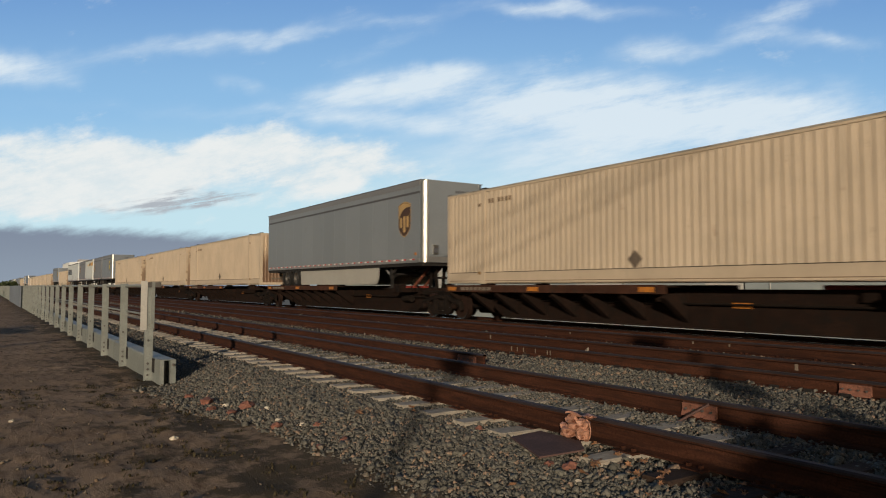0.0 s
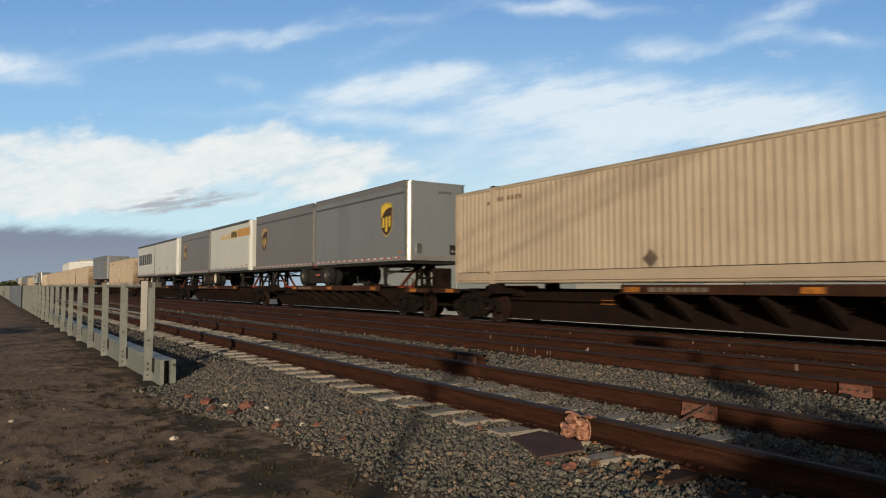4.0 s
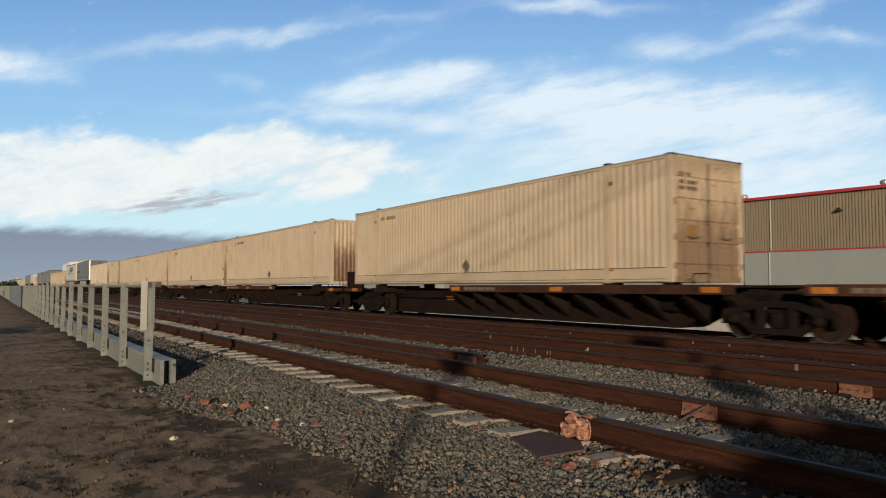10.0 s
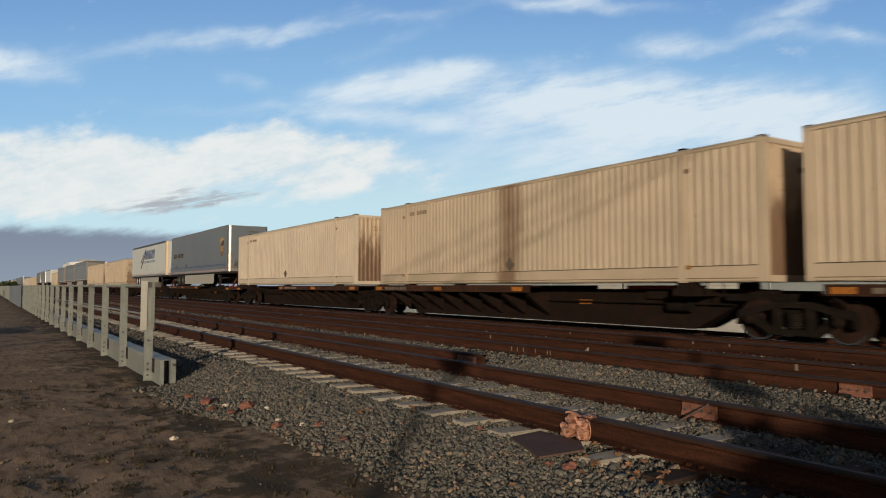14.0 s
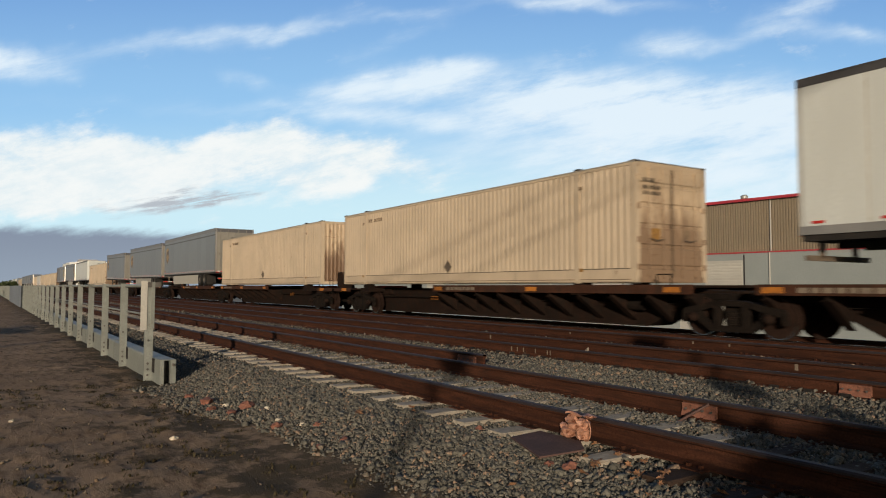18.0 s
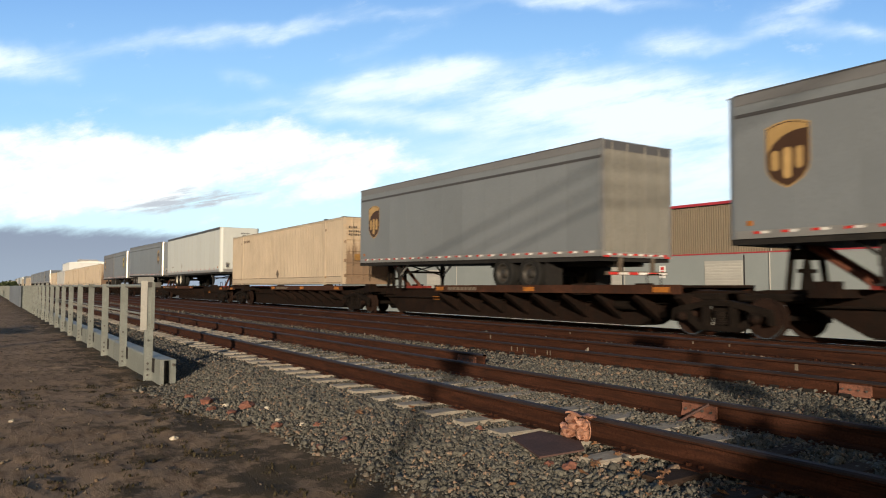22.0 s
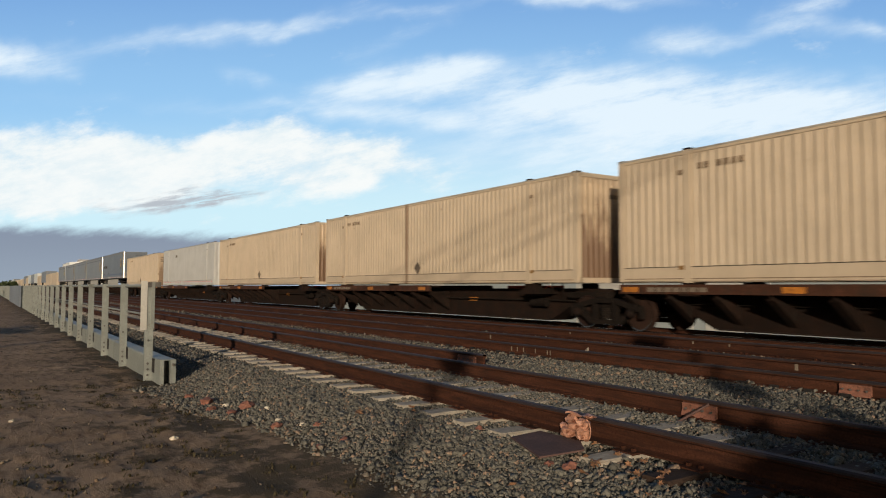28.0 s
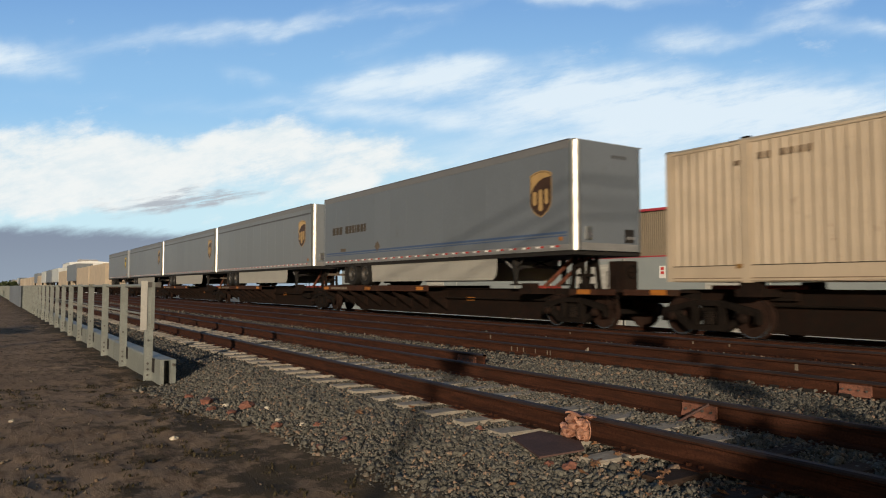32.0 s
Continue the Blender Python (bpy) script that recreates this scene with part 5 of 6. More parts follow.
def make_unit(front, rear, load, front_bogie, rear_bogie, faces_back=False):
    """One platform of an articulated spine car, seen from its middle: front and rear are the distances to its joints."""
    labels = {"box": "rusty brown spine car platform carrying a container", "trailer": "rusty brown spine car platform with a raised trailer hitch", "pups": "rusty brown spine car platform with hitches at both ends"}
    t = thing("spine_car", labels[load], "rail car", "spine car platforms")
    w = -1 if faces_back else 1
    a, b = -rear, front
    prof = [(a + 0.25, 0.72), (a + 1.55, 0.72), (a + 2.7, 0.13), (b - 2.7, 0.13), (b - 1.55, 0.72), (b - 0.25, 0.72), (b - 0.25, 0.98), (b - 1.6, 0.99), (a + 1.6, 0.99), (a + 0.25, 0.98)]
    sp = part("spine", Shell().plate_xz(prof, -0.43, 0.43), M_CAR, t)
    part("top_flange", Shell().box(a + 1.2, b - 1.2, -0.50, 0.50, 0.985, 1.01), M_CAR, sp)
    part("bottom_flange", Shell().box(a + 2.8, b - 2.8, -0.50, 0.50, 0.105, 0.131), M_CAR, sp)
    if load == "pups":
        d0, d1 = CACHE["deck_span"]
    elif w > 0:
        d0, d1 = a + 0.75, 0.9
    else:
        d0, d1 = -0.9, b - 0.75
    dk = 1.10
    for side in (-1, 1):
        y = side
        deck = part("deck", Shell().box(d0, d1, min(y * 0.50, y * 1.30), max(y * 0.50, y * 1.30), dk - 0.05, dk), M_CAR, t, "worn wheel deck")
        part("deck_sill", Shell().box(d0, d1, min(y * 1.295, y * 1.335), max(y * 1.295, y * 1.335), dk - 0.20, dk + 0.012), M_SILL, deck)
        k0 = d0 + 0.35
        step = (d1 - d0 - 0.9) / 2
        for k in range(3):
            part("reflector", cached("refl", lambda: Shell().box(-0.23, 0.23, -0.005, 0.005, -0.06, 0.06).mesh("reflector", M_ORANGE)), None, deck, at=pose(k0 + step * k, y * 1.337, dk - 0.10))
        m = bars(Shell(), k0 + 0.5, dk - 0.15, [0.22, 0.16, 0.2, 0.18, 0.14, 0.2, 0.2], 0.10, y * 1.336, 0.5, t=0.004)
        part("stencil_bars", m, M_PALEMARK, deck)
    n = int((d1 - d0) / 1.15)
    for k in range(n + 1):
        for side in (-1, 1):
            part("outrigger", cached(("gusset", side), lambda: gusset_mesh(side)), None, t, at=pose(d0 + 0.15 + (d1 - d0 - 0.3) * k / n, 0, 0))
    # container pedestals
    for px in (-6.095, 6.095):
        p = part("pedestal", cached("ped", lambda: Shell().box(-0.28, 0.28, -1.28, 1.28, 0.86, 1.02).box(-0.2, 0.2, -1.25, -0.95, 1.0, 1.165).box(-0.2, 0.2, 0.95, 1.25, 1.0, 1.165).mesh("pedestal", M_CAR)), None, t, at=pose(px, 0, 0))
    if load != "pups":
        for side in (-1, 1):
            part("reflector", cached("refl", None), None, sp, at=pose(2.2 * w, side * 0.434, 0.66))
    if load == "box":
        make_hitch(t, (b - 3.4) * w if w > 0 else -(rear - 3.4), w, False)
    elif load == "trailer":
        make_hitch(t, CACHE["hitch_x"], w, True)
    else:
        make_hitch(t, CACHE["hitch_x"], 1, True)
        make_hitch(t, -CACHE["hitch_x"], -1, True)
    # end platforms over the bogies with brake gear
    for x, s in ((a, 1), (b, -1)):
        side_x = sorted((x + s * 0.15, x + s * 1.75))
        ends = (s < 0 and front_bogie) or (s > 0 and rear_bogie)
        if ends:
            pl = part("end_platform", Shell().box(side_x[0], side_x[1], -1.24, 1.24, 0.93, 0.985), M_CAR, t, "rusty end platform")
            part("platform_sill", Shell().box(side_x[0], side_x[1], -1.28, -1.24, 0.86, 1.0), M_SILL, pl)
            part("reflector", cached("refl", None), None, pl, at=pose(x + s * 1.2, -1.284, 0.935))
        part("end_casting", Shell().box(min(x + s * 0.25, x + s * 1.7), max(x + s * 0.25, x + s * 1.7), -0.75, 0.75, 0.76, 0.92, c=0.03), M_CARDARK, t)
    part("brake_cylinder", Shell().rod((b - 3.3, -0.62, 0.62), (b - 2.7, -0.62, 0.62), 0.13, 12), M_CARDARK, t, smooth=True)
    part("brake_pipe", Shell().rod((a + 1.6, -0.55, 0.68), (b - 1.6, -0.55, 0.68), 0.025, 6), M_CARDARK, t)
    part("grab_iron", Shell().rod((b - 1.9, -1.1, 0.9), (b - 1.9, -1.1, 1.35), 0.015, 6).rod((b - 1.5, -1.1, 0.9), (b - 1.5, -1.1, 1.35), 0.015, 6).rod((b - 1.9, -1.1, 1.35), (b - 1.5, -1.1, 1.35), 0.015, 6), M_CARDARK, t)
    if front_bogie is not None:
        make_bogie(t, b - front_bogie)
        if front_bogie > 0:
            part("coupler", Shell().box(b - 1.6, b - 0.05, -0.13, 0.13, 0.70, 0.92).box(b - 0.3, b + 0.12, -0.2, 0.2, 0.66, 0.98), M_CARDARK, t)
            # brake stand on the end platform: a housing with a small wheel
            hb = part("brake_housing", Shell().box(b - 0.95, b - 0.45, -0.62, -0.12, 0.92, 1.72, c=0.03), M_CAR, t, "rusty brake housing")
            s = Shell().turned([(0.0, 0.15), (0.0, 0.18), (0.03, 0.18), (0.03, 0.15), (0.0, 0.15)], (b - 0.40, -0.37, 1.45), 18, "x", False)
            s.rod((b - 0.385, -0.53, 1.45), (b - 0.385, -0.21, 1.45), 0.012, 6).rod((b - 0.385, -0.37, 1.29), (b - 0.385, -0.37, 1.61), 0.012, 6).rod((b - 0.46, -0.37, 1.45), (b - 0.38, -0.37, 1.45), 0.03)
            part("hand_brake", s, M_CARDARK, hb)
            ladder = Shell()
            for xx in (b - 0.42, b - 0.08):
                ladder.rod((xx, -1.22, 0.55), (xx, -1.22, 1.45), 0.014, 6)
            for zz in (0.62, 0.86, 1.10, 1.34):
                ladder.rod((b - 0.42, -1.22, zz), (b - 0.08, -1.22, zz), 0.011, 6)
            part("end_ladder", ladder, M_CAR, t)
    if rear_bogie is not None:
        make_bogie(t, a + rear_bogie)
        if rear_bogie > 0:
            part("coupler", Shell().box(a + 0.05, a + 1.6, -0.13, 0.13, 0.70, 0.92).box(a - 0.12, a + 0.3, -0.2, 0.2, 0.66, 0.98), M_CARDARK, t)
    return t


# ---- loads, front to back ----
def darkname(y, hx):
    return bars(Shell(), -hx + 1.22, 2.02, [0.60, 0.70, 0.62, 0.64, 0.79, 0.64, 0.60], 0.98, y, 0.27, 0.10)


def navy_name(y, hx):
    return bars(Shell(), -1.40, 2.53, [0.40, 0.36, 0.34, 0.36, 0.40, 0.34, 0.40, 0.34, 0.36], 0.82, y, 0.20, 0.35)


def navy_line(y, hx):
    s = Shell().plate_xz([(-2.85, 2.20), (3.55, 2.20), (3.58, 2.245), (-2.78, 2.245)], y - 0.006, y + 0.006)
    return s.plate_xz([(-2.72, 2.29), (3.60, 2.29), (3.63, 2.35), (-2.62, 2.35)], y - 0.006, y + 0.006)


def navy_swoosh(y, hx):
    s = Shell()
    s.plate_xz([(-3.45, 1.72), (-2.85, 1.72), (-1.35, 2.85), (-1.6, 2.98)], y - 0.007, y + 0.007)
    s.plate_xz([(-3.7, 2.25), (-3.2, 2.25), (-0.75, 3.5), (-0.70, 3.6)], y - 0.007, y + 0.007)
    return s


def freight_name(y, hx):
    return bars(Shell(), -hx + 0.95, 2.2, [0.3, 0.28, 0.28, -0.2, 0.3, 0.2, 0.24, 0.1, 0.27, 0.26, 0.18], 0.32, y, 0.2)


def freight_line(y, hx):
    s = Shell().box(-hx + 0.3, hx - 0.32, y - 0.005, y + 0.005, 1.30, 1.33)
    return s.box(-hx + 0.3, hx - 0.32, y - 0.005, y + 0.005, 1.37, 1.43)


def livery(y, hx, which):
    out = Shell()
    if which == 0:
        for a, b, c, d in ((-1.9, -0.9, 3.02, 3.10), (-0.9, 0.35, 2.96, 3.34)):
            out.plate_xz([(a, 3.02 - 0.05), (b, 2.96), (b, 3.36), (a, c + 0.1)], y - 0.005, y + 0.005)
    elif which == 1:
        out.plate_xz([(1.9, 2.98), (hx - 0.05, 2.98), (hx - 0.05, 3.44), (1.9, 3.44)], y - 0.005, y + 0.005)
    elif which == 2:
        out.plate_xz([(0.5, 2.94), (1.8, 2.94), (1.8, 3.40), (0.5, 3.40)], y - 0.005, y + 0.005)
    else:
        bars(out, 0.58, 3.02, [0.13, 0.14, 0.12, 0.12, 0.14, 0.18], 0.30, y + math.copysign(0.006, y), 0.2)
    return out


def diamond_frame(y, hx):
    s, e = Shell(), 0.005
    for (a, b), (c, d) in zip(((0, 0.26), (0.2, 0), (0, -0.26), (-0.2, 0)), ((0.2, 0), (0, -0.26), (-0.2, 0), (0, 0.26))):
        q = Vector((c - a, d - b)).normalized().orthogonal() * 0.025
        s.plate_xz([(-0.2 + a + q.x, 1.70 + b + q.y), (-0.2 + c + q.x, 1.70 + d + q.y), (-0.2 + c - q.x, 1.70 + d - q.y), (-0.2 + a - q.x, 1.70 + b - q.y)], y - e, y + e)
    return s


def small_marks(y, hx):
    s = Shell()
    s.plate_xz([(-hx + 5.2, 1.32), (-hx + 5.42, 1.54), (-hx + 5.2, 1.76), (-hx + 4.98, 1.54)], y - 0.005, y + 0.005)
    s.box(-hx + 1.8, -hx + 2.3, y - 0.005, y + 0.005, 1.45, 1.58)
    return s


LETTERS = {
    "darkname": [(darkname, M_BLACKINK, "large dark plain bars in place of a name", 1)],
    "navy": [(navy_name, M_NAVY, "navy slanted lettering drawn as bars", -1), (navy_line, M_BLUELINE, "thin navy double underline", -1), (navy_swoosh, M_BROWNINK, "dark brown swoosh", -1), (diamond_frame, M_ALU, "grey diamond placard frame", -1)],
    "freight": [(freight_name, M_STENCIL_SHADE, "small dark lettering drawn as bars", -1), (small_marks, M_DIAMOND, "grey placards", -1), (freight_line, M_BLUELINE, "thin dark blue double line", -1)],
    "yellow": [(lambda y, h: livery(y, h, 0), M_LIVERYPALE, "fading orange flash", -1), (lambda y, h: livery(y, h, 1), M_LIVERY, "orange band", -1),
               (lambda y, h: livery(y, h, 2), M_LIME, "yellow name panel", -1), (lambda y, h: livery(y, h, 3), M_BLACKINK, "dark lettering drawn as bars", -1)],
    "plain": [(small_marks, M_SKIRT, "grey placards", -1)]}

TRAILERS = {
    "shield53": lambda: make_trailer(16.25, M_TRAIL_GREY, "long grey box trailer with side skirt and brown shield emblem", True, None, M_CHROME, M_BAND, None, M_GOLD),
    "shield53r": lambda: make_trailer(16.15, M_TRAIL_GREY, "long grey box trailer riding backwards, with side skirt and shield emblem", True, None, None, M_BAND, None, M_GOLD, False),
    "shieldfr": lambda: make_trailer(16.3, M_TRAIL_BLUE, "long blue-grey freight box trailer with skirt and small dark lettering", True, None, M_CHROME, None, None, M_GOLD, letters=LETTERS["freight"]),
    "shield45": lambda: make_trailer(13.75, M_TRAIL_GREY, "older grey box trailer with yellow shield emblem", False, None, None, M_BAND, None, M_YELLOWGOLD),
    "shield45r": lambda: make_trailer(13.7, M_TRAIL_GREY, "grey box trailer riding backwards with gold shield emblem", False, None, None, M_BAND, None, M_GOLD),
    "pup": lambda: make_trailer(8.5, M_TRAIL_GREY, "short grey box trailer with shield emblem", False, None, M_CHROME, M_BAND, None, M_YELLOWGOLD, axles=1),
    "pupr": lambda: make_trailer(8.5, M_TRAIL_DARK, "short dark grey box trailer with shield emblem", False, None, None, M_BAND, None, M_GOLD, axles=1),
    "yellow": lambda: make_trailer(8.5, M_TRAIL_WHITE, "short white box trailer with orange and yellow band", False, M_HUBWHITE, None, None, M_BAND, axles=1, tape="red", letters=LETTERS["yellow"]),
    "whitepup": lambda: make_trailer(8.7, M_TRAIL_WHITE, "short plain white box trailer", False, None, None, None, M_BAND, axles=1, letters=LETTERS["plain"]),
    "darkname": lambda: make_trailer(8.5, M_TRAIL_WHITE, "short white box trailer with big dark lettering bars", False, M_HUBWHITE, None, None, M_BAND, axles=1, tape="red", letters=LETTERS["darkname"]),
    "navy": lambda: make_trailer(16.4, M_TRAIL_WHITE, "long white box trailer with navy lettering bars and brown swoosh", True, M_HUBWHITE, M_CORNER, None, M_BAND, tape="red", letters=LETTERS["navy"]),
    "white": lambda: make_trailer(16.0, M_TRAIL_WHITE, "long plain white box trailer with dark roof edge", False, M_HUBWHITE, None, None, M_BAND, tape="red", letters=LETTERS["plain"], axle_at=3.55)}
BOXES = {
    "door": lambda: make_container(True, M_TAN, "tan ribbed steel container with its rusty doors facing forward"),
    "nose": lambda: make_container(False, M_TAN, "tan ribbed steel container with a plain end wall facing forward"),
    "stain": lambda: make_container(False, M_TAN_B, "tan ribbed steel container with a broad brown stain"),
    "streak": lambda: make_container(False, M_TAN_C, "tan ribbed steel container with a narrow brown streak"),
    "cream": lambda: make_container(False, M_CREAM, "pale cream ribbed steel container"),
    "whitebox": lambda: make_container(False, M_WHITEBOX, "smooth white container with a red dashed line", False, True, M_WHITEBOX)}
# units from the front: loads as (kind, rear end along the line, length, faces back); a car ends at each "|"
UNITS = [
    [("nose", 287.4, CL)], [("nose", 269.8, CL)], [("shield53", 252.0, 16.25)], [("nose", 234.5, CL)], [("door", 216.9, CL)], [("door", 197.95, CL)], "|",
    [("pup", 186.3, 8.5), ("pupr", 177.4, 8.5, 1)], [("yellow", 167.9, 8.5), ("pupr", 158.95, 8.5, 1)], [("whitepup", 148.9, 8.7), ("darkname", 140.15, 8.5, 1)], "|",
    [("door", 120.8, CL)], [("shield45", 104.7, 13.75)], [("door", 81.95, CL)], "|",
    [("nose", 63.3, CL)], [("door", 46.0, CL)], [("door", 28.75, CL)], [("stain", 11.8, CL)], [("cream", -6.65, CL)], "|",
    [("shieldfr", -25.2, 16.3)], [("navy", -43.8, 16.4)], [("door", -63.95, CL)], "|",
    [("nose", -82.6, CL)], [("shield53r", -100.5, 16.15, 1)], [("shield53r", -117.85, 16.15, 1)], [("shield45r", -135.1, 13.7, 1)], [("door", -152.75, CL)], "|",
    [("white", -171.6, 16.0)], [("shield53", -190.4, 16.25)], [("pup", -201.3, 8.5), ("pupr", -210.3, 8.5, 1)], "|",
    [("nose", -229.6, CL)], [("streak", -247.2, CL)], [("nose", -264.5, CL)], [("whitebox", -282.0, CL)], [("door", -300.75, CL)], "|",
    [("shieldfr", -320.0, 16.3)], [("shield53", -337.6, 16.25)], [("shield53", -354.5, 16.25)], [("shield53", -371.5, 16.25)], [("shield45", -388.1, 16.15)], "|"]
MORE = ["nose", "door", "shield53", "nose", "white", "|", "shieldfr", "navy", "nose", "shield53", "door", "|", "nose", "nose", "cream", "door", "nose", "|", "shield45", "white", "nose", "door", "nose", "|", "nose", "shield53", "nose", "door", "nose", "|"]
place = -406.5
for k in MORE:
    UNITS.append("|" if k == "|" else [(k, place, CL)])
    place -= 2.0 if k == "|" else 17.6


def plain_load(kind):
    """A container or trailer of the far tail of the train, in its main parts."""
    box = kind in BOXES
    skin = M_TAN if kind in ("nose", "door") else M_CREAM if kind == "cream" else M_TRAIL_WHITE if kind in ("white", "navy") else M_TRAIL_GREY
    if box:
        t = thing("container", "tan steel container far back on the train", "container", "containers on the train")
        z0, z1 = 0.0, CH
    else:
        t = thing("semi_trailer", "box trailer far back on the train", "trailer", "trailers on the train")
        z0, z1 = 0.93, 3.87
    hx = CL / 2
    part("body", Shell().box(-hx, hx, -1.295, 1.295, z0, z1 - 0.02), skin, t)
    part("roof", Shell().box(-hx + 0.05, hx - 0.05, -1.25, 1.25, z1 - 0.02, z1), M_ALU if not box else skin, t)
    if box:
        for sx in (-1, 1):
            part("lifting_post", Shell().box(sx * 6.095 - 0.1, sx * 6.095 + 0.1, -1.305, 1.305, 0.0, CH + 0.05), skin, t)
    else:
        for x in (-hx + 2.85, -hx + 4.07):
            for side in (-1, 1):
                tyre_wheel(t, x, side * 1.13, 0.5, 0.5, M_HUB, side)
        for side in (-1, 1):
            part("leg", Shell().box(hx - 3.0, hx - 2.85, side * 0.95 - 0.07, side * 0.95 + 0.07, 0.0, 0.93), M_UNDER, t)
    return t


def plain_unit(front, rear):
    t = thing("spine_car", "rusty brown spine car far back on the train", "rail car", "spine car platforms")
    prof = [(-rear + 0.25, 0.72), (-rear + 1.55, 0.72), (-rear + 2.7, 0.13), (front - 2.7, 0.13), (front - 1.55, 0.72), (front - 0.25, 0.72), (front - 0.25, 0.98), (-rear + 0.25, 0.98)]
    part("spine", Shell().plate_xz(prof, -0.43, 0.43), M_CAR, t)
    part("deck", Shell().box(-rear + 0.75, 0.9, -1.33, 1.33, 0.98, 1.10), M_CAR, t)
    for px in (-6.095, 6.095):
        part("pedestal", cached("ped", None), None, t, at=pose(px, 0, 0))
    b = part("bogie", cached("bolster", None), None, t, at=pose(-rear, 0, 0))
    for side in (-1, 1):
        part("side_frame", cached("frame", None), None, b, at=pose(0, side * 1.02, 0, 0, 0, 0 if side < 0 else 180))
        for dx in (-0.89, 0.89):
            part("wheel", cached("wheel", None), None, b, at=pose(dx, side * 0.75, 0.42, 0, 0, 0 if side < 0 else 180))
    return t


# where a car's joint lies off the middle of the gap between two loads, and how trailers sit: rise and tilt (nose down), by the place of the load
JOINT_SHIFT = {104.7: -0.55, 81.95: -1.0, -63.95: 0.35, -117.85: 0.5, -135.1: 1.4, -190.4: -0.8}
DECK_SPAN = {140.15: (-4.3, 6.2), 158.95: (-2.7, 6.6), 177.4: (-2.7, 6.6)}
SIT = {252.0: (-0.11, 0.0), 104.7: (0.05, 0.42), -117.85: (-0.065, -0.46), -135.1: (-0.10, -0.84), -190.4: (0.075, 0.53)}


def make_train():
    first = {}

    def load(kind):
        table = TRAILERS if kind in TRAILERS else BOXES
        if kind not in first:
            first[kind] = table[kind]()
            return first[kind]
        return copy_thing(first[kind], Matrix.Identity(4))

    spans, car = [], 0
    for u in UNITS:
        if u == "|":
            car += 1
            continue
        spans.append((car, min(q[1] for q in u), max(q[1] + q[2] for q in u), u))
    for i, (car, lo, hi, u) in enumerate(spans):
        mid = (lo + hi) / 2
        ahead, behind = (spans[i - 1] if i else None), (spans[i + 1] if i + 1 < len(spans) else None)
        f = (ahead[1] + hi) / 2 + JOINT_SHIFT.get(lo, 0.0) - mid if ahead else 9.3
        r = mid - (behind[2] + lo) / 2 - JOINT_SHIFT.get(behind[1], 0.0) if behind else 9.3
        fb = 1.85 if (not ahead or ahead[0] != car) else None
        rb = 2.35 if (not behind or behind[0] != car) else 0.0
        kind = "pups" if len(u) > 1 else ("trailer" if u[0][0] in TRAILERS else "box")
        back = len(u) == 1 and (len(u[0]) > 3 or (kind == "box" and rb is not None and rb > 0))
        CACHE["deck_span"] = DECK_SPAN.get(lo, (-4.7, 4.7))
        CACHE["hitch_x"] = (hi - lo) / 2 - 0.85 if kind == "pups" else (u[0][2] / 2 - 0.95) * (-1 if back else 1)
        if lo < -400:
            rolls(plain_unit(f, r), mid, Y_MID, RAIL_TOP)
            rolls(plain_load(u[0][0]), mid, Y_MID, FLOOR if u[0][0] in TRAILERS else BOX_Z)
            continue
        rolls(make_unit(f, r, kind, fb, rb, back), mid, Y_MID, RAIL_TOP)
        for q in u:
            turned = len(q) > 3
            rise, tilt = SIT.get(q[1], (0.0, 0.0))
            rolls(load(q[0]), q[1] + q[2] / 2, Y_MID, (FLOOR if q[0] in TRAILERS else BOX_Z) + rise, turned, tilt)


make_train()

# ---- buildings beyond the line ----


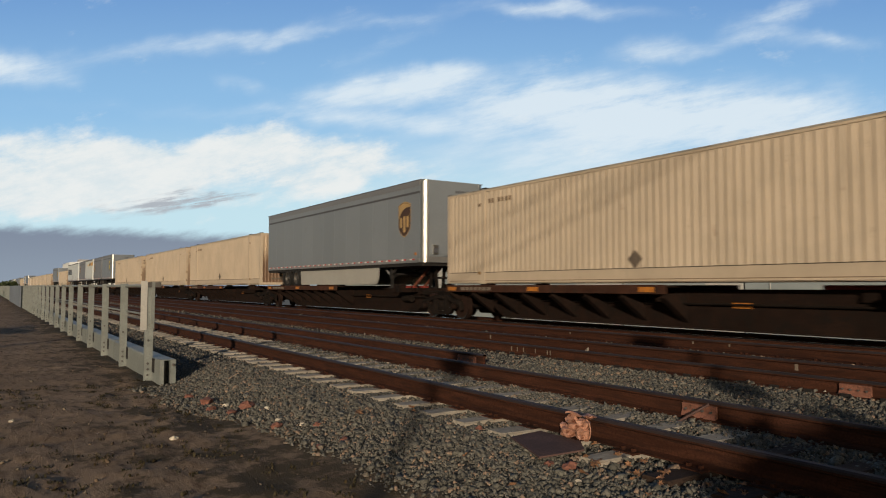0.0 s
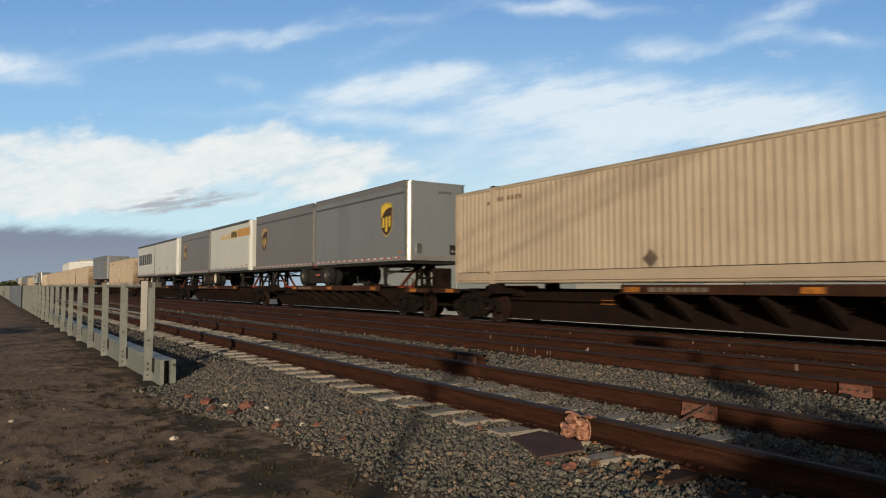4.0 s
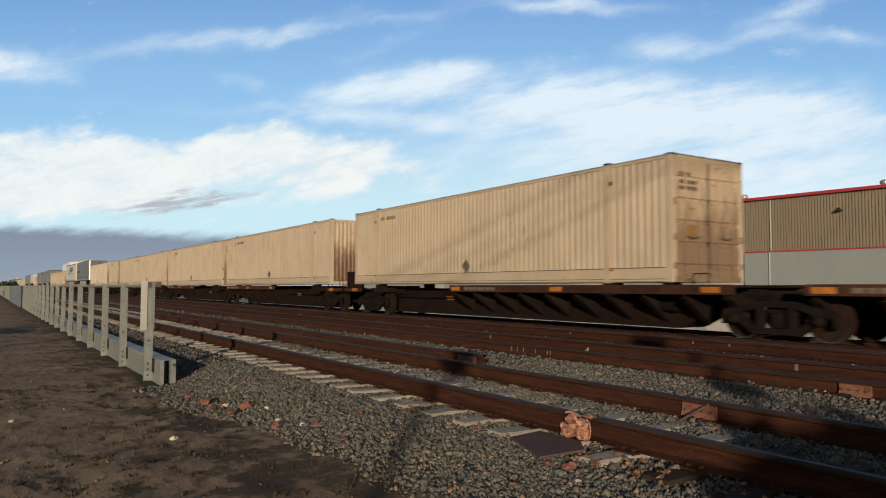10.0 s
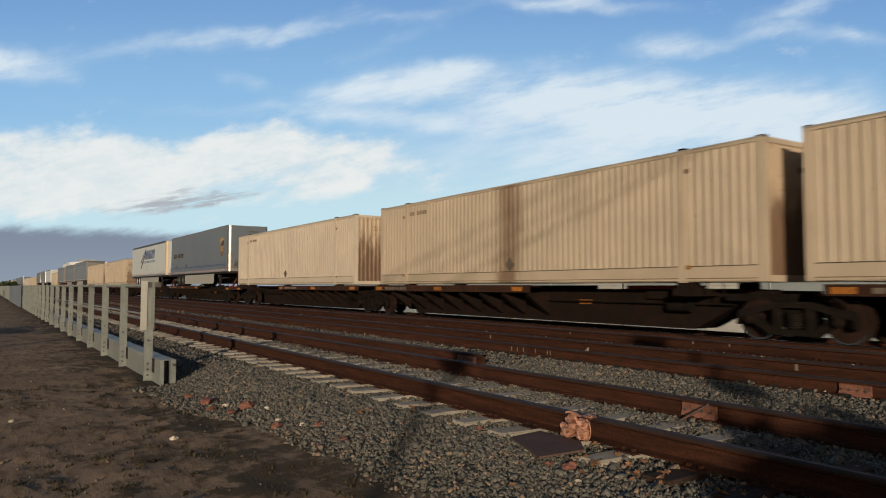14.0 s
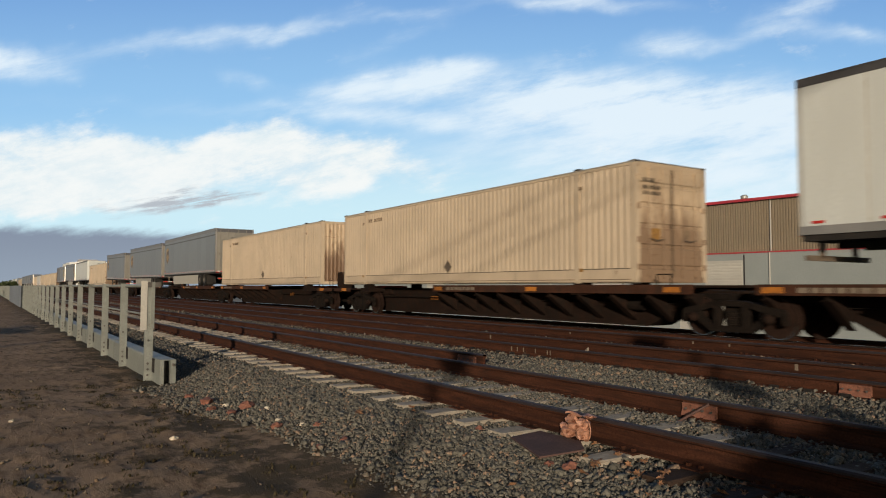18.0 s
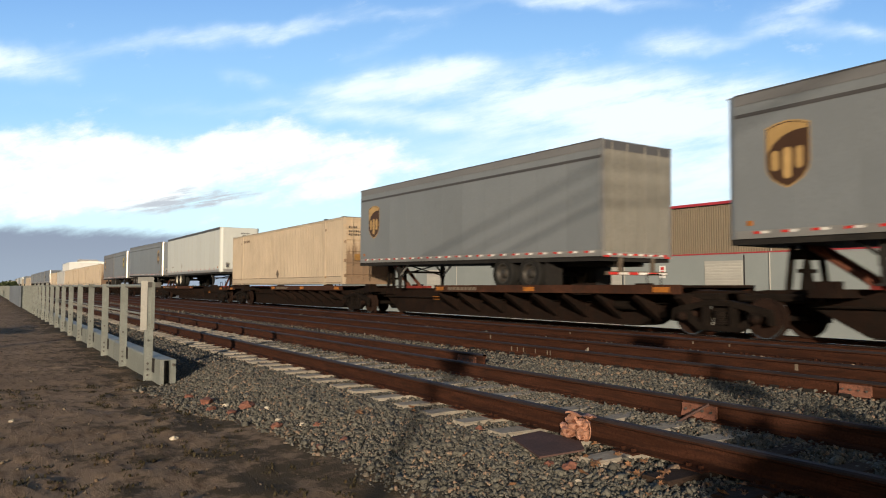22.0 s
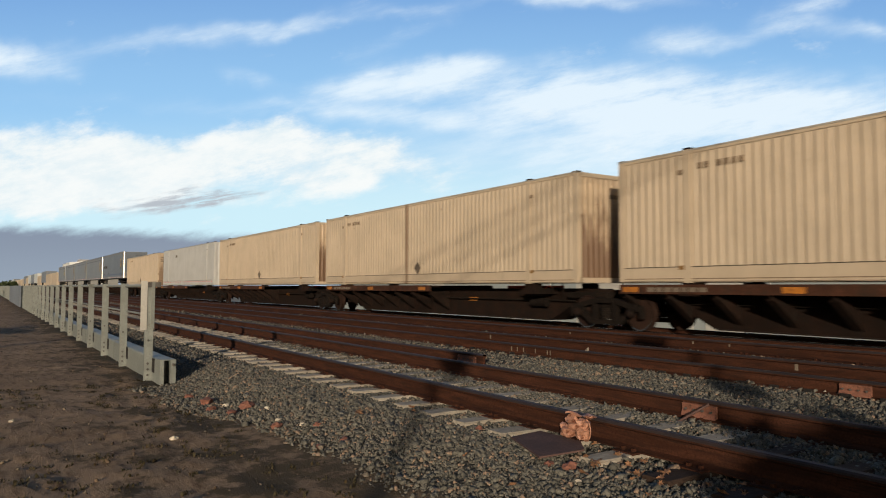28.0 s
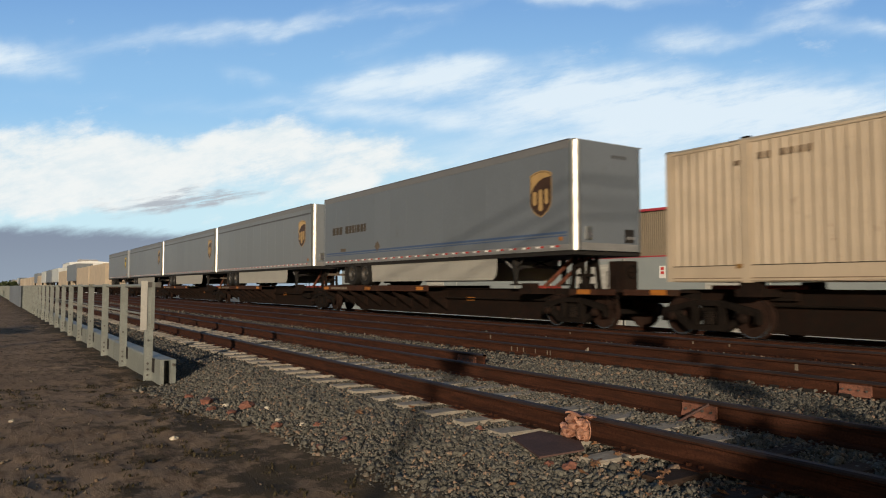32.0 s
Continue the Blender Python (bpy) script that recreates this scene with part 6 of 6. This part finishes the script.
def make_works():
    """Long industrial building: ribbed tan upper walls over a pale grey lower storey, dark red edges."""
    p0, p1 = Vector((-14.0, 48.2, 0)), Vector((-66.6, 44.1, 0))
    along = (p1 - p0).normalized()
    yaw = math.degrees(math.atan2(along.y, along.x))
    L = (p1 - p0).length
    base = pose(p0.x, p0.y, -0.35, 0, 0, yaw)     # local x runs along the wall, local y away from the track is negative
    t = thing("factory_building", "long factory with tan ribbed cladding over pale grey walls", "building", at=base)
    low, up, depth = 4.05, 7.98, -28.0
    BASE = -2.0                                   # the yard lies lower than the railway
    part("upper_wall", Shell().box(-24, 49.0, depth, -0.3, low, up), M_WALLTAN, t, "tan ribbed metal cladding")
    ribs = Shell()
    for k in range(int(73.0 / 0.2)):
        x = -24 + 0.2 * k
        ribs.box(x, x + 0.09, -0.3, -0.25, low + 0.1, up - 0.1)
    part("cladding_rib", ribs, M_WALLTAN, t, kind="stuff")
    part("roof", Shell().box(-24.2, 49.2, depth - 0.2, -0.1, up, up + 0.07), M_ROOF, t)
    part("eaves_trim", Shell().box(-24.3, 49.3, -0.25, 0.0, up - 0.10, up + 0.10), M_TRIMRED, t, "dark red eaves trim")
    part("lower_wall", Shell().box(-24, 78.0, -6.0, 0.0, BASE, low), M_WALLGREY, t, "pale grey lower wall")
    part("ledge_trim", Shell().box(-24, 78.1, -0.30, 0.04, low, low + 0.10), M_TRIMRED, t, "dark red ledge trim")
    for x in (-8.0, 28.8, 42.5, 52.0, 60.0):
        part("pilaster", cached("pil", lambda: Shell().box(-0.04, 0.04, 0.0, 0.04, BASE, 3.95).mesh("pilaster", M_SHUTTER)), None, t, at=pose(x, 0, 0))
    for x in (17.95, 29.0):
        part("expansion_joint", Shell().box(x - 0.05, x + 0.05, 0.0, 0.015, BASE, 3.95), M_UNDER, t)
    for x, w in ((19.6, 1.55), (31.7, 2.6), (56.0, 1.6)):
        d = part("roller_shutter", Shell().box(x - w, x + w, 0.0, 0.06, BASE, 3.55), M_SHUTTER, t, "white roller shutter")
        sl = Shell().box(-w + 0.05, w - 0.05, 0.06, 0.085, 0.0, 0.17, c=0.01).mesh("slat", M_SHUTTER)
        for k in range(25):
            part("slat", sl, None, d, at=pose(x, 0, -1.88 + 0.21 * k))
    for x in (22.8, 40.5):
        d = part("door", Shell().box(x - 0.5, x + 0.5, 0.0, 0.05, BASE, BASE + 2.1), M_SHUTTER, t, "white steel door")
        part("door_frame", Shell().box(x - 0.58, x - 0.5, 0.0, 0.08, BASE, BASE + 2.2).box(x + 0.5, x + 0.58, 0.0, 0.08, BASE, BASE + 2.2).box(x - 0.5, x + 0.5, 0.0, 0.08, BASE + 2.11, BASE + 2.2), M_SHUTTER, d)
    for x in (25.0,):
        nb = part("notice", Shell().box(x - 0.30, x + 0.30, 0.0, 0.03, 2.3, 3.3), M_WHITETAPE, t, "white notice with red bars")
        part("notice_bar", Shell().box(x - 0.16, x + 0.16, 0.03, 0.036, 2.62, 2.85), M_RED, nb)
        part("notice_bar", Shell().box(x - 0.16, x + 0.16, 0.03, 0.036, 2.95, 3.2), M_RED, nb)
    for x in (15.99, 37.5):
        part("downpipe", Shell().rod((x, -0.2, low), (x, -0.2, up - 0.1), 0.05, 8).rod((x, 0.06, BASE), (x, 0.06, low), 0.05, 8), M_SHUTTER, t)
    for x in (8.8, 18.4, 29.5):
        part("roof_vent", Shell().turned([(up + 0.05, 0.16), (up + 0.22, 0.16), (up + 0.25, 0.26), (up + 0.42, 0.28), (up + 0.52, 0.16)], (x, -1.0, 0), 16, "z"), M_VENT, t, smooth=True)
    for x in (11.27,):
        part("wall_lamp", Shell().box(x - 0.16, x + 0.16, -0.25, 0.12, 6.6, 6.72).box(x - 0.05, x + 0.05, -0.28, 0.0, 6.7, 6.85), M_UNDER, t)
    return t


make_works()


def make_shed(x, y, w, d, h, rise, label, name="warehouse"):
    t = thing(name, label, "building", "far buildings", at=pose(x, y, -2.6))
    part("wall", Shell().box(-w / 2, w / 2, -d / 2, d / 2, 0, h), M_WHITEROOF, t, "white wall")
    arc = [(-d / 2 - 0.3 + (d + 0.6) * k / 10, h + rise * math.sin(math.pi * k / 10)) for k in range(11)]
    s = Shell().loft([[(xx, a, b) for a, b in arc + [(d / 2 + 0.3, h - 0.1), (-d / 2 - 0.3, h - 0.1)]] for xx in (-w / 2 - 0.3, w / 2 + 0.3)])
    part("roof", s, M_WHITEROOF, t, "curved white roof")
    for k in range(4):
        y0 = -d / 2 + d * (k + 0.35) / 4
        part("window", Shell().box(w / 2, w / 2 + 0.06, y0, y0 + 1.6, h * 0.72, h * 0.80), M_DARKGLASS, t)
    part("roof_unit", Shell().box(w / 2 - 9.0, w / 2 - 2.0, -d * 0.30, d * 0.12, h + rise * 0.6, h + rise + 0.9, c=0.2), M_ROOF, t, "dark plant on the roof")
    return t


make_shed(-450.0, 49.0, 40.0, 23.0, 16.7, 0.9, "far white warehouse with small high windows")


def make_tree(x, y, h, spread, seed, label, clumps=90, leaf=0.22, bare=False):
    rng = random.Random(seed)
    t = thing("tree", label, "tree", "trees", at=pose(x, y, ground_z(y) - 0.05))
    tr = Shell()
    pts = [Vector((0, 0, 0))]
    for k in range(5):
        pts.append(pts[-1] + Vector((rng.uniform(-0.05, 0.05) * h, rng.uniform(-0.05, 0.05) * h, h * 0.13)))
    for k in range(5):
        tr.rod(pts[k], pts[k + 1], h * 0.026 * (1 - 0.14 * k), 8, h * 0.026 * (1 - 0.14 * (k + 1)))
    tips = []
    for k in range(12):
        a, st = rng.uniform(0, 6.28), pts[rng.randint(2, 5)]
        e = st + Vector((math.cos(a) * spread * rng.uniform(0.4, 0.9), math.sin(a) * spread * rng.uniform(0.4, 0.9), h * rng.uniform(0.08, 0.34)))
        tr.rod(st, e, h * 0.011, 6, h * 0.003)
        tips.append(e)
        for _ in range(3):
            e2 = e + Vector((rng.uniform(-1, 1), rng.uniform(-1, 1), rng.uniform(0.0, 1))) * spread * 0.3
            tr.rod(st.lerp(e, 0.6), e2, h * 0.005, 5, h * 0.001)
            tips.append(e2)
    part("trunk", tr, M_BARK, t)
    cr = Shell()
    if not bare:
        for _ in range(clumps):
            c = rng.choice(tips) + Vector((rng.gauss(0, 1), rng.gauss(0, 1), rng.gauss(0, 0.7))) * spread * 0.16
            for _ in range(10):
                q = c + Vector((rng.gauss(0, 1), rng.gauss(0, 1), rng.gauss(0, 1))) * spread * 0.07
                r = Euler((rng.uniform(0, 6.28), rng.uniform(0, 6.28), rng.uniform(0, 6.28))).to_matrix()
                cr.add([q + r @ Vector(p) * leaf for p in ((-0.5, 0, 0), (0, -0.9, 0.12), (0.5, 0, 0), (0, 0.9, 0.12))], [(0, 1, 2, 3)])
    else:
        for e in tips:
            for _ in range(5):
                cr.rod(e, e + Vector((rng.uniform(-1, 1), rng.uniform(-1, 1), rng.uniform(0, 1))) * spread * 0.22, 0.012, 4, 0.003)
    part("crown", cr, M_BARK if bare else M_FOLIAGE, t)
    return t


for k in range(9):
    make_tree(-560 + 26 * k + 11 * math.sin(k * 2.1), 40 + 24 * (k % 3) - 55 * (k % 2), 3.0 + 0.8 * math.sin(k * 1.7), 3.0, 20 + k, "far dark leafy tree on the skyline", 70, 0.6)
make_tree(-62.0, 58.0, 12.4, 2.6, 41, "bare tree behind the factory roof", bare=True)

# ---- utility pole with cables behind the viewpoint ----


def make_pole(x, y, h, r, label, arm=True):
    t = thing("utility_pole", label, "pole", "utility poles", at=pose(x, y, ground_z(y)))
    part("mast", Shell().rod((0, 0, -0.3), (0, 0, h), r, 14, r * 0.75), M_POLE, t, smooth=True)
    if arm:
        part("cross_arm", Shell().box(-1.2, 1.2, -0.06, 0.06, h - 0.8, h - 0.67), M_POLE, t)
        for k in (-1.05, -0.4, 0.4, 1.05):
            part("insulator", Shell().turned([(h - 0.67, 0.03), (h - 0.62, 0.06), (h - 0.56, 0.06), (h - 0.5, 0.03)], (k, 0, 0), 10, "z"), M_VENT, t)
    return t


post = make_pole(10.35, -10.0, 5.53, 0.065, "thin post with a small board at its top", False)
part("board", Shell().box(-0.32, 0.32, -0.03, 0.03, 4.88, 5.48), M_GALV, post)
make_pole(25.0, -9.0, 13.73, 0.16, "tall wooden utility pole with a cross arm")
make_pole(30.0, -14.0, 15.35, 0.16, "tall wooden utility pole with a cross arm")
make_pole(-9.3, -9.0, 3.95, 0.12, "low wooden anchor post for a cable", False)
make_pole(-13.5, -14.0, 4.95, 0.12, "low wooden anchor post for a cable", False)


def make_cable(a, b, r, label):
    t = thing("overhead_cable", label, "cable", "overhead cables")
    a, b = Vector(a), Vector(b)
    pts = [a.lerp(b, k / 12) - Vector((0, 0, 0.35 * (1 - (k / 6 - 1) ** 2))) for k in range(13)]
    s = Shell()
    for p, q in zip(pts, pts[1:]):
        s.rod(p, q, r, 8)
    part("strand", s, M_CABLE, t, smooth=True)


make_cable((25.0, -9.0, 13.2), (-9.3, -9.0, 3.6), 0.030, "thick black bundled cable sloping between poles")
make_cable((30.0, -14.0, 14.9), (-13.5, -14.0, 4.6), 0.036, "thick black bundled cable sloping between poles")
# extra unseen cable, added to broaden the shadow of the one above
make_cable((30.0, -14.0, 14.3), (-13.5, -14.0, 4.0), 0.026, "thick black bundled cable sloping between poles")
make_tree(9.5, -4.5, 2.75, 1.55, 51, "low bushy tree with dense small leaves", 380, 0.17)
sign = make_pole(9.15, -4.5, 4.95, 0.06, "thin post with two small boards", False)
part("board", Shell().box(-0.75, 0.05, -0.03, 0.03, 4.55, 4.93), M_GALV, sign)
part("board", Shell().box(-0.25, 0.45, -0.03, 0.03, 3.72, 3.98), M_GALV, sign)
# stand-in for an unknown caster out of view, sized for its shadow band
make_tree(-22.3, -3.9, 1.55, 1.0, 52, "unseen bushy shrub added to shade the dirt path", 160, 0.2)


# ---- small things on the ballast and the path ----


def crumpled(name, x, y, z, size, material, label, category, seed, flat=0.6, group=""):
    """A crumpled or broken lump with sharp facets."""
    rng = random.Random(seed)
    bm = bmesh.new()
    bmesh.ops.create_icosphere(bm, subdivisions=2, radius=1.0)
    for v in bm.verts:
        v.co *= rng.uniform(0.62, 1.15)
        v.co.z *= flat
    me = bpy.data.meshes.new(name)
    bm.to_mesh(me)
    bm.free()
    me.materials.append(material)
    for v in me.vertices:
        v.co = (v.co.x * size[0], v.co.y * size[1], v.co.z * size[2])
    ob = new(name, me)
    ob.matrix_world = pose(x, y, z, 0, 0, rng.uniform(0, 360))
    return tagged(ob, label, category, group)


def make_rag():
    t = thing("wrapping", "crumpled pinkish wrapping caught on the rusty rail", "litter", at=pose(-4.33, 4.13, -0.075))

    def fold(c, r, seed):
        """A crumple of stiff foil-like wrapping: sharp facets and dents."""
        rng = random.Random(seed)
        bm = bmesh.new()
        bmesh.ops.create_icosphere(bm, subdivisions=2, radius=1.0)
        for v in bm.verts:
            d = v.co.normalized()
            k = rng.uniform(0.62, 1.2) + 0.3 * noise.noise(d * 1.7 + Vector((seed, 0, 0)))
            v.co = Vector((c[0] + d.x * r[0] * k, c[1] + d.y * r[1] * k, max(0.0, c[2] + d.z * r[2] * k)))
        me = bpy.data.meshes.new("fold")
        bm.to_mesh(me)
        bm.free()
        me.materials.append(M_RAG)
        part("fold", me, None, t)

    for k, (c, r) in enumerate((((0.06, -0.045, 0.12), (0.085, 0.05, 0.06)), ((-0.06, -0.04, 0.15), (0.075, 0.04, 0.04)), ((0.10, -0.08, 0.06), (0.06, 0.05, 0.055)), ((-0.04, -0.10, 0.05), (0.09, 0.05, 0.04)),
                                ((0.02, -0.06, 0.09), (0.10, 0.05, 0.05)), ((0.03, 0.06, 0.178), (0.075, 0.05, 0.02)), ((-0.12, -0.08, 0.08), (0.05, 0.03, 0.04)))):
        fold(c, r, 3 + 7 * k)
    loop, mids = Shell(), [0.5 * k - 2.2 for k in range(10)]
    loop.loft([[(0.15 + (0.05 + 0.006 * math.cos(q)) * math.cos(a), -0.09 + 0.006 * math.sin(q), 0.10 + (0.085 + 0.006 * math.cos(q)) * math.sin(a)) for q in [math.pi / 3 * i for i in range(6)]] for a in mids])
    part("strap", loop, M_RAG, t)
    flap = [[(-0.13 + 0.05 * k, -0.055 + 0.004 * k, 0.19 + 0.01 * math.sin(k * 1.7)), (-0.13 + 0.05 * k, -0.048, 0.205 + 0.012 * math.sin(k * 1.3)), (-0.125 + 0.05 * k, -0.03, 0.205 + 0.012 * math.sin(k * 1.3))] for k in range(6)]
    part("flap", Shell().loft(flap), M_RAG, t)


make_rag()


def make_plate():
    t = thing("steel_plate", "flat rust-brown steel plate lying on the ballast", "plate", at=pose(-4.33, 3.82, -0.080, 2, -1, 0))
    part("sheet", Shell().loft([[(a, b, z) for a, b in ((-0.36, -0.13), (-0.38, 0.20), (0.13, 0.18), (0.35, 0.01), (0.30, -0.39))] for z in (0.0, 0.014)]), M_PLATE, t)


make_plate()

BRICKS = [(-9.1, 2.36, 0.085), (-8.35, 2.62, 0.078), (-8.2, 2.41, 0.06), (-8.62, 2.29, 0.05), (-7.1, 2.55, 0.055), (-9.75, 2.3, 0.05), (-6.02, 2.56, 0.036), (-6.7, 2.82, 0.036), (-5.95, 2.77, 0.042),
          (-3.81, 3.53, 0.05), (-3.97, 3.47, 0.036), (-5.3, 3.8, 0.036)]
for i, (x, y, r) in enumerate(BRICKS):
    crumpled("brick_fragment", x, y, ground_z(y) + r * 0.45, (r * 1.3, r, r * 1.1), M_BRICK, "broken piece of red brick among the ballast", "brick", 60 + i, 0.7, "brick fragments")
CHIPS = [(-7.21, 1.57, 0.036), (-5.03, 1.14, 0.036), (-9.1, 0.28, 0.030), (-8.75, 2.5, 0.04), (-8.0, 2.75, 0.034), (-7.34, 2.65, 0.036), (-3.54, 3.34, 0.03), (-6.89, 2.74, 0.03), (-3.02, 3.18, 0.031)]
for i, (x, y, r) in enumerate(CHIPS):
    crumpled("pale_stone", x, y, ground_z(y) + dirt_bump(x, y) + r * 0.4, (r * 1.2, r, r), M_PALE_STONE, "single pale angular stone on the ground", "stone", 80 + i, 0.7, "pale stones")


def make_leaf(x, y, z, r, seed):
    rng = random.Random(seed)
    s = Shell()
    out = []
    for k in range(14):
        a = 2 * math.pi * k / 14
        rr = r * (1.0 if k % 2 else 0.5) * rng.uniform(0.7, 1.15)
        out.append(Vector((math.cos(a) * rr, math.sin(a) * rr, abs(math.sin(a)) * r * rng.uniform(0.1, 0.5))))
    s.add([(0, 0, 0)] + [tuple(p) for p in out], [(0, k + 1, (k + 1) % 14 + 1) for k in range(14)])
    t = thing("dry_leaf", "curled brown dead leaf lying on the ballast", "leaf", "dead leaves", at=pose(x, y, z, rng.uniform(-35, 35), rng.uniform(-35, 35), rng.uniform(0, 360)), shell=s, material=M_LEAF)
    return t


rl = random.Random(12)
for i in range(46):
    x, y = rl.uniform(-4.2, -1.9), rl.gauss(3.78, 0.16)
    if i > 34:
        x, y = rl.uniform(-8.0, -2.0), rl.uniform(2.75, 3.8)
    if -4.8 < x < -3.9 and 3.4 < y < 4.1:
        continue
    make_leaf(x, y, ground_z(y) + 0.045, rl.uniform(0.025, 0.055), 200 + i)


def make_tick(x, y, z, w, h):
    t = thing("paint_mark", "pale chalk mark on the rusty rail web", "mark", "paint marks", at=pose(x, y, z))
    part("stroke", Shell().box(-w / 2, w / 2, -0.003, 0.0, 0, h), M_PALEMARK, t)


for x in (-7.96, -7.25, -11.0):
    make_tick(x, 10.22 - 0.013, 0.10 + 0.10, 0.03, 0.07)
for x in (-11.74, -5.22):
    make_tick(x, 8.72 - 0.013, 0.05 + 0.06, 0.045, 0.08)
for x in (-10.09, -9.93, -9.76, -9.44, -9.13, -9.06):
    make_tick(x, 7.97 - 0.013, -0.03 + 0.06, 0.022, 0.075)


def make_cart():
    t = thing("site_cart", "orange site cart standing far down the dirt path", "cart", at=pose(-112.6, 0.45, DIRT + 0.02))
    part("body", Shell().box(-1.5, 1.5, -0.96, 0.96, 0.58, 1.6, c=0.08), M_SAFETY, t)
    part("bumper", Shell().box(1.5, 1.66, -0.96, 0.96, 0.41, 0.70), M_WHITETAPE, t)
    for x in (-1.0, 1.0):
        for y in (-0.92, 0.92):
            part("wheel", Shell().turned([(-0.11, 0.26), (-0.11, 0.38), (0.11, 0.38), (0.11, 0.26)], (x, y, 0.38), 16), M_TYRE, t)


make_cart()


def make_weeds():
    """Low dead weeds and moss tufts on the dirt beside the ballast."""
    rng = random.Random(77)
    s = Shell()
    for _ in range(520):
        x, y = rng.uniform(-12.1, -2.8), rng.uniform(-0.77, 2.4)
        if noise.noise((x * 0.7, y * 0.86, 7.0)) < -0.08 and rng.random() < 0.8:
            continue
        z = ground_z(y) + dirt_bump(x, y)
        for _ in range(rng.randint(6, 12)):
            a, h, w = rng.uniform(0, 6.28), rng.uniform(0.010, 0.033), rng.uniform(0.005, 0.0115)
            bx, by = x + rng.gauss(0, 0.028), y + rng.gauss(0, 0.028)
            d = Vector((math.cos(a), math.sin(a), 0))
            side = Vector((-d.y, d.x, 0)) * w
            b0, tip = Vector((bx, by, z - 0.004)), Vector((bx, by, z)) + d * h * 0.9 + Vector((0, 0, h))
            mid = b0.lerp(tip, 0.5) + Vector((0, 0, h * 0.2))
            s.add([b0 - side, b0 + side, mid + side * 0.8, mid - side * 0.8, tip], [(0, 1, 2, 3), (3, 2, 4)])
    me = s.mesh("weeds", M_WEED)
    tagged(new("weeds", me), "low dead weeds and moss on the dirt path", "weeds", kind="stuff")


make_weeds()


# ---- what moves ----
def motions():
    times_ = (0.0, 8.0, 16.0, 24.0, 32.0)
    for ob, s, y, z, turned, tilt in TRAIN:
        walk(ob, [(t, pose(s + SPEED * (t - 16) + GAIN * (t - 16) ** 2, y, z, 0, tilt, 180 if turned else 0)) for t in times_])
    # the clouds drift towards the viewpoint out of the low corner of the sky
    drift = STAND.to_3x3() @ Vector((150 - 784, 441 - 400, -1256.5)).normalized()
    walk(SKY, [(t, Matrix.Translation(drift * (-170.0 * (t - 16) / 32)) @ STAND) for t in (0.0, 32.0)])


motions()
